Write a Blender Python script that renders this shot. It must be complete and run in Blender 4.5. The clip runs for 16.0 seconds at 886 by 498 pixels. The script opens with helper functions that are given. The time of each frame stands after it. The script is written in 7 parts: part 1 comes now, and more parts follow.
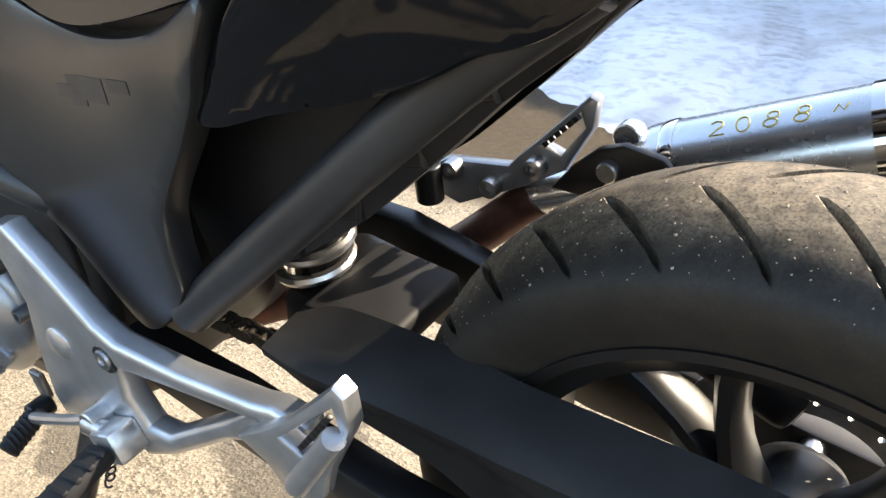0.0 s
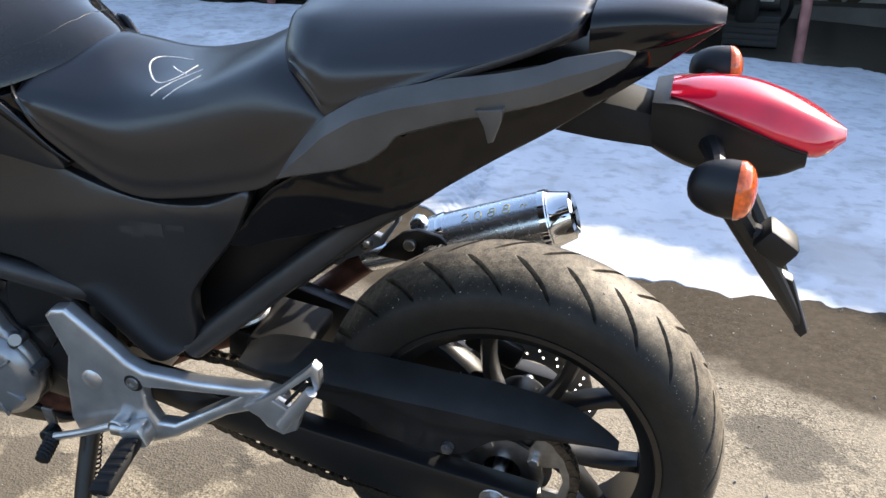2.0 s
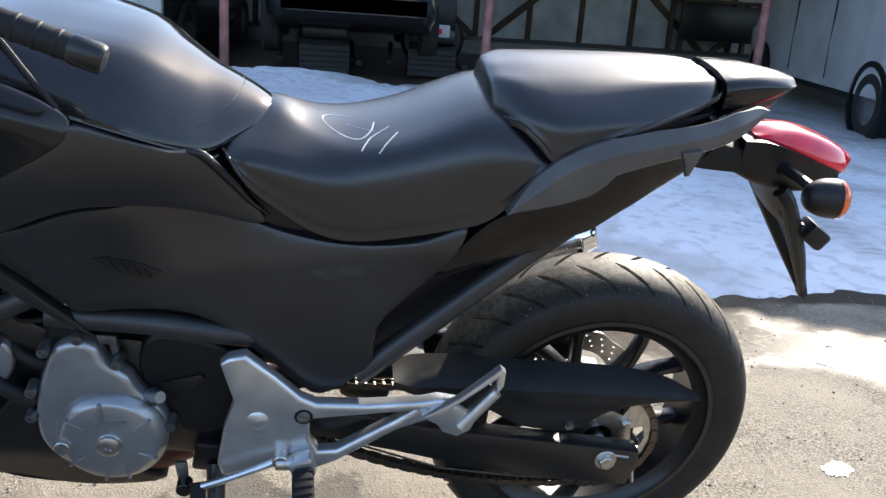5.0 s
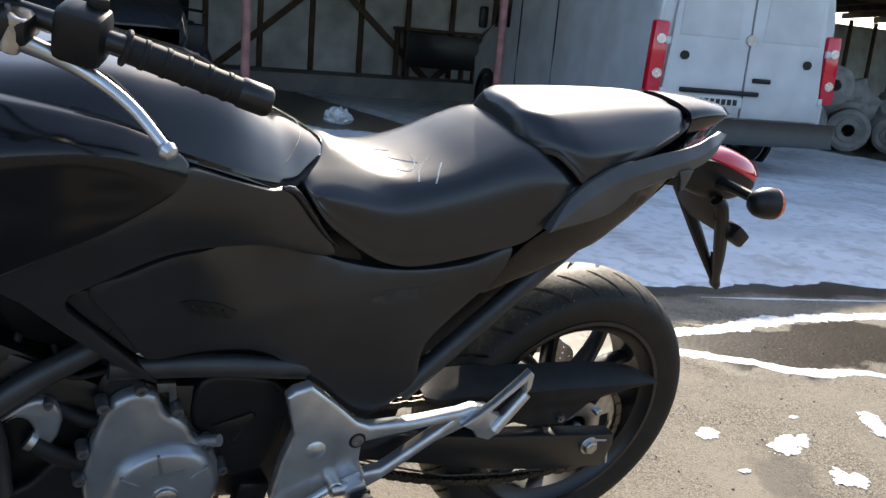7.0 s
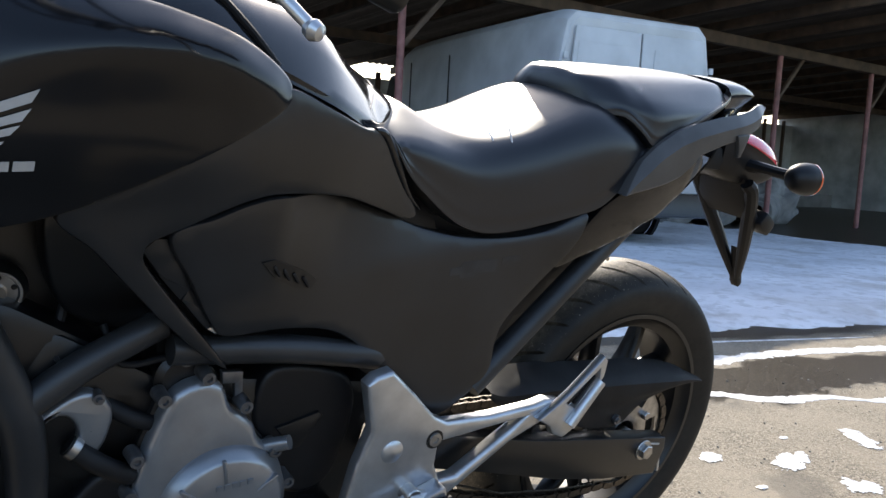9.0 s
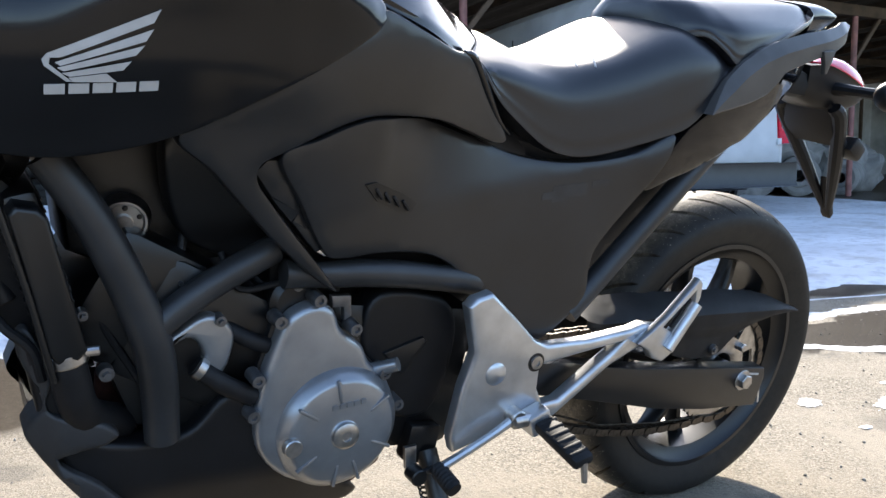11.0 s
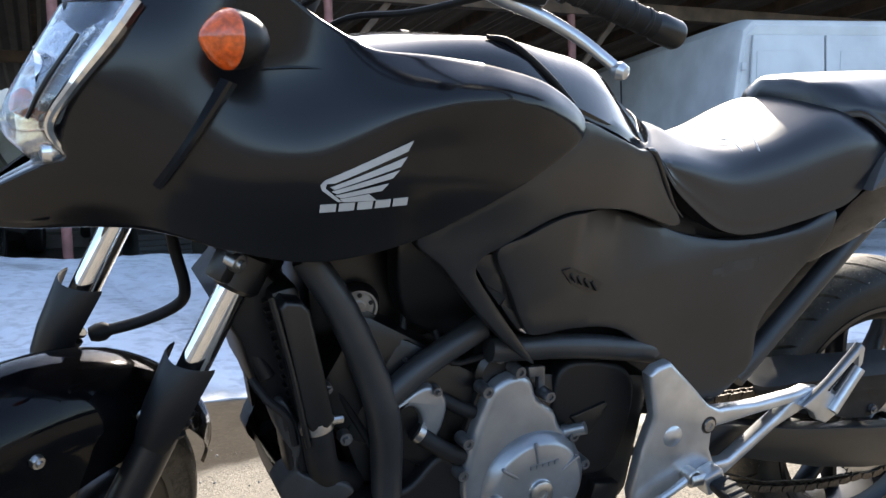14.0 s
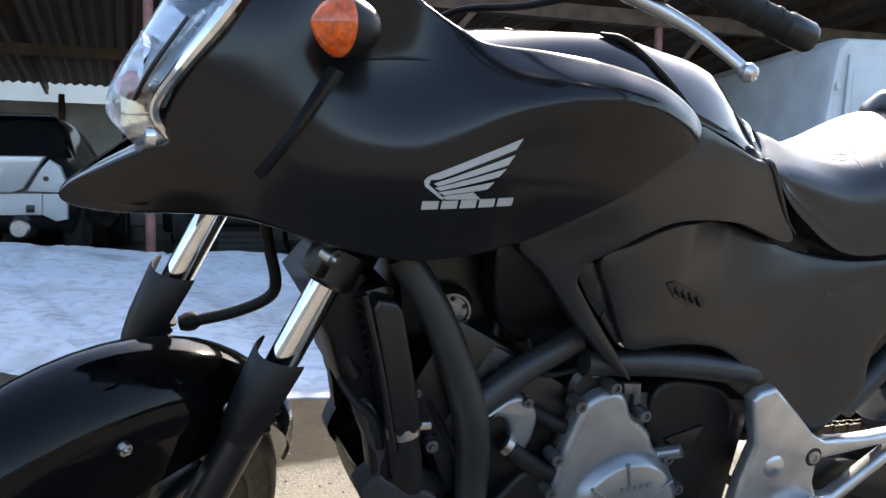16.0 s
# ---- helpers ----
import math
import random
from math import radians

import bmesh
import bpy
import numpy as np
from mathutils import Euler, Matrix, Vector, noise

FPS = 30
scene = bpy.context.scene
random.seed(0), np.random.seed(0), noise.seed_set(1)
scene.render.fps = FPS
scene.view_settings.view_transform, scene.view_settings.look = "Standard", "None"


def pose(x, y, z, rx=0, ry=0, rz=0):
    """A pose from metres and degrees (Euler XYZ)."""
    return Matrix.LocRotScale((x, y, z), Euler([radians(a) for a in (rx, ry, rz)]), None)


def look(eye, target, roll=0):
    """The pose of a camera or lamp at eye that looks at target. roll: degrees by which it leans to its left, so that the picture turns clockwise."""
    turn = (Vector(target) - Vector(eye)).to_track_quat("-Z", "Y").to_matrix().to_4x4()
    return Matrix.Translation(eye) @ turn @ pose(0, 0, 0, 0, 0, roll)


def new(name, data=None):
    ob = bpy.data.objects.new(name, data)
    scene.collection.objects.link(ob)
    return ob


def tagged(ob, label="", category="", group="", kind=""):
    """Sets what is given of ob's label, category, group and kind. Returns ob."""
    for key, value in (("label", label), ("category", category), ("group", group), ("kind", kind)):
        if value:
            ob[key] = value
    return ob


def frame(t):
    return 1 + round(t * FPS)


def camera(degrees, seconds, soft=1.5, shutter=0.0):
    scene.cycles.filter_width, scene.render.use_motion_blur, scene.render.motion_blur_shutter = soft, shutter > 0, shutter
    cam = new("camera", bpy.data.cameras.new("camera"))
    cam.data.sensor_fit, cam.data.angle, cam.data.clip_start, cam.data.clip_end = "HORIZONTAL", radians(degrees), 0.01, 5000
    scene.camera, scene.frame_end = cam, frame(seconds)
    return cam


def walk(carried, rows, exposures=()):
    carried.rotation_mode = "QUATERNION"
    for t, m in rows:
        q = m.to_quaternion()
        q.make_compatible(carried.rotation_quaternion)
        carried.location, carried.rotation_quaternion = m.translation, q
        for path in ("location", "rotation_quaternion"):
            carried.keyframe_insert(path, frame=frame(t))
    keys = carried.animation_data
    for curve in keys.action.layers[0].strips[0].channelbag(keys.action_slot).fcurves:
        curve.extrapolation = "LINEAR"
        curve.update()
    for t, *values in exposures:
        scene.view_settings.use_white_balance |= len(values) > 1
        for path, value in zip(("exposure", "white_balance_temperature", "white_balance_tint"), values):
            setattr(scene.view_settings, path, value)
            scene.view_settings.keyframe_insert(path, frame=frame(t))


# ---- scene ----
import mathutils
import mathutils.geometry

cam = camera(54.45, 16.0)
ROWS = [
    (0, 0.0907, -0.6542, 0.8053, 66.905, -0.408, 34.949),
    (0.5, 0.1671, -0.8003, 0.9237, 63.152, -1.769, 28.591),
    (1, 0.2526, -0.9554, 0.9897, 65.168, -2.065, 23.789),
    (1.5, 0.3053, -1.1351, 1.053, 68.192, -1.675, 19.718),
    (2, 0.2097, -1.2613, 1.0534, 70.218, -1.85, 16.42),
    (2.5, 0.0839, -1.3677, 1.0701, 71.335, -2.752, 12.996),
    (3, -0.014, -1.3888, 1.0662, 71.458, -2.74, 9.882),
    (3.5, -0.1111, -1.3876, 1.0368, 70.657, -3.273, 4.893),
    (4, -0.2152, -1.4214, 1.0526, 70.138, -3.186, 0.549),
    (4.5, -0.3753, -1.524, 1.0771, 71.934, -3.027, -3.336),
    (4.7, -0.4504, -1.5555, 1.0878, 72.615, -3.352, -5.224),
    (6.8, -1.0416, -1.5266, 1.0697, 76.321, -5.455, -24.838),
    (7, -1.0921, -1.5028, 1.0701, 76.364, -4.863, -27.244),
    (7.5, -1.1165, -1.3784, 1.0604, 75.46, -4.682, -32.09),
    (8, -1.1622, -1.2757, 1.0334, 75.954, -4.182, -35.59),
    (8.5, -1.2547, -1.2645, 0.9193, 80.735, -3.742, -36.573),
    (8.7, -1.2769, -1.2658, 0.8685, 83.151, -3.407, -36.367),
    (10.8, -1.3339, -1.2897, 0.7265, 84.158, 0.683, -32.086),
    (11, -1.3462, -1.2894, 0.7195, 83.582, 0.697, -31.578),
    (11.5, -1.3755, -1.2941, 0.7191, 82.806, 0.802, -30.395),
    (12, -1.4096, -1.2996, 0.7316, 82.903, 0.506, -28.895),
    (12.5, -1.4376, -1.3013, 0.7312, 82.565, 0.252, -27.358),
    (13, -1.4711, -1.3176, 0.7363, 82.35, 0.489, -25.98),
    (13.5, -1.5072, -1.3388, 0.7638, 83.721, 1.018, -25.331),
    (14, -1.5265, -1.3494, 0.8008, 86.051, 2.078, -24.995),
    (14.5, -1.5367, -1.3435, 0.8343, 88.637, 2.558, -23.677),
    (15, -1.5519, -1.3658, 0.8344, 89.068, 2.142, -22.058),
    (15.5, -1.5678, -1.362, 0.8197, 88.414, 1.141, -20.544),
    (16, -1.5444, -1.2951, 0.7887, 86.813, -0.416, -20.187),
]
EXPOSURES = [(0.0, 2.42, 7700, 10), (1.5, 1.94, 7300, 10), (2.5, 1.72, 6650, 10), (3.5, 1.82, 6550, 10), (4.5, 1.80, 6550, 10), (7.0, 1.27, 6950, 10), (7.5, 1.33, 6950, 10), (8.5, 1.30, 6850, 10), (11.0, 1.92, 6600, 10), (13.0, 1.85, 6700, 10), (13.5, 1.75, 6750, 10), (15.0, 2.08, 6850, 10), (16.0, 1.78, 6900, 10)]
walk(cam, [(t, pose(*p)) for t, *p in ROWS], EXPOSURES)

# ---- light ----
SUN_AZ, SUN_EL = 37.0, 33.0          # degrees from +y towards +x, and above the horizon
world = bpy.data.worlds.new("world")
scene.world = world
world.use_nodes = True
wn = world.node_tree.nodes
wl = world.node_tree.links
sky = wn.new("ShaderNodeTexSky")
sky.sky_type, sky.sun_disc = "NISHITA", False
sky.sun_elevation, sky.sun_rotation = radians(SUN_EL), radians(SUN_AZ)
wl.new(sky.outputs["Color"], wn["Background"].inputs["Color"])
wn["Background"].inputs["Strength"].default_value = 0.15
sun = new("sun", bpy.data.lights.new("sun", "SUN"))
sun.data.energy, sun.data.angle, sun.data.color = 3.4, radians(0.6), (1.0, 0.93, 0.82)
sd = Vector((math.sin(radians(SUN_AZ)) * math.cos(radians(SUN_EL)), math.cos(radians(SUN_AZ)) * math.cos(radians(SUN_EL)), math.sin(radians(SUN_EL))))
sun.matrix_world = look(sd * 30, (0, 0, 0))


# ---- materials ----
def material(name, color, rough=0.5, metal=0.0, var=0.0, scale=20.0, bump=0.0, bscale=200.0, spec=0.5, coat=0.0, color2=None, island=0.0):
    """Two scales of tone variation and a fine relief over a base colour."""
    m = bpy.data.materials.new(name)
    m.use_nodes = True
    nt = m.node_tree
    b = nt.nodes["Principled BSDF"]
    b.inputs["Base Color"].default_value = (*color, 1)
    b.inputs["Roughness"].default_value = rough
    b.inputs["Metallic"].default_value = metal
    b.inputs["Specular IOR Level"].default_value = spec
    b.inputs["Coat Weight"].default_value = coat
    b.inputs["Coat Roughness"].default_value = 0.04
    tc = nt.nodes.new("ShaderNodeTexCoord")
    if var > 0:
        n1 = nt.nodes.new("ShaderNodeTexNoise")
        n1.inputs["Scale"].default_value, n1.inputs["Detail"].default_value = scale, 8
        nt.links.new(tc.outputs["Object"], n1.inputs["Vector"])
        mix = nt.nodes.new("ShaderNodeMix")
        mix.data_type = "RGBA"
        c2 = color2 or tuple(min(1, c * (1 + var)) for c in color)
        c1 = color if color2 else tuple(c * (1 - var) for c in color)
        ramp = nt.nodes.new("ShaderNodeMapRange")
        ramp.inputs["From Min"].default_value, ramp.inputs["From Max"].default_value = 0.35, 0.68
        nt.links.new(n1.outputs["Fac"], ramp.inputs["Value"])
        mix.inputs["A"].default_value, mix.inputs["B"].default_value = (*c1, 1), (*c2, 1)
        nt.links.new(ramp.outputs["Result"], mix.inputs["Factor"])
        nt.links.new(mix.outputs["Result"], b.inputs["Base Color"])
        rr = nt.nodes.new("ShaderNodeMapRange")
        rr.inputs["To Min"].default_value, rr.inputs["To Max"].default_value = rough * (1 - 0.35 * var), min(1, rough * (1 + 0.35 * var))
        n2 = nt.nodes.new("ShaderNodeTexNoise")
        n2.inputs["Scale"].default_value, n2.inputs["Detail"].default_value = scale * 6, 5
        nt.links.new(tc.outputs["Object"], n2.inputs["Vector"])
        nt.links.new(n2.outputs["Fac"], rr.inputs["Value"])
        nt.links.new(rr.outputs["Result"], b.inputs["Roughness"])
    if bump > 0:
        n3 = nt.nodes.new("ShaderNodeTexNoise")
        n3.inputs["Scale"].default_value, n3.inputs["Detail"].default_value = bscale, 3
        nt.links.new(tc.outputs["Object"], n3.inputs["Vector"])
        bp = nt.nodes.new("ShaderNodeBump")
        bp.inputs["Strength"].default_value, bp.inputs["Distance"].default_value = bump, min(0.002, 0.15 / bscale)
        nt.links.new(n3.outputs["Fac"], bp.inputs["Height"])
        nt.links.new(bp.outputs["Normal"], b.inputs["Normal"])
    return m


MATT = material("matt_grey_plastic", (0.013, 0.013, 0.014), 0.29, var=0.25, scale=9, bump=0.12, bscale=900, spec=0.55)
SATIN = material("satin_black_paint", (0.006, 0.006, 0.007), 0.17, var=0.2, scale=7, spec=0.36)
GLOSS = material("gloss_black_paint", (0.004, 0.004, 0.005), 0.06, var=0.3, scale=12, spec=0.4)
RAILGREY = material("rail_grey_paint", (0.070, 0.067, 0.065), 0.42, metal=0.2, var=0.15, scale=18, bump=0.1, bscale=800)
MARK = material("yellow_paint", (0.55, 0.46, 0.14), 0.6, var=0.2, scale=60)
LIDPAINT = material("dusty_gloss_black", (0.006, 0.006, 0.007), 0.085, var=0.3, scale=420, color2=(0.016, 0.016, 0.017))
CHALK = material("white_chalk", (0.50, 0.50, 0.50), 0.9, var=0.3, scale=300)
FRAME = material("frame_grey_paint", (0.030, 0.031, 0.033), 0.40, metal=0.3, var=0.2, scale=15)
BLACK = material("black_metal", (0.0045, 0.0045, 0.005), 0.36, var=0.3, scale=14)
PLASTIC = material("black_plastic", (0.0055, 0.0055, 0.0065), 0.44, spec=0.35, var=0.25, scale=18, bump=0.1, bscale=700)
GUARDPL = material("worn_guard_plastic", (0.022, 0.022, 0.023), 0.55, var=0.35, scale=14, bump=0.2, bscale=700)
RESIDUE = material("faded_sticker_glue", (0.024, 0.024, 0.025), 0.44, var=0.3, scale=30)
GRAIN = material("dry_sand_grains", (0.30, 0.26, 0.21), 0.8, var=0.3, scale=200)
TAILGLOSS = material("black_tail_lacquer", (0.003, 0.003, 0.004), 0.05, var=0.3, scale=12, spec=0.30)
DARKBOLT = material("blackened_steel", (0.16, 0.16, 0.165), 0.35, metal=0.8, var=0.2, scale=60)
RUBBER = material("tyre_rubber", (0.007, 0.007, 0.007), 0.58, spec=0.28, var=0.3, scale=13, bump=0.4, bscale=500, color2=(0.015, 0.014, 0.0125))
GRIPRUB = material("grip_rubber", (0.007, 0.007, 0.008), 0.62, spec=0.3, var=0.25, scale=40)
ALU = material("silver_cast_alloy", (0.52, 0.53, 0.545), 0.30, metal=0.85, var=0.12, scale=25, bump=0.06, bscale=600)
COVER = material("grey_engine_paint", (0.29, 0.30, 0.315), 0.28, metal=0.7, var=0.12, scale=20, bump=0.05, bscale=500)
STEEL = material("zinc_steel", (0.44, 0.43, 0.42), 0.32, metal=1.0, var=0.2, scale=60)
CHROME = material("chrome", (0.75, 0.75, 0.76), 0.06, metal=1.0, var=0.1, scale=30)
BRUSHED = material("polished_silencer_steel", (0.68, 0.69, 0.71), 0.27, metal=1.0, var=0.15, scale=18)
CHAIN = material("oily_chain_steel", (0.10, 0.085, 0.07), 0.4, metal=0.9, var=0.4, scale=90)
RUST = material("rusty_exhaust_steel", (0.10, 0.045, 0.035), 0.5, metal=0.7, var=0.4, scale=30)
SEAT = material("black_vinyl", (0.007, 0.007, 0.009), 0.30, spec=0.62, var=0.2, scale=10, bump=0.16, bscale=1300)
RED = material("red_lens", (0.62, 0.008, 0.03), 0.14, var=0.12, scale=30, coat=0.6)
AMBER = material("amber_lens", (0.66, 0.10, 0.012), 0.16, var=0.35, scale=120, bump=0.8, bscale=260, coat=0.5)
DECAL = material("silver_decal", (0.42, 0.42, 0.42), 0.4, var=0.06, scale=50)
WHITEPAINT = material("white_van_paint", (0.52, 0.53, 0.54), 0.35, var=0.12, scale=2.5)
TYREFAR = material("old_tyre", (0.02, 0.02, 0.02), 0.8, var=0.2, scale=9)
DARKGLASS = material("dark_window_glass", (0.01, 0.012, 0.014), 0.08, var=0.2, scale=3)
TIMBER = material("weathered_timber", (0.080, 0.050, 0.031), 0.75, var=0.35, scale=5, bump=0.4, bscale=60)
POST = material("red_primer_steel", (0.26, 0.11, 0.10), 0.6, var=0.3, scale=8)
BOARD = material("grey_wall_board", (0.47, 0.48, 0.48), 0.8, var=0.25, scale=2.2, bump=0.3, bscale=30)
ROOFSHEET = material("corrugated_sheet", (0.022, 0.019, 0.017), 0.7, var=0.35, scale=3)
CONCRETE = material("dirty_concrete", (0.22, 0.21, 0.20), 0.85, var=0.25, scale=1.6, bump=0.3, bscale=40)


# the seat vinyl has fine ribs across it
sn = SEAT.node_tree
wave = sn.nodes.new("ShaderNodeTexWave")
wave.inputs["Scale"].default_value = 130
stc = sn.nodes.new("ShaderNodeTexCoord")
sn.links.new(stc.outputs["Object"], wave.inputs["Vector"])
sb = sn.nodes.new("ShaderNodeBump")
sb.inputs["Strength"].default_value, sb.inputs["Distance"].default_value = 0.10, 0.0004
sn.links.new(wave.outputs["Fac"], sb.inputs["Height"])
sn.links.new(sn.nodes["Principled BSDF"].inputs["Normal"].links[0].from_socket, sb.inputs["Normal"])
sn.links.new(sb.outputs["Normal"], sn.nodes["Principled BSDF"].inputs["Normal"])


def dusty_crown(m, inner, outer, dust):
    """A dry film of road dust over the tread, broken by scuffs; it thins out towards the shoulders."""
    nt = m.node_tree
    b = nt.nodes["Principled BSDF"]
    tc = nt.nodes.new("ShaderNodeTexCoord")
    sp = nt.nodes.new("ShaderNodeSeparateXYZ")
    nt.links.new(tc.outputs["Object"], sp.inputs["Vector"])
    ab = nt.nodes.new("ShaderNodeMath")
    ab.operation = "ABSOLUTE"
    nt.links.new(sp.outputs["Y"], ab.inputs[0])
    fac = None
    for scale, lo, hi in ((9.0, 0.30, 0.62), (70.0, 0.30, 0.60), (420.0, 0.32, 0.58)):
        n = nt.nodes.new("ShaderNodeTexNoise")
        n.inputs["Scale"].default_value, n.inputs["Detail"].default_value = scale, 6
        nt.links.new(tc.outputs["Object"], n.inputs["Vector"])
        r = nt.nodes.new("ShaderNodeMapRange")
        r.inputs["From Min"].default_value, r.inputs["From Max"].default_value, r.inputs["To Min"].default_value = lo, hi, 0.35
        nt.links.new(n.outputs["Fac"], r.inputs["Value"])
        if fac is None:
            fac = r.outputs["Result"]
        else:
            mu = nt.nodes.new("ShaderNodeMath")
            mu.operation = "MULTIPLY"
            nt.links.new(fac, mu.inputs[0])
            nt.links.new(r.outputs["Result"], mu.inputs[1])
            fac = mu.outputs["Value"]
    band = nt.nodes.new("ShaderNodeMapRange")
    band.interpolation_type = "SMOOTHSTEP"
    for k, v in (("From Min", inner), ("From Max", outer), ("To Min", 0.95), ("To Max", 0.04)):
        band.inputs[k].default_value = v
    nt.links.new(ab.outputs["Value"], band.inputs["Value"])
    mu = nt.nodes.new("ShaderNodeMath")
    mu.operation = "MULTIPLY"
    nt.links.new(fac, mu.inputs[0])
    nt.links.new(band.outputs["Result"], mu.inputs[1])
    mx = nt.nodes.new("ShaderNodeMix")
    mx.data_type = "RGBA"
    nt.links.new(mu.outputs["Value"], mx.inputs["Factor"])
    nt.links.new(b.inputs["Base Color"].links[0].from_socket, mx.inputs["A"])
    mx.inputs["B"].default_value = (*dust, 1)
    nt.links.new(mx.outputs["Result"], b.inputs["Base Color"])


dusty_crown(RUBBER, 0.018, 0.074, (0.30, 0.245, 0.18))


def glass(name, tint=(0.95, 0.97, 1.0), rough=0.02):
    m = bpy.data.materials.new(name)
    m.use_nodes = True
    b = m.node_tree.nodes["Principled BSDF"]
    b.inputs["Base Color"].default_value = (*tint, 1)
    b.inputs["Roughness"].default_value = rough
    b.inputs["Transmission Weight"].default_value = 1.0
    b.inputs["IOR"].default_value = 1.45
    return m


LENS = glass("clear_lens")
SCREEN = glass("clear_screen", (0.93, 0.95, 0.97), 0.04)


# ---- mesh helpers ----
def part(name, bm, mat, parent, label="", smooth=True, angle=35.0):
    """Links a bmesh as one mesh object under a thing or a part."""
    me = bpy.data.meshes.new(name)
    bmesh.ops.recalc_face_normals(bm, faces=bm.faces)
    if smooth:
        for f in bm.faces:
            f.smooth = True
        for e in bm.edges:
            if len(e.link_faces) == 2 and e.calc_face_angle(0) > radians(angle):
                e.smooth = False
    bm.to_mesh(me)
    bm.free()
    me.materials.append(mat)
    ob = new(name, me)
    if parent is not None:
        ob.parent = parent
    if label:
        ob["label"] = label
    return ob


def thing(name, label, category, at=None, group="", kind=""):
    ob = new(name)
    ob.empty_display_size = 0.05
    if at is not None:
        ob.matrix_world = at
    return tagged(ob, label, category, group, kind)


def spline(pts, n=8):
    """Catmull-Rom through points of any dimension."""
    p = [np.array(q, float) for q in pts]
    p = [2 * p[0] - p[1]] + p + [2 * p[-1] - p[-2]]
    out = []
    for i in range(1, len(p) - 2):
        for k in range(n):
            t = k / n
            a, b, c, d = p[i - 1], p[i], p[i + 1], p[i + 2]
            out.append(0.5 * (2 * b + (c - a) * t + (2 * a - 5 * b + 4 * c - d) * t * t + (3 * b - a - 3 * c + d) * t ** 3))
    out.append(p[-2])
    return out


def loop_spline(pts, n=6):
    """The same, closed."""
    p = [np.array(q, float) for q in pts]
    m = len(p)
    out = []
    for i in range(m):
        a, b, c, d = p[i - 1], p[i], p[(i + 1) % m], p[(i + 2) % m]
        for k in range(n):
            t = k / n
            out.append(0.5 * (2 * b + (c - a) * t + (2 * a - 5 * b + 4 * c - d) * t * t + (3 * b - a - 3 * c + d) * t ** 3))
    return out


def rings(bm, ring_list, closed=True, caps=True, wrap=False):
    """A skin over rings of equal point count."""
    vs = [[bm.verts.new(tuple(p)) for p in r] for r in ring_list]
    k = len(vs[0])
    pairs = list(zip(vs, vs[1:])) + ([(vs[-1], vs[0])] if wrap else [])
    for a, b in pairs:
        for i in range(k if closed else k - 1):
            j = (i + 1) % k
            try:
                bm.faces.new((a[i], a[j], b[j], b[i]))
            except ValueError:
                pass
    if caps and closed and not wrap:
        bm.faces.new(list(reversed(vs[0])))
        bm.faces.new(vs[-1])
    return vs


def tube(pts, r, n=6, seg=12, bm=None, smooth=True):
    """A round bar along points; r may be a number or one for each point."""
    bm = bm or bmesh.new()
    rr = [r] * len(pts) if isinstance(r, (int, float)) else list(r)
    q = spline([(*p, k) for p, k in zip(pts, rr)], n) if smooth and len(pts) > 2 else [np.array((*p, k), float) for p, k in zip(pts, rr)]
    c = [Vector(v[:3]) for v in q]
    out, side = [], None
    for i, p in enumerate(c):
        d = (c[min(i + 1, len(c) - 1)] - c[max(i - 1, 0)]).normalized()
        if side is None:
            side = d.orthogonal().normalized()
        side = (side - d * side.dot(d)).normalized()
        up = d.cross(side)
        out.append([p + (side * math.cos(a) + up * math.sin(a)) * q[i][3] for a in np.linspace(0, 2 * math.pi, seg, endpoint=False)])
    rings(bm, out)
    return bm


def lathe(profile, centre, axis="y", seg=48, bm=None, closed=False, arc=None):
    """Profile rows (radius, along) turned round an axis through centre."""
    bm = bm or bmesh.new()
    c = Vector(centre)
    d = {"x": Vector((1, 0, 0)), "y": Vector((0, 1, 0)), "z": Vector((0, 0, 1))}[axis] if isinstance(axis, str) else Vector(axis).normalized()
    u = d.orthogonal().normalized()
    v = d.cross(u)
    a0, a1 = arc or (0, 2 * math.pi)
    angs = np.linspace(a0, a1, seg, endpoint=arc is not None)
    rl = [[c + d * h + (u * math.cos(a) + v * math.sin(a)) * r for r, h in profile] for a in angs]
    rings(bm, rl, closed=closed, caps=False, wrap=arc is None)
    return bm


def cyl(centre, r, h, axis="y", seg=20, bev=0.0015, bm=None, r2=None):
    """A capped round piece with softened rims."""
    r2 = r if r2 is None else r2
    b = min(bev, h / 3, r / 2)
    return lathe([(1e-5, -h / 2), (r - b, -h / 2), (r, -h / 2 + b), (r2, h / 2 - b), (r2 - b, h / 2), (1e-5, h / 2)], centre, axis, seg, bm)


def block(size, m=None, bev=0.004, bm=None, seg=2):
    """A box with rounded edges."""
    own = bmesh.new()
    bmesh.ops.create_cube(own, size=1)
    bmesh.ops.scale(own, vec=size, verts=own.verts)
    if bev > 0:
        bmesh.ops.bevel(own, geom=own.edges[:], offset=bev, segments=seg, affect="EDGES", profile=0.5)
    if m is not None:
        own.transform(m)
    if bm is None:
        return own
    merge(bm, own)
    return bm


def merge(bm, other):
    me = bpy.data.meshes.new("tmp")
    other.to_mesh(me)
    other.free()
    bm.from_mesh(me)
    bpy.data.meshes.remove(me)
    return bm


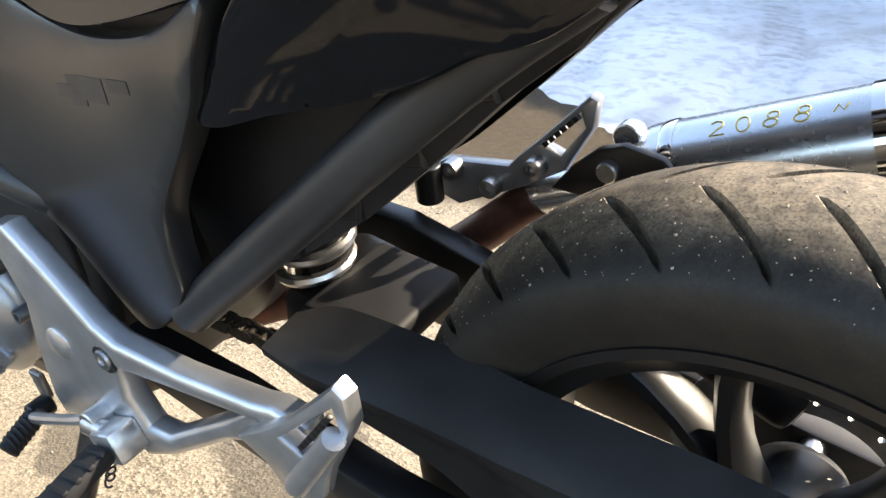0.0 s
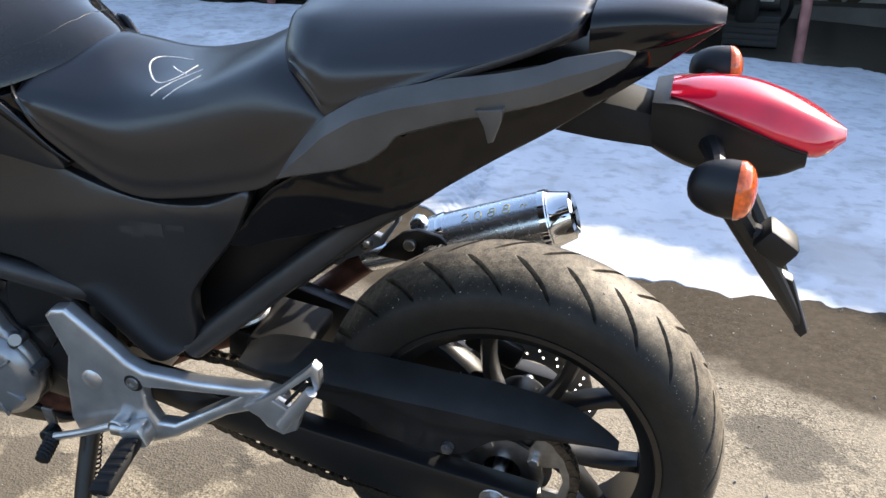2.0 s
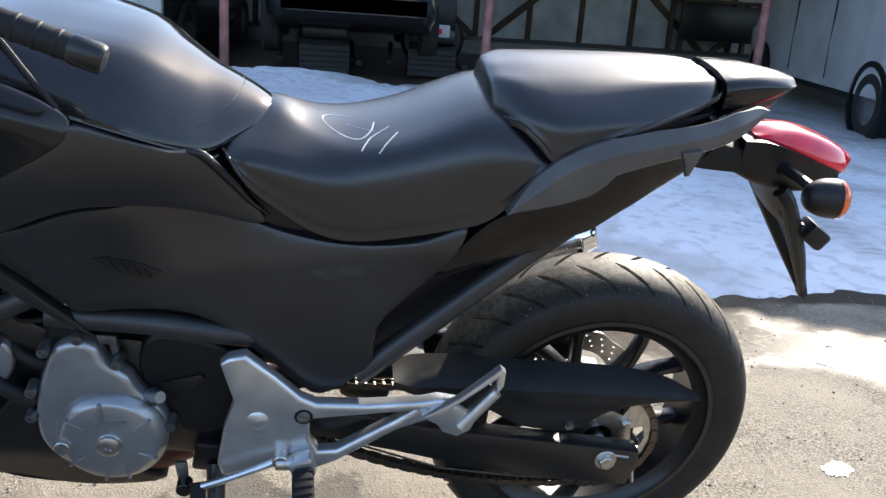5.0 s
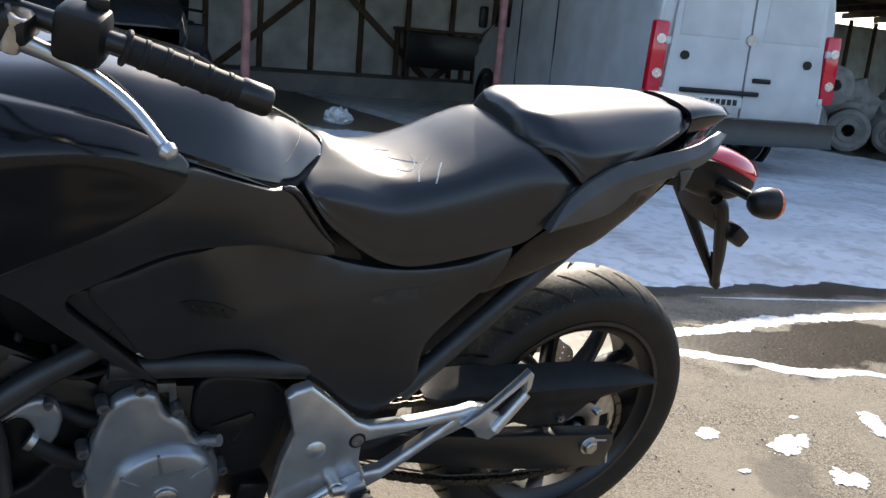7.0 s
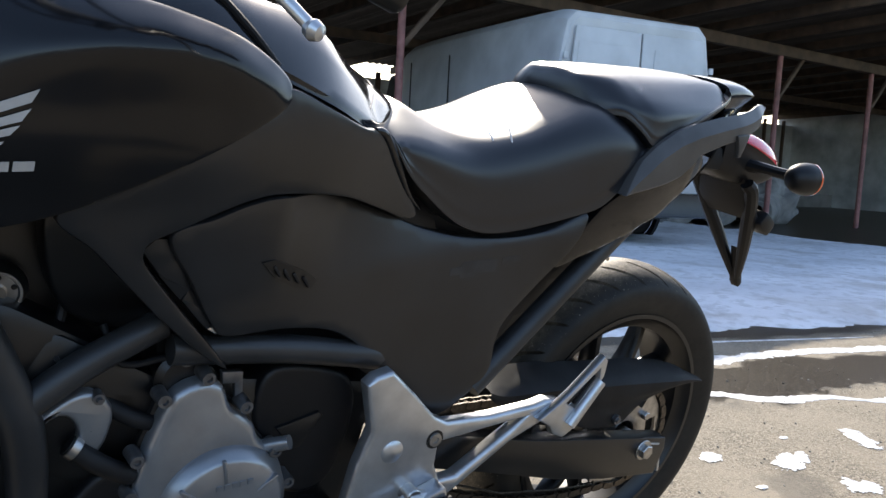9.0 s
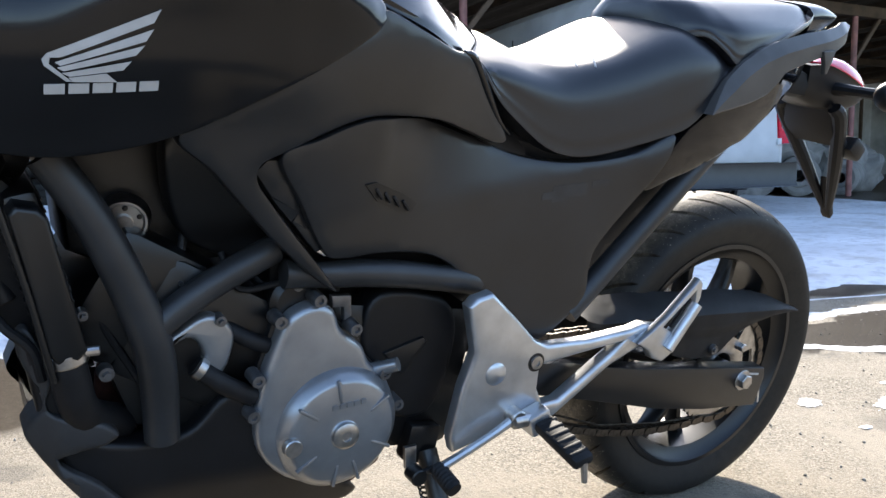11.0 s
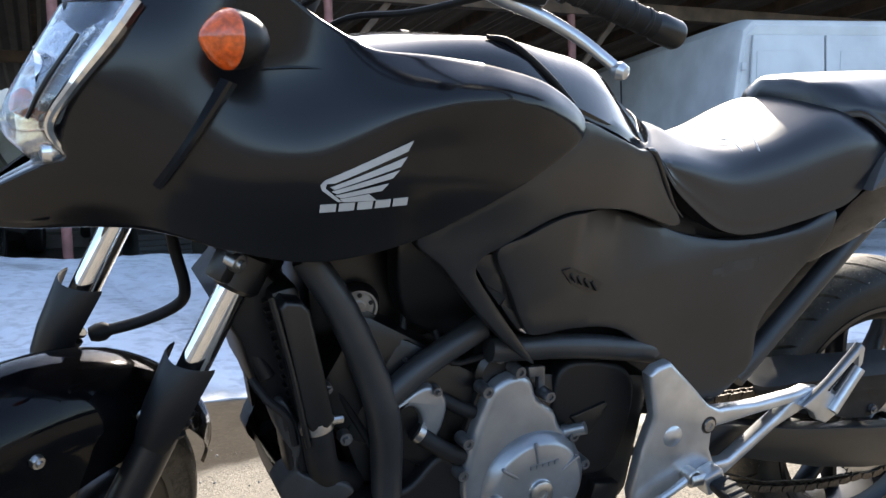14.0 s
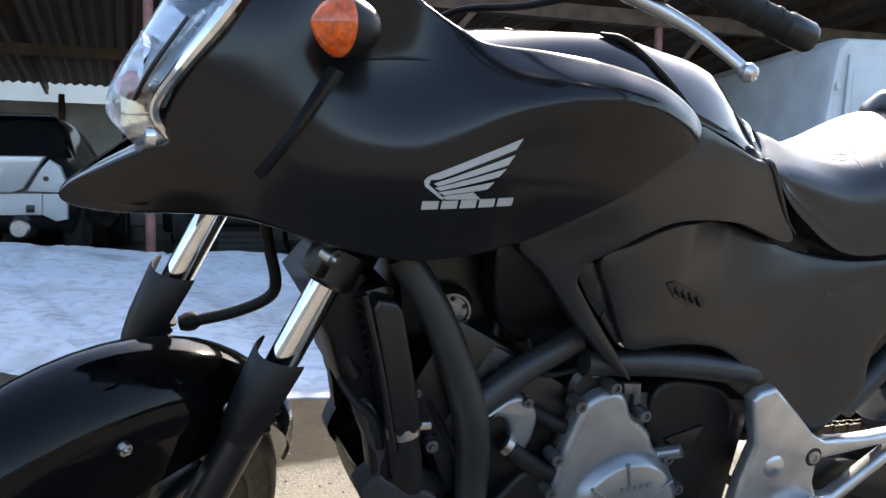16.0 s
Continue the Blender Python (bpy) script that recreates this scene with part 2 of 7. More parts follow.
def plate(outline, y0, y1, bev=0.003, bm=None, seg=2, holes=()):
    """An outline in x, z drawn through from y0 to y1, with rounded rims."""
    own = bmesh.new()
    cdt = mathutils.geometry.delaunay_2d_cdt
    pts, faces = [Vector(p) for p in outline], [list(range(len(outline)))]
    for h in holes:
        k = len(pts)
        pts += [Vector(p) for p in h]
        faces.append(list(range(k, k + len(h))))
    if holes:
        edges = [(f[i], f[(i + 1) % len(f)]) for f in faces for i in range(len(f))]
        v, _, f, *_ = cdt(pts, edges, [], 2, 1e-6)
        keep = []
        for t in f:
            c = sum((v[i] for i in t), Vector((0, 0))) / 3
            if inside(c, outline) and not any(inside(c, h) for h in holes):
                keep.append(t)
        vs = [own.verts.new((p.x, y0, p.y)) for p in v]
        fs = [own.faces.new([vs[i] for i in t]) for t in keep]
        bmesh.ops.dissolve_limit(own, angle_limit=0.01, verts=own.verts, edges=own.edges)
        fs = own.faces[:]
    else:
        vs = [own.verts.new((p[0], y0, p[1])) for p in outline]
        fs = [own.faces.new(vs)]
    r = bmesh.ops.extrude_face_region(own, geom=fs)
    bmesh.ops.translate(own, vec=(0, y1 - y0, 0), verts=[g for g in r["geom"] if isinstance(g, bmesh.types.BMVert)])
    if bev > 0:
        rim = [e for e in own.edges if len(e.link_faces) == 2 and abs(e.verts[0].co.y - e.verts[1].co.y) < 1e-6 and e.calc_face_angle(0) > 0.5]
        bmesh.ops.bevel(own, geom=rim, offset=bev, segments=seg, affect="EDGES", profile=0.5)
    return merge(bm, own) if bm is not None else own


def inside(p, poly):
    x, y, hit = p[0], p[1], False
    for i in range(len(poly)):
        (x1, y1), (x2, y2) = poly[i - 1][:2], poly[i][:2]
        if (y1 > y) != (y2 > y) and x < (x2 - x1) * (y - y1) / (y2 - y1) + x1:
            hit = not hit
    return hit


def edge_gap(p, loop):
    """Distance from p to a closed outline."""
    a = loop
    b = np.roll(loop, -1, 0)
    ab = b - a
    t = np.clip(((p - a) * ab).sum(1) / np.maximum((ab ** 2).sum(1), 1e-12), 0, 1)
    return float(np.sqrt((((a + ab * t[:, None]) - p) ** 2).sum(1)).min())


def panel(outline, half, thick=0.004, roll=0.008, step=0.016, curve=5, side=-1, bm=None, hem=()):
    """A moulded body panel: an outline in x, z laid on the half-width surface half(x, z), its rim turned inwards; hem adds rows along the rim."""
    own = bmesh.new()
    loop = np.array(loop_spline(outline, curve) if curve > 1 else outline)
    lo, hi = loop.min(0), loop.max(0)
    pts = [Vector(p) for p in loop]
    n = len(pts)
    for gx in np.arange(lo[0] + step / 2, hi[0], step):
        for gz in np.arange(lo[1] + step / 2, hi[1], step):
            p = np.array((gx, gz))
            if inside(p, loop) and edge_gap(p, loop) > max((roll * 1.1, *hem)) + step * 0.4:
                pts.append(Vector(p))
    # rings just inside the rim keep the turned edge round
    area = 0.5 * float((loop[:, 0] * np.roll(loop[:, 1], -1) - np.roll(loop[:, 0], -1) * loop[:, 1]).sum())
    tang = np.roll(loop, -1, 0) - np.roll(loop, 1, 0)
    tang /= np.maximum(np.linalg.norm(tang, axis=1), 1e-9)[:, None]
    inward = np.stack([-tang[:, 1], tang[:, 0]], 1) * (1 if area > 0 else -1)
    for d in [roll * k for k in ((0.18, 0.45, 0.75, 1.1) if roll > 0.0055 else (0.35, 1.1))] + list(hem):
        if d <= 0:
            continue
        last = None
        for p in loop + inward * d:
            if inside(p, loop) and edge_gap(p, loop) > d * 0.85 and (last is None or np.linalg.norm(p - last) > d * 0.25):
                pts.append(Vector(p))
                last = p
    v, _, f, *_ = mathutils.geometry.delaunay_2d_cdt(pts, [(i, (i + 1) % n) for i in range(n)], [], 2, 1e-6)
    vs = []
    for p in v:
        g = edge_gap(np.array(p), loop)
        d = max(0.0, 1 - g / roll) if roll > 0 else 0
        y = half(p.x, p.y) - roll * (1 - math.sqrt(max(0.0, 1 - d * d)))
        vs.append(own.verts.new((p.x, side * y, p.y)))
    for t in f:
        c = sum((v[i] for i in t), Vector((0, 0))) / len(t)
        if inside(c, loop):
            own.faces.new([vs[i] for i in t])
    loose = [w for w in own.verts if not w.link_faces]
    bmesh.ops.delete(own, geom=loose, context="VERTS")
    rim = [e for e in own.edges if e.is_boundary]
    r = bmesh.ops.extrude_edge_only(own, edges=rim)
    bmesh.ops.translate(own, vec=(0, -side * (thick + 0.012), 0), verts=[g for g in r["geom"] if isinstance(g, bmesh.types.BMVert)])
    return merge(bm, own) if bm is not None else own


def grid_fun(xs, zs, table):
    """Smooth interpolation of a small table of values by x (columns) and z (rows)."""
    xs, zs, tb = np.array(xs), np.array(zs), np.array(table)

    def at(x, z):
        def w(v, a):
            v = min(max(v, a[0]), a[-1])
            i = min(int(np.searchsorted(a, v, side="right")) - 1, len(a) - 2)
            t = (v - a[i]) / (a[i + 1] - a[i])
            return i, t
        i, t = w(x, xs)
        j, s = w(z, zs)
        def cr(a, b, c, d, t):
            return 0.5 * (2 * b + (c - a) * t + (2 * a - 5 * b + 4 * c - d) * t * t + (3 * b - a - 3 * c + d) * t ** 3)
        rows = []
        for jj in (j - 1, j, j + 1, j + 2):
            jj = min(max(jj, 0), len(zs) - 1)
            q = [tb[jj][min(max(i + k, 0), len(xs) - 1)] for k in (-1, 0, 1, 2)]
            rows.append(cr(*q, t))
        return cr(*rows, s)
    return at


def skin(stations, n=3, closed=True, caps=True, around=3):
    """A loft over cross-sections (x, [(y, z), ...]), smoothed along and around."""
    k = len(stations[0][1])
    flat = [[x] + [c for p in sec for c in p] for x, sec in stations]
    out = []
    for row in spline(flat, n):
        sec = [(row[1 + 2 * i], row[2 + 2 * i]) for i in range(k)]
        sec = loop_spline(sec, around) if closed else spline(sec, around)
        out.append([(row[0], y, z) for y, z in sec])
    bm = bmesh.new()
    rings(bm, out, closed=closed, caps=caps)
    return bm


def mirror(half):
    """A left half section from bottom centre to top centre, made whole."""
    return list(half) + [(-y, z) for y, z in reversed(half) if abs(y) > 1e-6]

# ---- ground, snow ----
def rise(x, y):
    """The yard climbs gently towards the carport, more so at its far end."""
    t = min(max((y - 1.6) / 5.2, 0), 1)
    z = t * t * (3 - 2 * t) * min(max(0.37 - 0.066 * (x + 1.3), 0.0), 0.45)
    # under the roof the ground lies lower than the banked snow in front of it
    d = min(max((y - 6.1) / 0.9, 0), 1)
    return z - d * d * (3 - 2 * d) * max(0.0, z - 0.17)


def snow_edge(x):
    base = 1.47 + 0.62 * (1 / (1 + math.exp((x + 0.62) / 0.16))) + max(0, -x - 1.2) * 0.75 - max(0, x - 2.4) * 0.28
    return base + 0.10 * noise.noise((x * 1.3, 0.3, 0)) + 0.09 * noise.noise((x * 4.3, 3.3, 0)) + 0.045 * noise.noise((x * 13, 7.7, 0)) + 0.02 * noise.noise((x * 34, 1.7, 0))


def asphalt():
    """Worn asphalt: sandy film, pale and dark grit, damp stains, and standing wet along the snow."""
    m = bpy.data.materials.new("worn_asphalt")
    m.use_nodes = True
    nt = m.node_tree
    b = nt.nodes["Principled BSDF"]
    b.inputs["Specular IOR Level"].default_value = 0.18
    tc = nt.nodes.new("ShaderNodeTexCoord")

    def noise_at(scale, detail=6, rough=0.6, dist=0.0):
        n = nt.nodes.new("ShaderNodeTexNoise")
        n.inputs["Scale"].default_value, n.inputs["Detail"].default_value = scale, detail
        n.inputs["Roughness"].default_value, n.inputs["Distortion"].default_value = rough, dist
        nt.links.new(tc.outputs["Object"], n.inputs["Vector"])
        return n.outputs["Fac"]

    def remap(v, a, c, lo=0.0, hi=1.0):
        n = nt.nodes.new("ShaderNodeMapRange")
        for k, x in (("From Min", a), ("From Max", c), ("To Min", lo), ("To Max", hi)):
            n.inputs[k].default_value = x
        nt.links.new(v, n.inputs["Value"])
        return n.outputs["Result"]

    def mixc(f, c1, c2):
        n = nt.nodes.new("ShaderNodeMix")
        n.data_type = "RGBA"
        nt.links.new(f, n.inputs["Factor"])
        for k, c in (("A", c1), ("B", c2)):
            if isinstance(c, tuple):
                n.inputs[k].default_value = (*c, 1)
            else:
                nt.links.new(c, n.inputs[k])
        return n.outputs["Result"]

    def mathn(op, a, c):
        n = nt.nodes.new("ShaderNodeMath")
        n.operation = op
        n.use_clamp = op in ("ADD", "SUBTRACT")
        for i, v in enumerate((a, c)):
            if isinstance(v, (int, float)):
                n.inputs[i].default_value = v
            else:
                nt.links.new(v, n.inputs[i])
        return n.outputs["Value"]

    vor = nt.nodes.new("ShaderNodeTexVoronoi")
    vor.inputs["Scale"].default_value = 230
    nt.links.new(tc.outputs["Object"], vor.inputs["Vector"])
    grit = nt.nodes.new("ShaderNodeSeparateColor")
    nt.links.new(vor.outputs["Color"], grit.inputs["Color"])
    col = mixc(remap(grit.outputs["Red"], 0.1, 0.95), (0.070, 0.058, 0.043), (0.305, 0.262, 0.20))
    col = mixc(remap(noise_at(2.3, 9), 0.40, 0.66), col, (0.25, 0.213, 0.162))
    col = mixc(remap(noise_at(190, 3), 0.60, 0.72, 0, 0.7), col, (0.42, 0.39, 0.34))
    col = mixc(remap(noise_at(55, 4), 0.58, 0.68, 0, 0.55), col, (0.075, 0.068, 0.06))
    stain = remap(noise_at(1.9, 5, 0.55, 0.4), 0.60, 0.66, 0, 1)
    col = mixc(mathn("MULTIPLY", stain, 0.55), col, (0.085, 0.075, 0.062))
    # round damp spots where water dripped
    pos = nt.nodes.new("ShaderNodeNewGeometry").outputs["Position"]
    warp = remap(noise_at(7, 5, 0.65), 0.3, 0.7, -0.09, 0.09)
    for cx, cy, r in ((-0.495, 0.084, 0.10), (-0.73, 0.10, 0.13), (0.517, 0.587, 0.13), (-1.03, -0.03, 0.11), (-0.30, -0.25, 0.09), (1.7, -0.1, 0.16)):
        dn = nt.nodes.new("ShaderNodeVectorMath")
        dn.operation = "DISTANCE"
        nt.links.new(pos, dn.inputs[0])
        dn.inputs[1].default_value = (cx, cy, 0)
        sp = remap(mathn("SUBTRACT", dn.outputs["Value"], warp), r * 0.75, r * 1.1, 0.72, 0.0)
        col = mixc(sp, col, (0.062, 0.054, 0.045))
    # wet band along the melting snow, and a wet patch with smooth films of water at its rims
    sep = nt.nodes.new("ShaderNodeSeparateXYZ")
    nt.links.new(pos, sep.inputs["Vector"])

    def plain(op, a, c):
        n = nt.nodes.new("ShaderNodeMath")
        n.operation = op
        for k, v in enumerate((a, c)):
            if isinstance(v, (int, float)):
                n.inputs[k].default_value = v
            else:
                nt.links.new(v, n.inputs[k])
        return n.outputs["Value"]
    wob = remap(noise_at(1.6, 7, 0.62, 0.3), 0.3, 0.7, -0.16, 0.16)
    v = plain("SUBTRACT", plain("ADD", sep.outputs["Y"], plain("MULTIPLY", plain("SUBTRACT", sep.outputs["X"], 1.5), 0.18)), wob)
    xw = plain("ADD", sep.outputs["X"], wob)
    near = mathn("MULTIPLY", remap(xw, 1.05, 1.35, 1, 0), remap(v, 0.66, 0.82))
    beyond = remap(xw, 1.05, 1.35)
    patch = mathn("MULTIPLY", beyond, mathn("MULTIPLY", remap(v, 0.46, 0.53), remap(v, 0.99, 1.05, 1, 0)))
    band = mathn("MULTIPLY", beyond, remap(v, 1.34, 1.42))
    speck = remap(noise_at(90, 5, 0.7), 0.36, 0.50, 0.60, 1.0)
    far = mathn("MULTIPLY", mathn("ADD", patch, band), speck)
    anywet = mathn("ADD", mathn("MULTIPLY", near, remap(noise_at(26, 7, 0.7), 0.30, 0.62, 0.74, 1.0)), far)
    col = mixc(mathn("MULTIPLY", near, remap(noise_at(34, 8, 0.72), 0.28, 0.66, 0.70, 0.93)), col, (0.036, 0.027, 0.0185))
    col = mixc(mathn("MULTIPLY", far, 0.92), col, (0.0125, 0.0090, 0.0058))
    nt.links.new(col, b.inputs["Base Color"])
    nt.links.new(remap(anywet, 0.2, 0.9, 0.82, 0.28), b.inputs["Roughness"])
    bp = nt.nodes.new("ShaderNodeBump")
    bp.inputs["Distance"].default_value = 0.006
    nt.links.new(remap(anywet, 0.1, 0.6, 0.50, 0.02), bp.inputs["Strength"])
    nt.links.new(remap(anywet, 0.2, 0.9, 0.18, 0.05), b.inputs["Specular IOR Level"])
    hgt = mathn("ADD", mathn("MULTIPLY", vor.outputs["Distance"], 0.5), mathn("MULTIPLY", noise_at(110, 6), 0.8))
    nt.links.new(hgt, bp.inputs["Height"])
    nt.links.new(bp.outputs["Normal"], b.inputs["Normal"])
    return m


def snow_material():
    """Packed snow, greyed by traffic, cleaner in drifts, with rutted tracks."""
    m = material("packed_snow", (0.53, 0.55, 0.59), 0.6, var=0.3, scale=1.1, bump=0.8, bscale=38, color2=(0.70, 0.72, 0.76))
    nt = m.node_tree
    b = nt.nodes["Principled BSDF"]
    b.inputs["Subsurface Weight"].default_value = 0.0
    tc = nt.nodes.new("ShaderNodeTexCoord")
    w = nt.nodes.new("ShaderNodeTexNoise")
    w.inputs["Scale"].default_value, w.inputs["Detail"].default_value = 13.0, 12
    nt.links.new(tc.outputs["Object"], w.inputs["Vector"])
    r = nt.nodes.new("ShaderNodeMapRange")
    r.inputs["From Min"].default_value, r.inputs["From Max"].default_value, r.inputs["To Max"].default_value = 0.50, 0.64, 0.60
    nt.links.new(w.outputs["Fac"], r.inputs["Value"])
    sock = b.inputs["Base Color"].links[0].from_socket
    w2 = nt.nodes.new("ShaderNodeTexNoise")
    w2.inputs["Scale"].default_value, w2.inputs["Detail"].default_value, w2.inputs["Distortion"].default_value = 1.7, 11, 0.5
    nt.links.new(tc.outputs["Object"], w2.inputs["Vector"])
    r3 = nt.nodes.new("ShaderNodeMapRange")
    r3.inputs["From Min"].default_value, r3.inputs["From Max"].default_value, r3.inputs["To Max"].default_value = 0.53, 0.68, 0.62
    nt.links.new(w2.outputs["Fac"], r3.inputs["Value"])
    for fac, dirt in ((r.outputs["Result"], (0.38, 0.39, 0.41, 1)), (r3.outputs["Result"], (0.31, 0.30, 0.29, 1))):
        mx = nt.nodes.new("ShaderNodeMix")
        mx.data_type = "RGBA"
        nt.links.new(sock, mx.inputs["A"])
        mx.inputs["B"].default_value = dirt
        nt.links.new(fac, mx.inputs["Factor"])
        sock = mx.outputs["Result"]
    nt.links.new(sock, b.inputs["Base Color"])
    gp = nt.nodes.new("ShaderNodeNewGeometry").outputs["Position"]
    sx = nt.nodes.new("ShaderNodeSeparateXYZ")
    nt.links.new(gp, sx.inputs["Vector"])

    def calc(op, *vals):
        n = nt.nodes.new("ShaderNodeMath")
        n.operation = op
        for k, v in enumerate(vals):
            if isinstance(v, (int, float)):
                n.inputs[k].default_value = v
            else:
                nt.links.new(v, n.inputs[k])
        return n.outputs["Value"]
    for x0, k1, k2, wid in ((-0.745, -0.10, -0.07, 0.24), (-1.50, -0.34, -0.02, 0.24), (0.47, -0.12, 0.02, 0.20), (2.1, 0.12, 0.03, 0.22), (-3.2, -0.2, -0.05, 0.24)):
        dy = calc("SUBTRACT", sx.outputs["Y"], 2.5)
        u = calc("SUBTRACT", sx.outputs["X"], calc("ADD", calc("MULTIPLY", dy, k1), calc("ADD", calc("MULTIPLY", calc("MULTIPLY", dy, dy), k2), x0)))
        au = calc("ABSOLUTE", u)
        band = calc("SMOOTH_MIN", calc("MAXIMUM", calc("MULTIPLY", calc("SUBTRACT", wid / 2, au), 30.0), 0.0), 1.0, 0.1)
        lug = calc("MAXIMUM", calc("SINE", calc("ADD", calc("MULTIPLY", sx.outputs["Y"], 2 * math.pi / 0.085), calc("MULTIPLY", au, 22.0))), 0.0)
        fade = calc("MINIMUM", calc("MAXIMUM", calc("MULTIPLY", calc("SUBTRACT", w2.outputs["Fac"], 0.40), 6.0), 0.0), 1.0)
        fac = calc("MULTIPLY", calc("MULTIPLY", band, fade), calc("ADD", 0.18, calc("MULTIPLY", lug, 0.42)))
        mx = nt.nodes.new("ShaderNodeMix")
        mx.data_type = "RGBA"
        nt.links.new(sock, mx.inputs["A"])
        mx.inputs["B"].default_value = (0.24, 0.25, 0.27, 1)
        nt.links.new(fac, mx.inputs["Factor"])
        sock = mx.outputs["Result"]
    nt.links.new(sock, b.inputs["Base Color"])
    for n in nt.nodes:
        if n.bl_idname == "ShaderNodeBump":
            n.inputs["Distance"].default_value = 0.006
    return m


bm = bmesh.new()
xs = [-400, -60, -20, -9] + list(np.arange(-5, 9.01, 0.5)) + [14, 25, 70, 400]
ys = [-400, -60, -20, -8] + list(np.arange(-4, 16.01, 0.5)) + [25, 70, 400]
vs = [[bm.verts.new((x, y, rise(x, y))) for x in xs] for y in ys]
for a, b in zip(vs, vs[1:]):
    for i in range(len(xs) - 1):
        bm.faces.new((a[i], a[i + 1], b[i + 1], b[i]))
ground = part("ground", bm, asphalt(), None)
tagged(ground, "worn grey asphalt with sand, damp stains and wet patches", "ground", kind="structure")

SNOW = snow_material()
TRACKS = ((0.53, -0.12, 0.22), (-1.33, -0.34, 0.24), (-0.70, -0.12, 0.24))


def snow_height(x, y, d):
    h = 0.045 * min(1, d / 0.40) ** 0.7 + 0.016 * noise.noise((x * 1.6, y * 1.6, 1)) + 0.010 * noise.noise((x * 5, y * 5, 5)) * min(1, d * 4) + 0.006 * noise.noise((x * 14, y * 14, 9)) * min(1, d * 4)
    for x0, k, wd in TRACKS:
        u = x - (x0 + k * (y - 2.0))
        if abs(u) < wd / 2:
            lug = 0.5 + 0.5 * math.sin((y + 0.4 * abs(u) / wd) * 2 * math.pi / 0.07)
            h -= (0.010 + 0.012 * lug) * min(1, d * 3)
    # the sheet ends in a low ragged bank along the carport
    if x < 3.4:
        b = y - (5.95 + 0.22 * noise.noise((x * 1.1, 4.0, 2)) + 0.10 * noise.noise((x * 4.0, 8.0, 2)))
        h -= 0.16 * min(1, max(0.0, b / 0.3)) * min(1, (3.4 - x) * 2)
    return h


bm = bmesh.new()
cols = np.arange(-6, 9.01, 0.035)
rows_n = 230
vs = []
for x in cols:
    e = snow_edge(x)
    line = []
    for k in range(rows_n):
        t = k / (rows_n - 1)
        y = e + (12.6 - e) * t ** 2.4
        line.append(bm.verts.new((x, y, rise(x, y) + (snow_height(x, y, y - e) if k else -0.01))))
    vs.append(line)
for a, b in zip(vs, vs[1:]):
    for i in range(rows_n - 1):
        bm.faces.new((a[i], b[i], b[i + 1], a[i + 1]))
snow = part("snow_sheet", bm, SNOW, None, angle=80)
tagged(snow, "packed greyish snow with tyre tracks covering the yard", "snow", kind="structure")

# remnants of snow and ice on the asphalt
rng = random.Random(5)
bm = bmesh.new()
for cx, cy, rx, ry, ang in ((0.775, 0.195, 0.050, 0.035, 0.3), (0.965, 0.062, 0.105, 0.050, 0.35), (0.962, -0.150, 0.060, 0.062, 0.2), (1.375, 0.075, 0.115, 0.040, 0.95), (1.15, 0.20, 0.022, 0.016, 0.0), (0.70, -0.02, 0.020, 0.014, 0.0)):
    nn = max(10, int(rx / 0.004))
    ca, sa = math.cos(ang), math.sin(ang)
    keep = {}
    for i in range(-nn, nn + 1):
        for j in range(-nn, nn + 1):
            u, w = i / nn * 1.25, j / nn * 1.25
            x, y = cx + ca * u * rx - sa * w * ry, cy + sa * u * rx + ca * w * ry
            f = 1 - (u * u + w * w) + 0.75 * noise.noise((x * 22, y * 22, 3.0)) + 0.55 * noise.noise((x * 70, y * 70, 8.0)) + 0.35 * noise.noise((x * 190, y * 190, 5.0))
            if f > 0.12:
                keep[i, j] = bm.verts.new((x, y, 0.0008 + 0.0030 * min(1, f) + 0.0008 * rng.random()))
    for i, j in list(keep):
        q = [keep.get(k) for k in ((i, j), (i + 1, j), (i + 1, j + 1), (i, j + 1))]
        if all(q):
            bm.faces.new(q)
bmesh.ops.delete(bm, geom=[w for w in bm.verts if not w.link_faces], context="VERTS")
for pts, wmax, seed in ((((1.22, 0.98), (1.57, 0.96), (2.0, 0.985), (2.36, 0.945), (2.87, 0.82), (3.7, 0.60)), 0.16, 1.0), (((1.10, 0.84), (1.31, 0.70), (1.46, 0.57), (1.58, 0.47), (1.76, 0.41), (1.93, 0.28), (2.14, 0.25), (2.6, 0.08)), 0.12, 7.0), (((1.85, 1.353), (2.5, 1.17), (3.2, 0.98)), 0.035, 13.0)):
    line = spline(pts, 90)
    prev = None
    for k, p in enumerate(line):
        d = line[min(k + 1, len(line) - 1)] - line[max(k - 1, 0)]
        d = d / np.linalg.norm(d)
        nrm = np.array((-d[1], d[0]))
        ends = min(1, k / 40, (len(line) - 1 - k) / 40)
        half = []
        for e in (0, 1):
            f = noise.noise((p[0] * 3, seed, e * 5)) * 0.5 + noise.noise((p[0] * 11, seed, e * 7)) * 0.35 + noise.noise((p[0] * 40, seed, e * 9)) * 0.25
            half.append(wmax / 2 * max(0.02, 0.62 + f) * ends)
        row = [bm.verts.new((*(p + nrm * w), z)) for w, z in ((-half[0], 0.0008), (-half[0] * 0.6, 0.003), (half[1] * 0.6, 0.003), (half[1], 0.0008))]
        if prev:
            for a in range(3):
                bm.faces.new((prev[a], prev[a + 1], row[a + 1], row[a]))
        prev = row
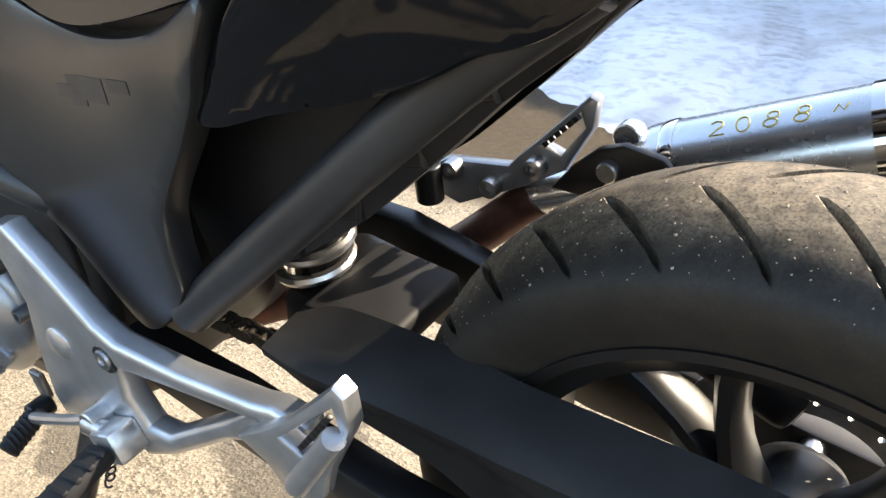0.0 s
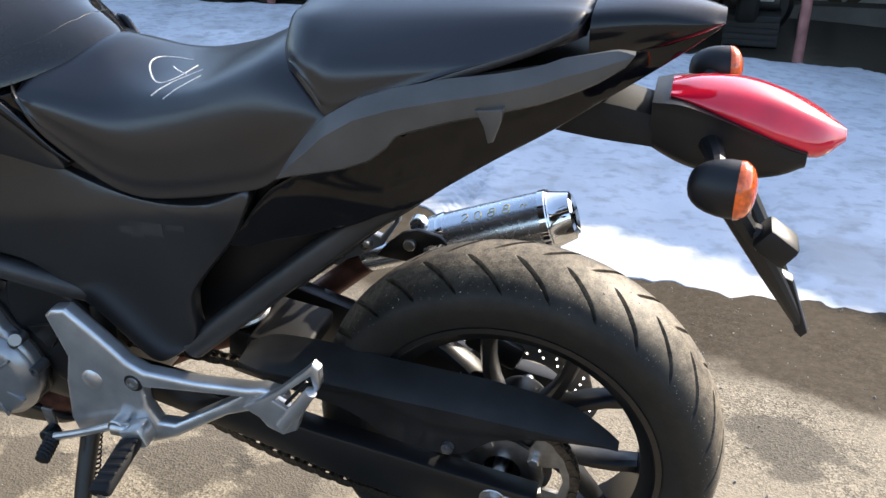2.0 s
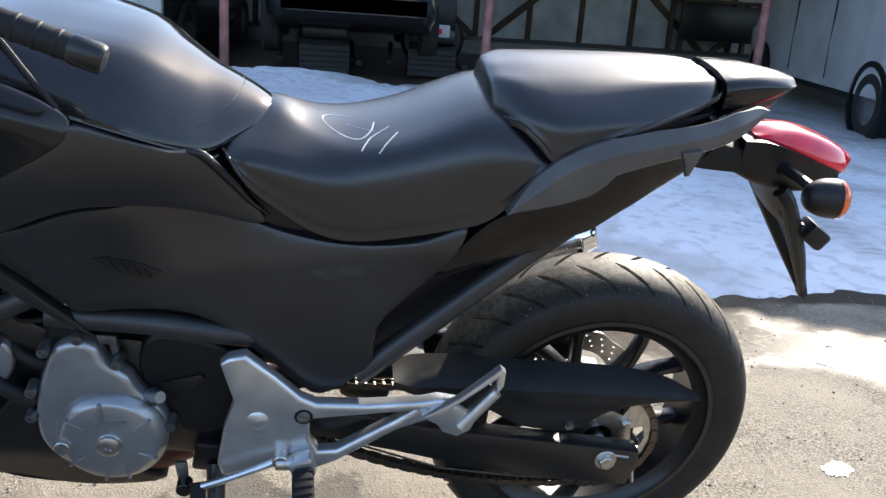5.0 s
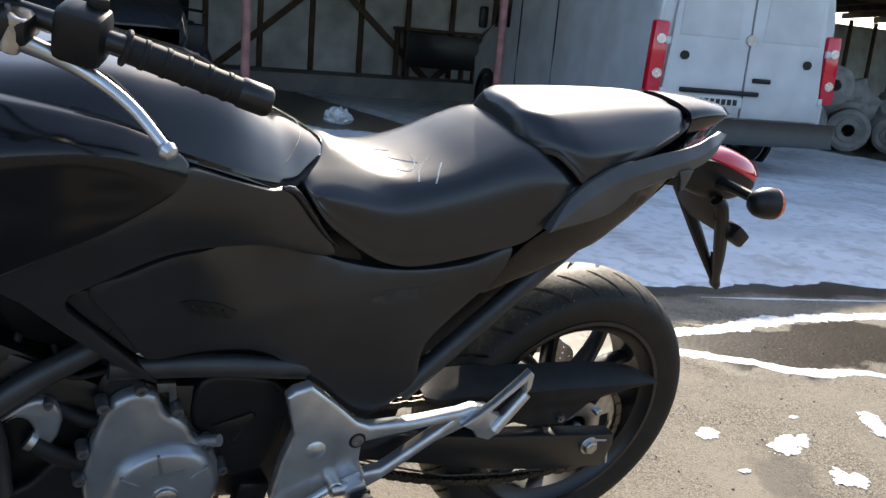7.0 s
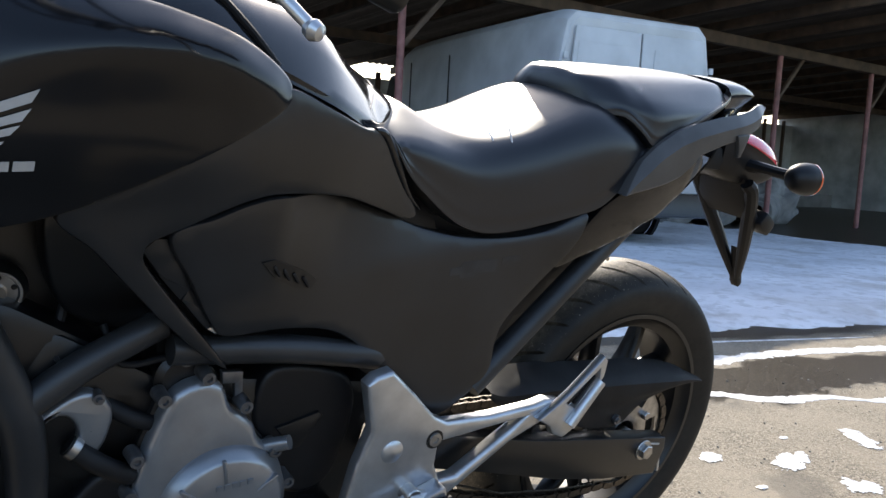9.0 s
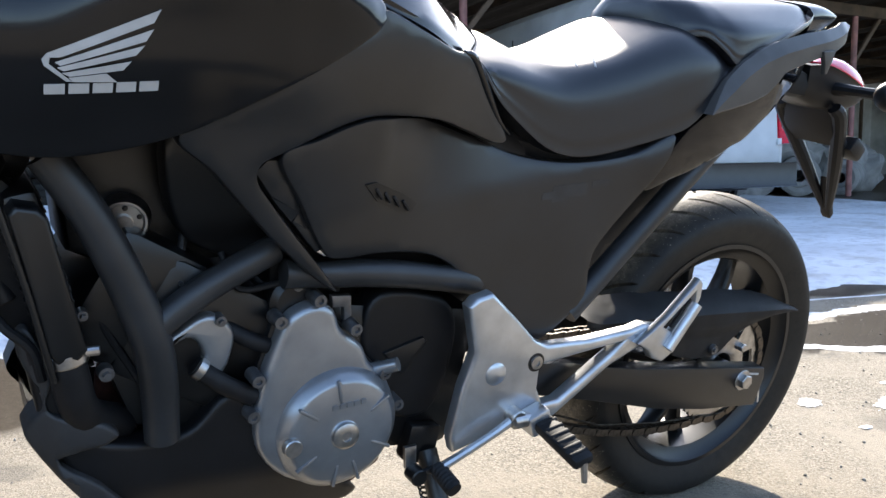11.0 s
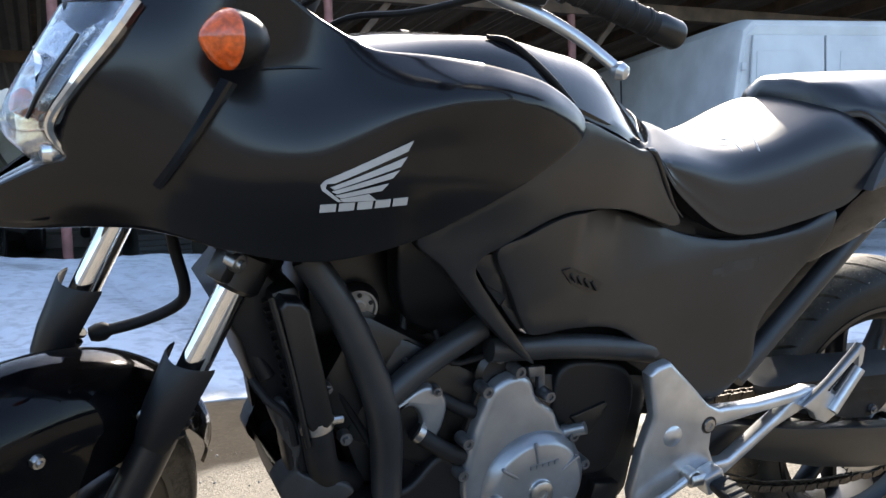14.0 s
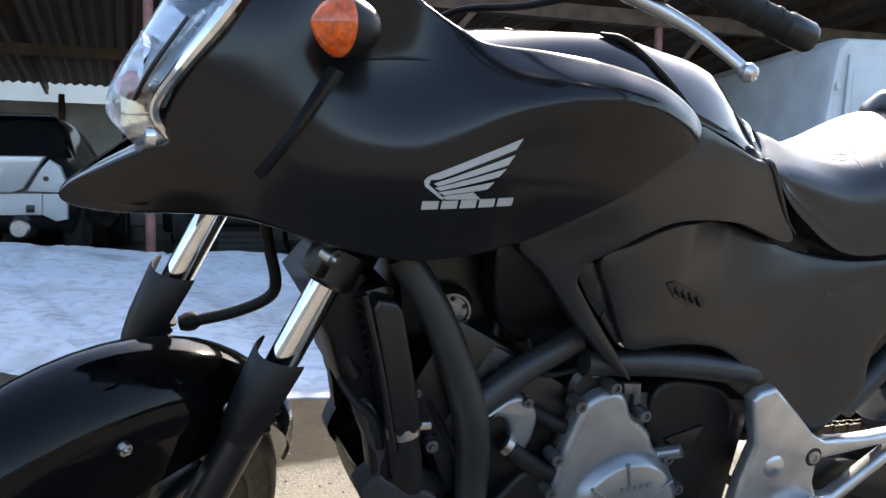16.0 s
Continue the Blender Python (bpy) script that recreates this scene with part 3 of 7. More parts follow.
ice = part("snow_remnants", bm, material("melting_ice", (0.40, 0.41, 0.42), 0.45, var=0.35, scale=60, bump=0.5, bscale=160, color2=(0.66, 0.67, 0.69)), None, angle=60)
tagged(ice, "thin melting remnants of snow on the wet asphalt", "snow", kind="stuff")
# pebbles and grit
bm = bmesh.new()
for k in range(1500):
    x, y = rng.uniform(-1.9, 2.3), rng.uniform(-0.7, 1.5)
    s = 0.0016 + 0.004 * rng.random() ** 3
    m = Matrix.Translation((x, y, s * 0.3)) @ Matrix.Rotation(rng.random() * 3, 4, (rng.random(), rng.random(), 1)) @ Matrix.Diagonal((s, s * 0.8, s * 0.6, 1))
    bmesh.ops.create_icosphere(bm, subdivisions=1, radius=1, matrix=m)
grit_ob = part("grit", bm, material("grit_stone", (0.28, 0.25, 0.21), 0.85, var=0.4, scale=60), None, smooth=False)
tagged(grit_ob, "loose grit and pebbles scattered on the asphalt", "gravel", kind="stuff")


# ---- carport ----
def slab(name, x0, x1, y0, y1, z0, z1, mat, label, cat, kind="structure", bev=0.0):
    ob = part(name, block((x1 - x0, y1 - y0, z1 - z0), Matrix.Translation(((x0 + x1) / 2, (y0 + y1) / 2, (z0 + z1) / 2)), bev), mat, None)
    return tagged(ob, label, cat, kind=kind)


EAVE_Y, EAVE_Z, BACK_Y, BACK_Z = 5.35, 3.15, 13.9, 2.62
def roof_z(y):
    return EAVE_Z + (BACK_Z - EAVE_Z) * (y - EAVE_Y) / (BACK_Y - EAVE_Y)
def eave(x):
    """The eave runs askew to the back wall, bent to place its shadow edge."""
    return min(6.3, max(4.3, 6.32 - 0.229 * x - 0.34 * math.exp(-((x - 4.6) / 0.9) ** 2)))
PX = (-6.2, -3.75, -1.35, 1.0, 3.68, 10.45, 13.1, 15.8, 18.5)
for x in PX:
    y = 6.45
    z = rise(x, y)
    ob = part("carport_post", lathe([(1e-5, z - 0.05), (0.042, z - 0.05), (0.042, 2.72), (1e-5, 2.72)], (x, y, 0), "z", 14), POST, None)
    tagged(ob, "rust-red round steel post holding up the carport", "post", "carport posts")
slab("beam_front", -9, 22, 6.40, 6.52, 2.60, 2.76, TIMBER, "long weathered timber beam under the carport roof", "beam", bev=0.01)
slab("beam_rear", -9, 22, 10.2, 10.3, 2.50, 2.64, TIMBER, "long weathered timber beam under the carport roof", "beam", bev=0.01)
for k, x in enumerate(np.arange(-8.8, 22, 1.22)):
    y0 = eave(x) + 0.1
    L = BACK_Y - y0
    bm = block((0.06, L, 0.14), Matrix.Translation((x, (y0 + BACK_Y) / 2, (roof_z(y0) + BACK_Z) / 2 - 0.11)) @ Matrix.Rotation(math.atan2(BACK_Z - roof_z(y0), L), 4, "X"), 0.008)
    tagged(part("rafter", bm, TIMBER, None), "weathered timber rafter under the roof sheets", "rafter", "rafters")
for x in PX[:-1]:
    bm = block((0.06, 0.05, 1.0), Matrix.Translation((x + 0.33, 6.46, 2.30)) @ Matrix.Rotation(radians(42), 4, "Y"), 0.006)
    tagged(part("brace", bm, TIMBER, None), "diagonal timber brace between post and beam", "brace", "braces")
slab("wall_west", -9.2, -9, 5.5, 13.9, -0.2, 2.9, BOARD, "grey boarded side wall of the carport", "wall")
slab("wall_east", 22, 22.2, 5.5, 13.9, -0.2, 2.9, BOARD, "grey boarded side wall of the carport", "wall")
wall = slab("wall_north", -9, 22, 13.45, 13.6, -0.2, 2.28, BOARD, "pale grey boarded back wall of the carport", "wall")
for k, x in enumerate(np.arange(-8.9, 21.5, 0.92)):
    bm = block((0.88, 0.03, 2.4), Matrix.Translation((x + 0.46, 13.43 - 0.004 * (k % 3), 1.07)), 0.006)
    ob = part("panel", bm, BOARD, wall)
    st = part("stud", block((0.09, 0.07, 2.6), Matrix.Translation((x, 13.38, 1.1)), 0.008), TIMBER, wall)
for x0 in (-7.6, -2.7, 2.2, 6.3):
    for s in (-1, 1):
        part("brace", block((0.11, 0.05, 2.5), Matrix.Translation((x0 + s * 0.85, 13.31, 0.98)) @ Matrix.Rotation(radians(50 * s), 4, "Y"), 0.008), TIMBER, wall)
slab("floor", -9, 22, 12.0, 13.45, 0.0, 0.36, CONCRETE, "dirty concrete strip along the back wall", "floor")
bm = bmesh.new()
roof = []
for x in np.arange(-9.5, 22.5, 0.045):
    zz = 0.022 * math.sin(x / 0.15 * 2 * math.pi)
    roof.append([(x, eave(x), roof_z(eave(x)) + zz), (x, BACK_Y, BACK_Z + zz)])
rings(bm, roof, closed=False, caps=False)
bmesh.ops.solidify(bm, geom=bm.faces[:], thickness=0.006)
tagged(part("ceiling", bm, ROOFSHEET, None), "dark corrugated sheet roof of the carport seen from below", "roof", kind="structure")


# ---- white van ----
def far_wheel(parent, c, r, w, axis="x"):
    t = part("wheel", lathe([(r * 0.62, -w / 2), (r * 0.9, -w / 2), (r, -w * 0.35), (r, w * 0.35), (r * 0.9, w / 2), (r * 0.62, w / 2)], c, axis, 36, closed=True), TYREFAR, parent, "black road wheel")
    part("rim", lathe([(1e-5, -w * 0.36), (r * 0.2, -w * 0.38), (r * 0.45, -w * 0.30), (r * 0.62, -w * 0.40), (r * 0.64, 0), (r * 0.62, w * 0.40), (1e-5, w * 0.36)], c, axis, 30), BRUSHED, t)


def build_van():
    van = thing("van", "white panel van with closed rear doors, parked facing away", "van", pose(4.42, 4.92, 0.0, 0, 0, -11.5))
    van.scale = (1.015, 1.0, 0.925)
    W, L = 1.97, 5.9
    secs = []
    for y, z0, z1, ins in ((0.0, 0.52, 2.42, 0.05), (0.10, 0.48, 2.50, 0.0), (0.8, 0.42, 2.53, 0.0), (3.6, 0.42, 2.52, 0.0), (4.3, 0.42, 2.38, 0.02), (4.75, 0.42, 1.70, 0.05), (5.6, 0.42, 1.35, 0.10), (5.88, 0.50, 1.10, 0.22)):
        w = W / 2 - ins
        top = 0.86 if z1 > 2 else 0.92
        secs.append((y, [(W / 2 - w, z0), (W / 2 - w - 0.01, z0 + 0.5), (W / 2 - w + 0.02, z0 + (z1 - z0) * 0.60), (W / 2 - w * top, z1 - 0.10), (W / 2 - w * (top - 0.1), z1), (W / 2 + w * (top - 0.1), z1), (W / 2 + w * top, z1 - 0.10), (W / 2 + w - 0.02, z0 + (z1 - z0) * 0.60), (W / 2 + w + 0.01, z0 + 0.5), (W / 2 + w, z0)]))
    bm = bmesh.new()
    rl = []
    for row in spline([[y] + [c for p in s for c in p] for y, s in secs], 5):
        rl.append([(row[1 + 2 * i], row[0], row[2 + 2 * i]) for i in range(10)])
    rings(bm, rl)
    body = part("body", bm, WHITEPAINT, van, "white sheet-metal body", angle=25)
    for s, x0, x1 in ((0, 0.10, 0.975), (1, 0.995, 1.87)):
        tp = 0.12
        pts = [(x0 + (0.0 if s else 0.0), 0.62), (x1, 0.62), (x1 - (tp if s else 0), 2.32), (x0 + (0 if s else tp), 2.32)]
        d = part("rear_door", plate(pts, -0.045, -0.012, 0.012), WHITEPAINT, van)
        px0, px1 = x0 + 0.12, x1 - 0.12
        part("door_panel", plate([(px0, 1.42), (px1, 1.42), (px1 - 0.03, 2.16), (px0 + 0.03, 2.16)], -0.052, -0.044, 0.005), WHITEPAINT, d)
        for z in (0.85, 1.35, 2.0):
            part("hinge", block((0.05, 0.03, 0.07), Matrix.Translation((x0 + 0.01 if s == 0 else x1 - 0.01, -0.05, z)), 0.006), WHITEPAINT, d)
        part("round_cap", cyl((x0 + 0.2 + 0.45 * s, -0.055, 1.22), 0.045, 0.02, "y", 20), PLASTIC, d)
    part("door_handle", block((0.20, 0.03, 0.05), Matrix.Translation((1.16, -0.06, 1.02)), 0.012), PLASTIC, van)
    part("badge", cyl((0.985, -0.055, 1.42), 0.055, 0.012, "y", 24), STEEL, van)
    pl = part("number_plate", block((0.52, 0.012, 0.11), Matrix.Translation((0.72, -0.055, 0.78)), 0.003), WHITEPAINT, van)
    for k in range(7):
        part("plate_bar", block((0.045, 0.003, 0.06), Matrix.Translation((0.53 + 0.062 * k, -0.062, 0.78)), 0), BLACK, pl)
    part("plate_lamp_bar", block((0.85, 0.04, 0.05), Matrix.Translation((0.72, -0.06, 0.88)), 0.01), PLASTIC, van)
    for x in (0.035, W - 0.035):
        tl = part("tail_lamp", block((0.16, 0.10, 0.72), Matrix.Translation((x, 0.0, 1.18)) @ Matrix.Rotation(0.03 if x < 1 else -0.03, 4, "Y"), 0.03), RED, van, "tall red tail lamp")
        for z in (1.02, 1.36):
            part("lamp_disc", cyl((x, -0.055, z), 0.05, 0.012, "y", 20), BRUSHED, tl)
    part("bumper", skin_y([(-0.16, 0.40, 0.62), (-0.18, 0.36, 0.62), (0.0, 0.34, 0.60), (0.25, 0.36, 0.58)], -0.03, W + 0.03), MATT, van, "grey plastic rear bumper")
    for y in (1.15, 4.75):
        for x in (0.10, W - 0.10):
            far_wheel(van, (x, y, 0.345), 0.345, 0.22)
            part("wheel_arch", lathe([(0.37, -0.03), (0.43, -0.02), (0.43, 0.02), (0.37, 0.03)], (0.0 if x < 1 else W, y, 0.36), "x", 30, closed=True), PLASTIC, van)
    for x in (-0.006, W + 0.006):
        part("side_window", prism_yz([(4.0, 1.42), (4.62, 1.42), (4.35, 2.05), (3.98, 2.1)], x - 0.004 + 0.02 * (1 if x < 1 else -1), 0.012), DARKGLASS, van)
        part("door_seam", block((0.012, 0.015, 1.7), Matrix.Translation((x, 3.55, 1.35)), 0), PLASTIC, van)
        part("door_seam", block((0.012, 0.015, 1.7), Matrix.Translation((x, 2.35, 1.35)), 0), PLASTIC, van)
        part("side_mirror", block((0.12, 0.10, 0.32), Matrix.Translation((x + (-0.18 if x < 1 else 0.18), 4.55, 1.55)), 0.03), PLASTIC, van)
    part("chassis", block((1.6, 5.0, 0.2), Matrix.Translation((W / 2, 2.8, 0.40)), 0.02), BLACK, van)


def skin_y(prof, x0, x1):
    """A profile of (y, z low, z high) drawn across in x."""
    bm = bmesh.new()
    loop = [(y, z1) for y, z0, z1 in prof] + [(y, z0) for y, z0, z1 in reversed(prof)]
    rings(bm, [[(x, y, z) for y, z in loop] for x in (x0, x0 + 0.03, x1 - 0.03, x1)])
    return bm


def prism_yz(pts, x, th):
    bm = bmesh.new()
    rings(bm, [[(x - th / 2, y, z) for y, z in pts], [(x + th / 2, y, z) for y, z in pts]])
    return bm


build_van()


# ---- parked cars under the carport ----
SILVER = material("silver_car_paint", (0.55, 0.56, 0.58), 0.3, metal=0.4, var=0.1, scale=2)
# paint of the dark vehicles, and painted shade on the silver-grey saloon
DARKSHADED = material("dark_and_shaded_car_paint", (0.02, 0.022, 0.026), 0.25, var=0.2, scale=2, coat=0.6)


def build_car(at, paint, hatch, label):
    car = thing("car", label, "car", at)
    W, L = 1.76, 4.4
    prof = ((0.0, 0.52, 0.92, 0.10), (0.12, 0.34, 1.0, 0.03), (0.6, 0.26, 1.04, 0.0), (1.4, 0.24, 1.00, 0.0), (2.9, 0.24, 0.98, 0.0), (3.8, 0.26, 0.86, 0.03), (4.25, 0.34, 0.74, 0.10), (4.4, 0.45, 0.62, 0.2))
    rl = []
    for y, z0, z1, ins in spline(prof, 4):
        w = W / 2 - ins
        rl.append([(-w * 0.92, y, z0), (-w, y, z0 + 0.15), (-w, y, z1 - 0.16), (-w * 0.94, y, z1 - 0.02), (-w * 0.7, y, z1), (w * 0.7, y, z1), (w * 0.94, y, z1 - 0.02), (w, y, z1 - 0.16), (w, y, z0 + 0.15), (w * 0.92, y, z0)])
    bm = bmesh.new()
    rings(bm, rl)
    part("body", bm, paint, car, angle=30)
    roofp = ((0.15 if hatch else 0.55, 0.95, 0.72), (0.55 if hatch else 1.0, 1.38, 0.62), (1.3, 1.46, 0.60), (2.2, 1.42, 0.60), (3.0, 0.96, 0.72))
    rl = []
    for y, z, w in spline(roofp, 5):
        rl.append([(-0.80, y, 0.9), (-w - 0.03, y, max(0.93, z - 0.08)), (-w * 0.9, y, z), (w * 0.9, y, z), (w + 0.03, y, max(0.93, z - 0.08)), (0.80, y, 0.9)])
    bm = bmesh.new()
    rings(bm, rl)
    part("cabin", bm, DARKGLASS, car, "dark glazed cabin")
    part("roof", block((1.10, 1.25, 0.03), Matrix.Translation((0, 1.55, 1.455)) @ Matrix.Rotation(-0.03, 4, "X"), 0.012), paint, car)
    for y in (0.85, 3.45):
        for x in (-0.80, 0.80):
            far_wheel(car, (x, y, 0.31), 0.31, 0.2)
    for s in (-1, 1) if hatch else ():
        part("tail_lamp", block((0.30, 0.05, 0.16), Matrix.Translation((s * 0.66, 0.02, 0.80)), 0.03), RED, car)
    npb = part("number_plate", block((0.50, 0.01, 0.11), Matrix.Translation((-0.05, -0.01 if hatch else -0.082, 0.80)), 0.003), WHITEPAINT, car)
    for k in range(6):
        part("plate_bar", block((0.05, 0.003, 0.06), Matrix.Translation((-0.25 + 0.075 * k, -0.017 if hatch else -0.089, 0.80)), 0), BLACK, npb)
    if hatch:
        part("bumper", block((1.66, 0.14, 0.22), Matrix.Translation((0, 0.02, 0.46)), 0.05), paint, car)
    if not hatch:
        lid = part("boot_lid", plate([(-0.70, 1.01), (0.70, 1.01), (0.64, 0.92), (0.50, 0.70), (0.40, 0.665), (-0.40, 0.665), (-0.50, 0.70), (-0.64, 0.92)], -0.07, 0.02, 0.02), SILVER, car, "silver boot lid")
        part("lid_recess", plate([(-0.36, 0.89), (0.36, 0.89), (0.28, 0.74), (-0.28, 0.74)], -0.074, -0.06, 0.004), WHITEPAINT, lid)
        for s in (-1, 1):
            part("lamp_well", plate([(s * 0.73, 0.98), (s * 0.82, 0.92), (s * 0.87, 0.78), (s * 0.84, 0.67), (s * 0.53, 0.68), (s * 0.60, 0.80), (s * 0.66, 0.90)], -0.04, 0.06, 0.012), WHITEPAINT, car, "bare pale lamp well")
            part("quarter_panel", plate([(s * 0.88, 0.66), (s * 0.88, 0.42), (s * 0.78, 0.40), (s * 0.66, 0.46), (s * 0.66, 0.66)], -0.03, 0.05, 0.012), WHITEPAINT, car)
            part("silencer", cyl((s * 0.46, 0.12, 0.33), 0.095, 0.36, "y", 24, 0.02), STEEL, car, "dull steel silencer under the tail")
            part("grommet", cyl((s * 0.70, -0.045, 0.80), 0.025, 0.02, "y", 12), BLACK, car)
            part("crash_mount", block((0.07, 0.02, 0.07), Matrix.Translation((s * 0.56, -0.045, 0.52)), 0.004), BLACK, car)
        part("rear_crossbar", plate([(-0.66, 0.66), (0.66, 0.66), (0.66, 0.46), (-0.66, 0.44)], -0.035, 0.05, 0.012), WHITEPAINT, car, "bare pale rear cross panel")
    return car


# silver-grey car: the roof's shade on its body is put into dark paint
build_car(pose(-2.93, 7.72, rise(-2.9, 8.1), 0, 0, -8.5), DARKSHADED, False, "silver-grey saloon with bare silver tail, body shade painted dark, its rear bumper taken off")
build_car(pose(-5.3, 8.9, rise(-5, 9) + 0.02, 0, 0, -4), DARKSHADED, True, "dark hatchback parked under the carport")
build_car(pose(-0.2, 11.2, 0.36, 0, 0, 180), DARKSHADED, True, "dark car deep in the carport shade")


# ---- snowmobiles ----
def build_sled(at, red):
    sled = thing("snowmobile", "black snowmobile with red tail light, parked on the snow", "snowmobile", at, "snowmobiles")
    part("track", skin_y([(0.0, 0.10, 0.30), (0.10, 0.0, 0.36), (0.9, 0.0, 0.36), (1.3, 0.05, 0.34)], -0.25, 0.25), TYREFAR, sled)
    for k in range(9):
        part("track_lug", block((0.50, 0.02, 0.05), Matrix.Translation((0, 0.0 + 0.01 * (k % 2), 0.05 + 0.028 * k)), 0.004), TYREFAR, sled)
    part("tunnel", block((0.46, 1.3, 0.16), Matrix.Translation((0, 0.65, 0.44)), 0.03), BLACK, sled)
    bag = part("rear_box", block((0.46, 0.34, 0.34), Matrix.Translation((0, 0.17, 0.68)), 0.05), PLASTIC, sled, "black luggage box")
    if red:
        part("box_band", block((0.47, 0.35, 0.035), Matrix.Translation((0, 0.17, 0.80)), 0.01), DECAL, bag)
    else:
        part("lamp_frame", block((0.34, 0.03, 0.13), Matrix.Translation((0, -0.010, 0.50)), 0.015), DECAL, sled)
        part("fender", lathe([(1e-5, -0.17), (0.30, -0.17), (0.34, -0.12), (0.35, 0.0), (0.34, 0.12), (0.30, 0.17), (1e-5, 0.17)], (0, 0.36, 0.42), "y", 28), PLASTIC, sled)
    part("tail_lamp", block((0.18, 0.03, 0.06), Matrix.Translation((0, -0.022, 0.90 if red else 0.50)), 0.01), RED, sled)
    part("seat", skin([(x, [(-0.16, 0.5), (-0.18, z - 0.05), (-0.10, z), (0.10, z), (0.18, z - 0.05), (0.16, 0.5)]) for x, z in ((0.3, 0.72), (0.7, 0.78), (1.2, 0.76))], 3, around=2), PLASTIC, sled).rotation_euler = (0, 0, radians(90))
    part("hood", block((0.66, 0.9, 0.42), Matrix.Translation((0, 1.75, 0.62)) @ Matrix.Rotation(-0.25, 4, "X"), 0.14), DARKSHADED, sled)
    part("screen", block((0.44, 0.03, 0.36), Matrix.Translation((0, 1.45, 1.02)) @ Matrix.Rotation(0.4, 4, "X"), 0.01), DARKGLASS, sled)
    part("handlebar", tube([(-0.36, 1.22, 0.98), (-0.12, 1.32, 1.0), (0.12, 1.32, 1.0), (0.36, 1.22, 0.98)], 0.016, 4, 8), BLACK, sled)
    for s in (-1, 1):
        part("ski", tube([(s * 0.45, 1.2, 0.04), (s * 0.45, 2.2, 0.04), (s * 0.45, 2.5, 0.18)], 0.035, 4, 8), BLACK, sled)
    if red:
        part("grab_bar", tube([(-0.2, 0.02, 0.90), (-0.2, -0.04, 0.98), (0.2, -0.04, 0.98), (0.2, 0.02, 0.90)], 0.015, 3, 8), RED, sled)


build_sled(pose(-0.46, 7.35, rise(-0.45, 7.6), 0, 0, 2), True)
build_sled(pose(0.66, 7.6, rise(0.66, 7.8), 0, 0, -5), False)


# ---- stored things under the carport ----
def build_roll(c, r, l, ang):
    ob = part("rolled_mat", lathe([(r * 0.3, -l / 2), (r * 0.55, -l / 2), (r * 0.58, -l / 2 + 0.02), (r * 0.8, -l / 2), (r, -l / 2 + 0.02), (r, l / 2 - 0.02), (r * 0.8, l / 2), (r * 0.3, l / 2)], c, (math.sin(ang), math.cos(ang), 0), 28, closed=True), CLOTH, None)
    tagged(ob, "dusty grey rolled-up insulation mat", "roll", "rolls")


CLOTH = material("dusty_white_cloth", (0.24, 0.235, 0.225), 0.85, var=0.25, scale=5, bump=0.6, bscale=25)
for c, r, l, a in (((9.4, 7.6, 0.35), 0.35, 1.2, 0.4), ((10.3, 7.2, 0.30), 0.30, 1.0, 0.9), ((9.9, 7.5, 0.92), 0.28, 1.1, 0.5), ((11.2, 7.0, 0.26), 0.26, 1.3, 1.1)):
    build_roll(c, r, l, a)
for x, y, s in ((8.6, 7.4, 0.5), (11.9, 7.5, 0.6), (10.9, 8.2, 0.8)):
    bm = bmesh.new()
    bmesh.ops.create_icosphere(bm, subdivisions=4, radius=1)
    for v in bm.verts:
        n = noise.noise(v.co * 2.1 + Vector((x, y, 0))) * 0.25 + noise.noise(v.co * 6 + Vector((y, x, 0))) * 0.08
        v.co = Vector((v.co.x * s * (1 + n), v.co.y * s * (1 + n), max(-0.02, (v.co.z * 0.8 + 0.6) * s * (1 + n))))
    bm.transform(Matrix.Translation((x, y, 0)))
    tagged(part("sack", bm, CLOTH, None), "bulging greyish woven sack on the ground", "sack", "sacks")
bm = bmesh.new()
bmesh.ops.create_icosphere(bm, subdivisions=4, radius=1)
for v in bm.verts:
    n = noise.noise(v.co * 2.6) * 0.35 + abs(noise.noise(v.co * 5.5)) * 0.3
    v.co = Vector((v.co.x * 0.13 * (1 + n), v.co.y * 0.10 * (1 + n), max(-0.02, (v.co.z * 0.09 + 0.05) * (1 + n))))
bm.transform(Matrix.Translation((2.12, 6.95, rise(2.12, 6.95))))
tagged(part("plastic_bag", bm, WHITEPAINT, None), "crumpled white plastic bag lying on the ground", "bag")
crate = thing("workbench", "dark wooden workbench against the back wall", "bench", pose(6.2, 12.9, 0.36))
part("top", block((1.5, 0.6, 0.06), Matrix.Translation((0, 0, 0.85)), 0.01), TIMBER, crate)
part("front_board", block((1.45, 0.03, 0.6), Matrix.Translation((0, -0.28, 0.5)), 0.01), BLACK, crate)
for x in (-0.68, 0.68):
    for y in (-0.24, 0.24):
        part("leg", block((0.08, 0.08, 0.82), Matrix.Translation((x, y, 0.41)), 0.01), TIMBER, crate)


# ---- unseen walls added to shape sky light and reflections, and a backdrop ----
BRICKW = material("grey_plaster", (0.11, 0.115, 0.125), 0.85, var=0.25, scale=0.8, bump=0.3, bscale=20)
# south, west and east walls are invented; they only trim light on the bike
slab("unseen_wall_south", -22, 24, -19.4, -19, -0.3, 3.4, BRICKW, "unseen dark grey wall added to dim sky light and reflections", "wall")
# invented backdrop, tones down the bright sky between back wall and roof
slab("backdrop_wall", -24, 6, 19, 19.4, -0.3, 5.2, material("pale_plaster", (0.55, 0.55, 0.54), 0.8, var=0.15, scale=0.6), "pale backdrop wall added to dim the gap under the carport roof", "wall")
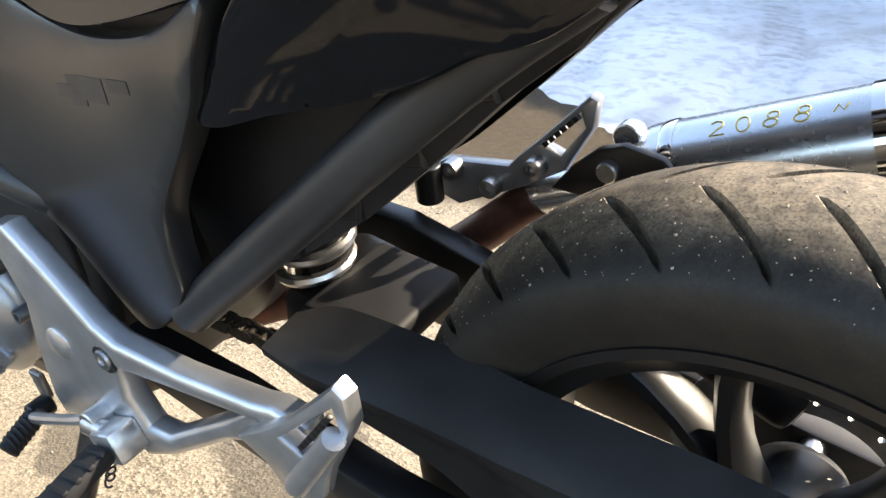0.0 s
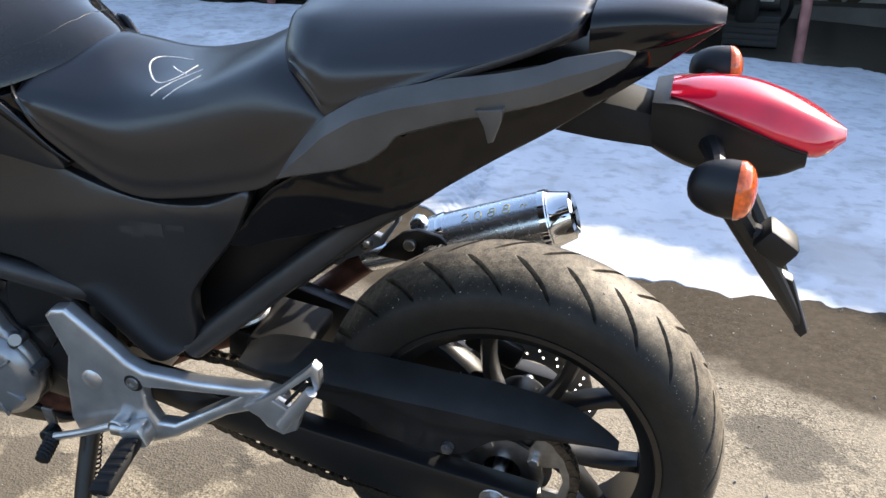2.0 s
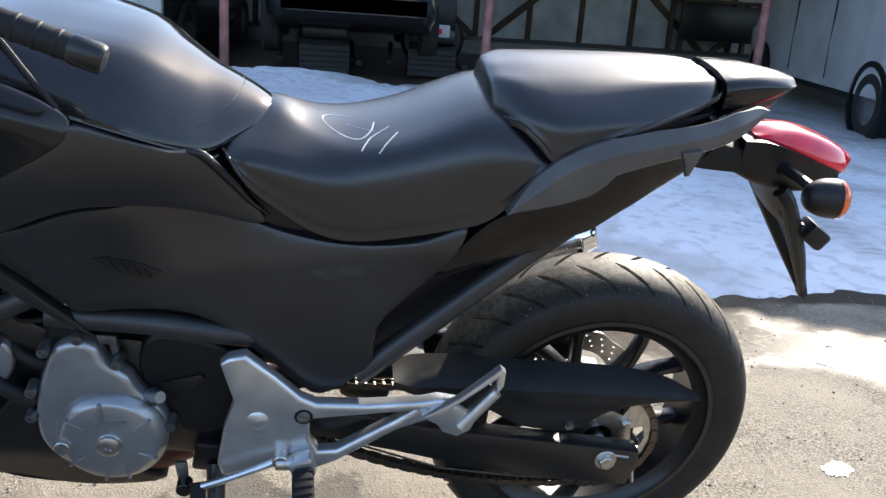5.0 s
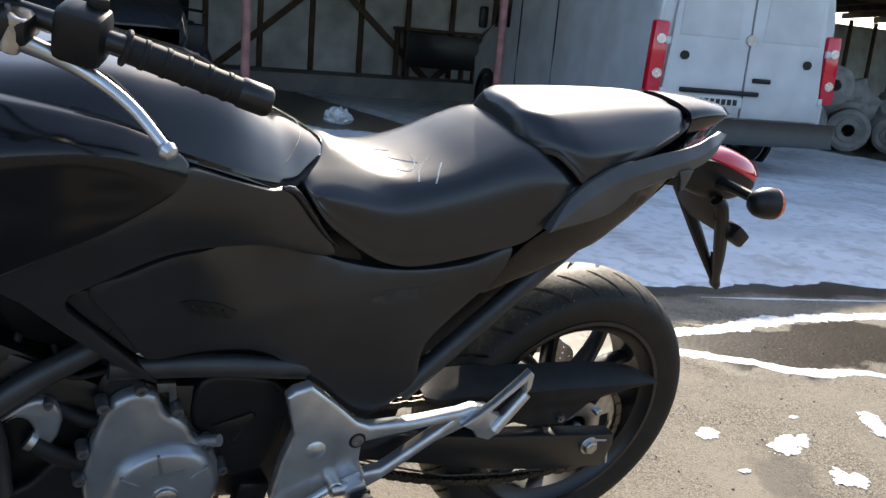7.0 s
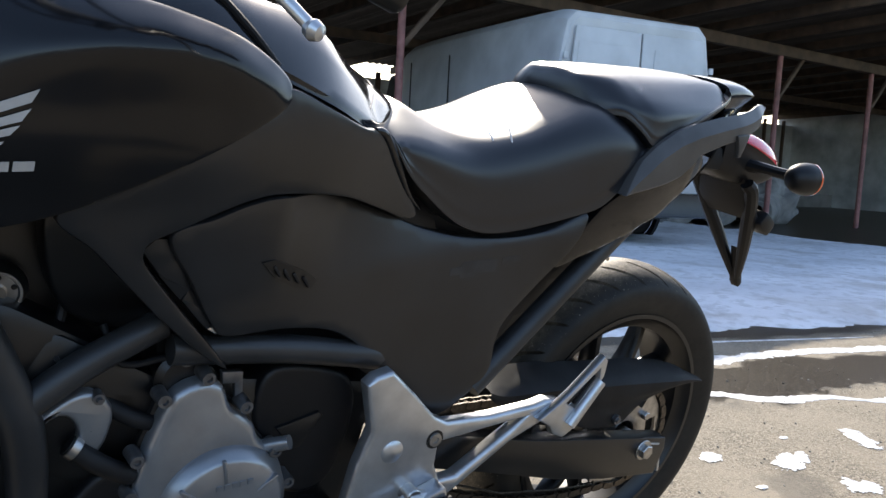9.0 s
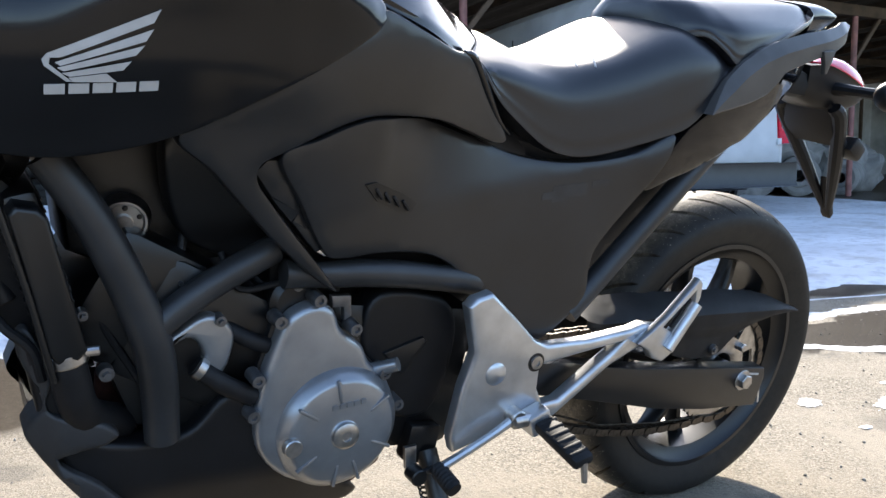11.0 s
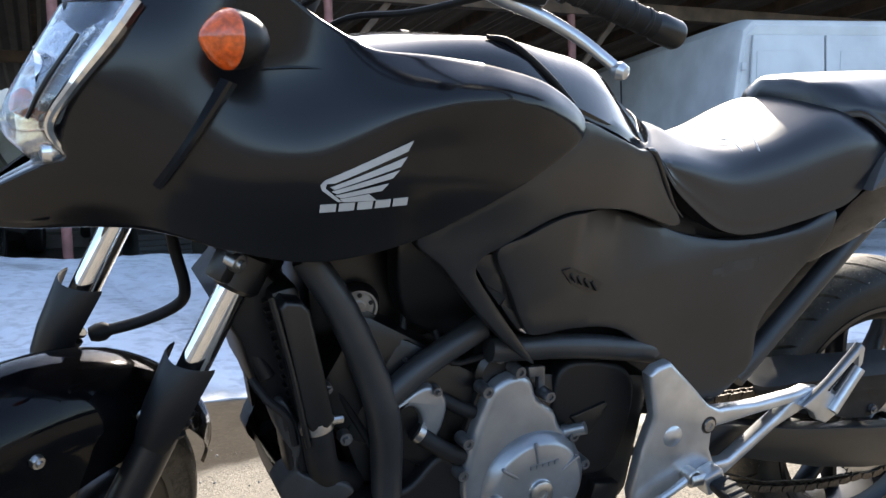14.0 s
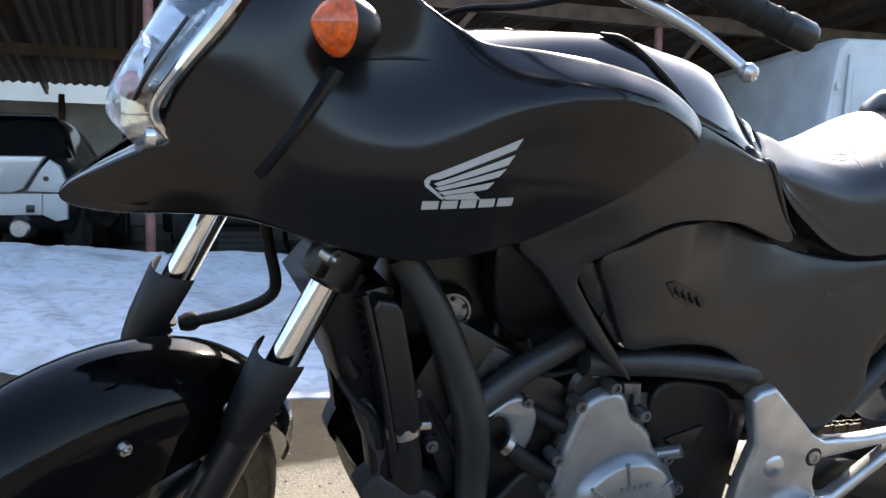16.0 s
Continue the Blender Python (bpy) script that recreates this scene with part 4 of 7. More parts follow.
slab("unseen_wall_west", -16.4, -16, -19, 4.5, -0.3, 3.4, BRICKW, "unseen grey wall added to cut low sky light at the yard's end", "wall")
slab("unseen_wall_east", 24, 24.4, -19, 4.5, -0.3, 3.0, BRICKW, "unseen low wall added to cut low sky light at the other end", "wall")

# ---- the motorcycle: x runs to its tail, y to its right side, z up; origin under the rear axle ----
LEAN = 11.42
bike = thing("motorcycle", "black sport-touring motorcycle leaning on its side stand on damp asphalt", "motorcycle",
             pose(0, 0.0149, 0.0015, LEAN, 0, 0))
WIDTH = grid_fun((-1.40, -1.20, -1.00, -0.80, -0.60, -0.40, -0.20, 0.05), (0.50, 0.68, 0.80, 0.90, 1.00), (
    (0.12, 0.160, 0.165, 0.155, 0.150, 0.165, 0.170, 0.13),
    (0.15, 0.185, 0.190, 0.162, 0.144, 0.165, 0.190, 0.15),
    (0.17, 0.215, 0.220, 0.185, 0.141, 0.165, 0.200, 0.16),
    (0.185, 0.245, 0.250, 0.205, 0.138, 0.150, 0.180, 0.17),
    (0.165, 0.195, 0.236, 0.190, 0.110, 0.110, 0.150, 0.15)))


def wide(off):
    return lambda x, z: WIDTH(x, z) + off


def wheel_parts(parent, c, R, half, rim_r, grooves, steer=None):
    """Tyre with cut grooves, and a cast rim with five forked spokes, round a y axis through c."""
    prof = [(rim_r - 0.006, -half * 0.80), (rim_r + 0.012, -half * 0.90), (rim_r + 0.035, -half * 0.99), (R - 0.040, -half), (R - 0.027, -half * 0.93),
            (R - 0.014, -half * 0.72), (R - 0.0045, -half * 0.40), (R, 0)]
    prof = prof + [(r, -h) for r, h in reversed(prof[:-1])]
    fine = spline(prof, 9)
    step = 2 * math.pi / grooves
    cut = (-0.080, -0.066, -0.052, -0.026, 0.0, 0.026, 0.052, 0.066, 0.080)
    us = sorted([u % 1.0 for u in cut] + [u + 0.5 for u in cut] + [0.11, 0.17, 0.23, 0.29, 0.35, 0.40, 0.60, 0.65, 0.71, 0.77, 0.83, 0.89])
    bm = bmesh.new()
    rl = []
    for a in [(k + u) * step for k in range(grooves) for u in us]:
        ring = []
        for r, h in fine:
            lo, hi = 0.09, 0.95
            sl = (abs(h) / half - lo) / (hi - lo)
            sc = min(max(sl, 0), 1)
            turn = -0.21 * sc ** 0.95
            # the mesh runs along the grooves, the two flanks half a pitch apart
            u = ((a / step + (0.5 if h > 0 else 0.0) + 0.5) % 1.0) - 0.5
            d = 0.0
            if 0 <= sl <= 1 and r > R - 0.045:
                wdt = 0.078 * min(1, 4 * sl + 0.35, 1.8 * (1 - sl) + 0.25)
                q = min(1, 3.0 * max(0, 1 - abs(u) / wdt)) * min(1, 12 * sl, 5 * (1 - sl))
                d = 0.0095 * q * q * (3 - 2 * q)
            ring.append((c[0] + (r - d) * math.cos(a + turn), c[1] + h, c[2] + (r - d) * math.sin(a + turn)))
        rl.append(ring)
    rings(bm, rl, closed=False, caps=False, wrap=True)
    tyre = part("tyre", bm, RUBBER, parent, "worn black road tyre with slanted grooves", angle=50)
    # sand grains caught on the tread and shoulders
    rnd = random.Random(17 + grooves)
    heights = [h for r, h in fine]
    bm = bmesh.new()
    for k in range(3600):
        a = rnd.uniform(0, 2 * math.pi)
        h = rnd.uniform(-0.97, 0.97) * half
        i = next(j for j in range(len(fine) // 4, len(fine)) if heights[j] >= h or j == len(fine) - 1)
        r, h = fine[i]
        sl = (abs(h) / half - 0.09) / 0.86
        turn = -0.21 * min(max(sl, 0), 1) ** 0.95
        u = (((a - turn) / step + (0.5 if h > 0 else 0.0) + 0.5) % 1.0) - 0.5
        if abs(u) < 0.1 and -0.05 < sl < 1.05:
            continue
        e = rnd.uniform(0.0004, 0.0010) * (1.7 if rnd.random() < 0.06 else 1)
        p = Vector((c[0] + r * math.cos(a), c[1] + h, c[2] + r * math.sin(a)))
        d = [Vector((rnd.uniform(-1, 1), rnd.uniform(-1, 1), rnd.uniform(-1, 1))).normalized() * e for _ in range(2)]
        d.append(d[0].cross(d[1]).normalized() * e)
        v = [bm.verts.new(p + s * q) for q in d for s in (1, -1)]
        for f in ((0, 2, 4), (2, 1, 4), (1, 3, 4), (3, 0, 4), (2, 0, 5), (1, 2, 5), (3, 1, 5), (0, 3, 5)):
            bm.faces.new([v[j] for j in f])
    sand = part("sand", bm, GRAIN, tyre, smooth=False)
    tagged(sand, "pale sand grains stuck to the rubber", kind="stuff")
    w = half * 0.80
    bm = lathe([(rim_r - 0.004, -w), (rim_r + 0.003, -w - 0.003), (rim_r + 0.003, -w - 0.007), (rim_r - 0.006, -w - 0.007), (rim_r - 0.012, -w + 0.004),
                (rim_r - 0.030, -w + 0.014), (rim_r - 0.034, 0), (rim_r - 0.030, w - 0.014), (rim_r - 0.012, w - 0.004), (rim_r - 0.006, w + 0.007),
                (rim_r + 0.003, w + 0.007), (rim_r - 0.004, w), (rim_r - 0.016, 0)], c, seg=96, closed=True)
    rim = part("rim", bm, BLACK, parent, "black cast alloy rim")
    for k in range(5):
        for s in (-1, 1):
            a0 = 2 * math.pi * k / 5 + radians(45)
            pts = []
            for t in np.linspace(0, 1, 6):
                a = a0 + s * (0.05 + 0.24 * t ** 1.4)
                r = 0.035 + (rim_r - 0.031 - 0.035) * t
                pts.append((c[0] + r * math.cos(a), c[1] + 0.004 * s, c[2] + r * math.sin(a)))
            rl = []
            for i, p in enumerate(pts):
                p0, p1 = Vector(pts[max(i - 1, 0)]), Vector(pts[min(i + 1, 5)])
                d = (p1 - p0).normalized()
                q = Vector((0, 1, 0)).cross(d)
                tt = i / 5
                hw, hd = 0.013 - 0.003 * math.sin(tt * math.pi), 0.030 - 0.014 * tt
                sec = [(hw, hd * 0.6), (hw * 0.5, hd), (-hw * 0.5, hd), (-hw, hd * 0.6), (-hw, -hd * 0.6), (-hw * 0.5, -hd), (hw * 0.5, -hd), (hw, -hd * 0.6)]
                rl.append([Vector(p) + q * u + Vector((0, v, 0)) for u, v in sec])
            bm = bmesh.new()
            rings(bm, rl)
            part("spoke", bm, BLACK, rim)
    part("hub", lathe([(0.012, -0.075), (0.042, -0.075), (0.050, -0.06), (0.052, 0), (0.050, 0.06), (0.042, 0.075), (0.012, 0.075)], c, seg=32), BLACK, rim)
    return rim


# rear wheel
AX = (-0.002, 0.0, 0.319)
rear_wheel = part("rear_wheel", lathe([(0.009, -0.15), (0.012, -0.15), (0.012, 0.15), (0.009, 0.15)], AX, seg=16), STEEL, bike, "rear wheel with black cast rim and worn tyre")
wheel_parts(rear_wheel, AX, 0.326, 0.082, 0.236, 28)


def disc_rotor(c, r_in, r_out, parent, th=0.005, holes=60, petals=10):
    """A drilled wavy brake disc."""
    outer = [(c[0] + (r_out + 0.003 * math.cos(petals * a)) * math.cos(a), c[2] + (r_out + 0.003 * math.cos(petals * a)) * math.sin(a)) for a in np.linspace(0, 2 * math.pi, 90, endpoint=False)]
    inner = [(c[0] + r_in * math.cos(a), c[2] + r_in * math.sin(a)) for a in np.linspace(0, 2 * math.pi, 40, endpoint=False)]
    hs = []
    for k in range(holes):
        a = 2 * math.pi * k / holes
        r = r_in + (r_out - r_in) * (0.3, 0.55, 0.8)[k % 3]
        hs.append([(c[0] + r * math.cos(a) + 0.0029 * math.cos(b), c[2] + r * math.sin(a) + 0.0029 * math.sin(b)) for b in np.linspace(0, 2 * math.pi, 8, endpoint=False)])
    return part("brake_disc", plate(outer, c[1] - th / 2, c[1] + th / 2, 0, holes=[inner] + hs), STEEL, parent, "drilled steel brake disc", smooth=False)


disc_rotor((0, 0.088, 0.312), 0.075, 0.120, rear_wheel)
part("brake_caliper", block((0.10, 0.05, 0.055), pose(-0.055, 0.10, 0.405, 0, 25, 0), 0.012), BLACK, bike, "black rear brake caliper")
# sprocket with teeth and windows
teeth = 43
outer = []
for k in range(teeth * 4):
    a = 2 * math.pi * k / (teeth * 4)
    outer.append((0.111 * math.cos(a) + (0.0025, 0.005, 0.0025, -0.003)[k % 4] * math.cos(a), 0.312 + (0.111 + (0.0025, 0.005, 0.0025, -0.003)[k % 4]) * math.sin(a)))
wins = []
for k in range(5):
    a0 = 2 * math.pi * k / 5
    wins.append([(r * math.cos(a0 + b), 0.312 + r * math.sin(a0 + b)) for r, b in ((0.066, -0.35), (0.066, 0.0), (0.066, 0.35), (0.092, 0.30), (0.095, 0.0), (0.092, -0.30))])
sprocket = part("sprocket", plate(outer, -0.099, -0.092, 0, holes=wins + [[(0.03 * math.cos(b), 0.312 + 0.03 * math.sin(b)) for b in np.linspace(0, 2 * math.pi, 20, endpoint=False)]]), STEEL, rear_wheel, "steel rear sprocket", smooth=False)
for k in range(5):
    a = 2 * math.pi * (k + 0.5) / 5
    part("bolt", cyl((0.062 * math.cos(a), -0.104, 0.312 + 0.062 * math.sin(a)), 0.009, 0.012, seg=6), STEEL, sprocket)
part("sprocket_carrier", lathe([(0.02, -0.06), (0.075, -0.062), (0.078, -0.085), (0.05, -0.091), (0.02, -0.091)], AX, seg=36), BLACK, rear_wheel)

# chain
FS = (-0.62, 0.402)
chain = part("chain", tube([(-0.60, -0.0955, 0.362), (-0.3, -0.0955, 0.238), (-0.02, -0.0955, 0.204)], 0.0022, 2, 6), CHAIN, bike, "oily drive chain")
def link_mesh(wid):
    bm = bmesh.new()
    for s in (-1, 1):
        pts = [(0.0079 * e + 0.0068 * math.cos(a), 0.0068 * math.sin(a)) for e, a0 in ((1, -math.pi / 2), (-1, math.pi / 2)) for a in np.linspace(a0, a0 + math.pi, 6)]
        plate(pts, s * wid, s * (wid + 0.0018), 0, bm=bm)
    cyl((-0.0079, 0, 0), 0.005, 0.016, seg=8, bm=bm)
    cyl((0.0079, 0, 0), 0.005, 0.016, seg=8, bm=bm)
    me = bpy.data.meshes.new("link")
    bm.to_mesh(me)
    bm.free()
    me.materials.append(CHAIN)
    return me
LINKS = (link_mesh(0.0052), link_mesh(0.0074))
path, rr, rf = [], 0.1125, 0.038
for a in np.linspace(math.radians(-104), math.radians(84), 40):
    path.append((rr * math.cos(a), 0.312 + rr * math.sin(a)))
path += [(FS[0] + rf * math.cos(a), FS[1] + rf * math.sin(a)) for a in np.linspace(math.radians(92), math.radians(255), 14)]
low0, low1 = np.array(path[-1]), np.array(path[0])
for t in np.linspace(0, 1, 14)[1:]:
    path.append(tuple(low0 + (low1 - low0) * t - np.array((0, 0.050 * 4 * t * (1 - t)))))
path = [np.array(p) for p in path]
seglen = [np.linalg.norm(b - a) for a, b in zip(path, path[1:])]
total = sum(seglen)
count = int(total / 0.01588) // 2 * 2
for k in range(count):
    d, i = total * k / count, 0
    while d > seglen[i]:
        d -= seglen[i]
        i += 1
    p = path[i] + (path[i + 1] - path[i]) * d / seglen[i]
    t = path[i + 1] - path[i]
    ob = new("link", LINKS[k % 2])
    ob.parent = chain
    ob.matrix_local = Matrix.Translation((p[0], -0.0955, p[1])) @ Matrix.Rotation(-math.atan2(t[1], t[0]), 4, "Y")

# swingarm with its end plates
swing = part("swingarm", plate([(-0.60, 0.430), (-0.45, 0.412), (-0.36, 0.390), (-0.28, 0.374), (-0.18, 0.360), (0.063, 0.324), (0.067, 0.300), (0.052, 0.245), (-0.10, 0.262), (-0.226, 0.286), (-0.40, 0.334), (-0.60, 0.385)], -0.156, -0.118, 0.004), BLACK, bike, "black box-section swingarm")
part("arm", plate([(-0.60, 0.455), (-0.45, 0.445), (-0.19, 0.370), (0.063, 0.322), (0.052, 0.243), (-0.226, 0.266), (-0.60, 0.36)], 0.118, 0.15, 0.004), BLACK, swing)
part("crossmember", block((0.10, 0.13, 0.10), pose(-0.44, 0.02, 0.40, 0, 12, 0), 0.02), BLACK, swing)
part("inner_fender", block((0.10, 0.13, 0.035), pose(-0.385, 0.0, 0.436, 0, 8, 0), 0.008, seg=3), GRIPRUB, swing)
part("axle_nut", cyl((0, -0.162, 0.308), 0.015, 0.014, seg=6), STEEL, swing, "zinc axle nut")
part("axle_washer", cyl((0, -0.157, 0.308), 0.021, 0.003, seg=24), STEEL, swing)
part("adjuster_plate", block((0.006, 0.012, 0.075), pose(0.058, -0.148, 0.284, 0, -12, 0), 0.002), ALU, swing)
part("swingarm_label", block((0.028, 0.001, 0.004), pose(0.03, -0.1572, 0.317, 0, 10, 0), 0), DECAL, swing)

# chain guard: a flank that drops to the swingarm, a raised band along it, and a top that leans in over the chain
GUARD = ((-0.405, 0.462, 0.472, 0.478, 0.090), (-0.370, 0.440, 0.462, 0.484, 0.072), (-0.300, 0.424, 0.459, 0.488, 0.074), (-0.240, 0.410, 0.457, 0.487, 0.078),
         (-0.205, 0.392, 0.455, 0.485, 0.080), (-0.172, 0.372, 0.452, 0.482, 0.082), (-0.110, 0.359, 0.449, 0.479, 0.083), (-0.060, 0.361, 0.446, 0.476, 0.083),
         (-0.030, 0.382, 0.444, 0.474, 0.083), (0.000, 0.402, 0.442, 0.470, 0.083), (0.060, 0.418, 0.438, 0.462, 0.084), (0.110, 0.424, 0.434, 0.450, 0.088), (0.150, 0.424, 0.428, 0.434, 0.100), (0.172, 0.421, 0.423, 0.426, 0.112))


def build_guard():
    rl = []
    for x, zb, zm, zt, yt in spline(GUARD, 5):
        out = 0.137 - 0.10 * max(0, x - 0.08)
        crease = 0.445 + 0.035 * math.tanh((-0.19 - x) * 20) + 0.10 * max(0, x + 0.05)
        row = []
        for t in np.linspace(0, 1, 9):
            z = zb + (zm - zb) * t
            step = 0.5 + 0.5 * math.tanh((z - min(crease, zm - 0.012)) / 0.004)
            row.append((x, -(out - 0.006 + 0.006 * step), z))
        for t in np.linspace(0.15, 1, 5):
            row.append((x, -(out + (yt - out) * t), zm + (zt - zm) * t ** 0.7))
        rl.append(row)
    bm = bmesh.new()
    rings(bm, rl, closed=False, caps=False)
    bmesh.ops.solidify(bm, geom=bm.faces[:], thickness=-0.003)
    return bm


guard = part("chain_guard", build_guard(), GUARDPL, bike, "matt dark grey plastic chain guard", angle=28)
part("guard_bolt", lathe([(1e-5, -0.142), (0.004, -0.142), (0.005, -0.138), (0.009, -0.139), (0.010, -0.128)], (-0.075, 0, 0.374), seg=16), DARKBOLT, guard)

# frame
frame_ob = part("frame", tube([(-1.225, -0.148, 0.765), (-1.178, -0.158, 0.69), (-1.128, -0.158, 0.575), (-1.108, -0.150, 0.50), (-1.100, -0.142, 0.40)], (0.021, 0.022, 0.024, 0.024, 0.022), 8, 16), FRAME, bike, "dark grey tubular steel frame")
part("frame_tube", tube([(-1.118, -0.156, 0.552), (-1.05, -0.150, 0.598), (-0.96, -0.140, 0.64)], 0.019, 5, 14), FRAME, frame_ob)
part("frame_tube", tube([(-0.95, -0.148, 0.607), (-0.80, -0.150, 0.595), (-0.66, -0.140, 0.568), (-0.58, -0.105, 0.540)], 0.0195, 5, 14), FRAME, frame_ob)
part("frame_tube", tube([(-0.468, -0.150, 0.498), (-0.33, -0.136, 0.615), (-0.185, -0.122, 0.738), (-0.10, -0.112, 0.80)], 0.0195, 5, 16), FRAME, frame_ob)
part("frame_tube", tube([(-0.468, 0.150, 0.498), (-0.33, 0.136, 0.615), (-0.185, 0.122, 0.738), (-0.10, 0.112, 0.80)], 0.0195, 5, 16), FRAME, frame_ob)
part("frame_tube", tube([(-1.225, 0.148, 0.765), (-1.178, 0.158, 0.69), (-1.118, 0.158, 0.555), (-1.10, 0.142, 0.40)], 0.022, 6, 16), FRAME, frame_ob)
part("frame_gusset", block((0.12, 0.13, 0.14), pose(-0.60, 0.02, 0.50, 0, 15, 0), 0.02), BLACK, frame_ob)

# footrest bracket
bracket = part("footrest_bracket", plate([(-0.688, 0.548), (-0.675, 0.560), (-0.648, 0.566), (-0.60, 0.522), (-0.56, 0.482), (-0.535, 0.470), (-0.45, 0.468), (-0.36, 0.474), (-0.335, 0.480), (-0.300, 0.474), (-0.300, 0.436), (-0.340, 0.440), (-0.40, 0.415), (-0.50, 0.347), (-0.546, 0.325), (-0.568, 0.340), (-0.60, 0.338), (-0.64, 0.330), (-0.690, 0.318), (-0.697, 0.345), (-0.685, 0.42), (-0.668, 0.475)],
                 -0.198, -0.170, 0.0075, seg=3, holes=[[(-0.545, 0.438), (-0.46, 0.447), (-0.375, 0.455), (-0.40, 0.438), (-0.50, 0.372), (-0.53, 0.37), (-0.545, 0.40)]]), ALU, bike, "silver cast alloy footrest bracket")
part("boss", lathe([(1e-5, -0.204), (0.013, -0.203), (0.018, -0.199), (0.019, -0.192)], (-0.630, 0, 0.438), seg=24), ALU, bracket)
# flat black disc paints in the shade of the bolt's recess
part("recess_shade_disc", lathe([(1e-5, -0.1985), (0.0150, -0.1985), (0.0162, -0.1965)], (-0.556, 0, 0.446), seg=24), BLACK, bracket)
part("bolt", lathe([(1e-5, -0.1992), (0.0045, -0.1992), (0.0052, -0.2015), (0.0105, -0.2012), (0.0112, -0.197)], (-0.556, 0, 0.446), seg=20), STEEL, bracket)
peg = part("pillion_footrest", plate([(-0.362, 0.455), (-0.33, 0.475), (-0.30, 0.497), (-0.255, 0.540), (-0.240, 0.556), (-0.231, 0.548), (-0.231, 0.520), (-0.248, 0.490), (-0.268, 0.455), (-0.278, 0.428), (-0.300, 0.415), (-0.325, 0.425), (-0.335, 0.44)], -0.214, -0.196, 0.004, holes=[[(-0.308, 0.478), (-0.245, 0.534), (-0.242, 0.515), (-0.285, 0.466)]]), ALU, bracket, "folded alloy pillion footrest")
part("footrest_rubber", tube([(-0.296, -0.218, 0.440), (-0.243, -0.218, 0.513)], (0.010, 0.009), 2, 12), ALU, peg)
for k in range(7):
    t = 0.25 + 0.1 * k
    part("tread_block", block((0.009, 0.006, 0.005), pose(-0.300 + 0.053 * t, -0.210, 0.462 + 0.066 * t, 0, -50, 0), 0.001), PLASTIC, peg)
rider_peg = part("rider_footrest", block((0.036, 0.10, 0.018), pose(-0.553, -0.280, 0.352, 10, -12, 0), 0.006), GRIPRUB, bracket, "black rubber-topped rider footrest")
for k in range(6):
    part("rib", block((0.032, 0.007, 0.006), pose(-0.553, -0.240 - 0.015 * k, 0.366 - 0.0025 * k, 10, -12, 0), 0.002), GRIPRUB, rider_peg)
part("peg_hinge", block((0.040, 0.034, 0.036), pose(-0.556, -0.214, 0.358, 0, -20, 0), 0.005), ALU, rider_peg)
part("hinge_pin", cyl((-0.585, -0.215, 0.362), 0.012, 0.03, "x", 16), STEEL, rider_peg)
part("feeler", tube([(-0.55, -0.325, 0.342), (-0.548, -0.330, 0.312)], (0.006, 0.0045), 1, 8), STEEL, rider_peg)
shift = part("gear_lever", tube([(-0.592, -0.210, 0.366), (-0.63, -0.214, 0.350), (-0.68, -0.216, 0.330), (-0.730, -0.218, 0.312)], (0.008, 0.0065, 0.0065, 0.007), 5, 10), ALU, bike, "alloy gear lever with rubber pad")
part("pivot", cyl((-0.592, -0.206, 0.366), 0.014, 0.03, seg=18), STEEL, shift)
part("pad", tube([(-0.728, -0.212, 0.312), (-0.722, -0.256, 0.298)], (0.012, 0.0115), 1, 12), GRIPRUB, shift)
for k in range(6):
    part("ridge", lathe([(0.0118, -0.0022), (0.0135, 0), (0.0118, 0.0022)], (-0.7265 + 0.0007 * k, -0.220 - 0.006 * k, 0.3095 - 0.0018 * k), "y", 14), GRIPRUB, shift)
part("link_plate", plate([(-0.768, 0.338), (-0.748, 0.338), (-0.746, 0.306), (-0.752, 0.298), (-0.764, 0.302)], -0.186, -0.178, 0.002), STEEL, shift, "bright link plate")
part("link_joint", cyl((-0.752, -0.196, 0.297), 0.013, 0.026, seg=18), BLACK, shift)
part("link_rod", tube([(-0.752, -0.200, 0.298), (-0.72, -0.208, 0.310), (-0.690, -0.214, 0.322)], 0.0055, 3, 8), BLACK, shift)
stand = part("side_stand", tube([(-0.705, -0.145, 0.30), (-0.700, -0.215, 0.20), (-0.690, -0.300, 0.075)], (0.017, 0.015, 0.013), 4, 12), BLACK, bike, "black steel side stand, lowered")
part("stand_foot", block((0.075, 0.045, 0.012), pose(-0.688, -0.312, 0.060, -11, 0, 0), 0.004), BLACK, stand)
part("stand_pivot", block((0.055, 0.03, 0.06), pose(-0.715, -0.135, 0.315, 0, 10, 0), 0.006), BLACK, stand)
sp = bmesh.new()
hel = []
for k in range(140):
    t = k / 139
    c = Vector((-0.712, -0.118, 0.29)).lerp(Vector((-0.704, -0.180, 0.185)), t)
    a = t * 2 * math.pi * 15
    hel.append(c + Vector((0.0065 * math.cos(a), 0.0065 * math.sin(a) * 0.9, 0.0065 * math.sin(a) * 0.4)))
part("spring", tube(hel, 0.0016, 1, 6, smooth=False), BLACK, stand, "coiled return spring")

# engine
eng = part("engine", block((0.42, 0.26, 0.24), pose(-0.84, 0.0, 0.43, 0, 8, 0), 0.03), BLACK, bike, "black and grey parallel-twin engine")
part("cylinder_block", block((0.22, 0.26, 0.17), pose(-1.03, 0, 0.51, 0, 30, 0), 0.02), BLACK, eng)
part("cylinder_head", block((0.15, 0.27, 0.17), pose(-1.115, 0.01, 0.565, 0, 30, 0), 0.02), BLACK, eng)
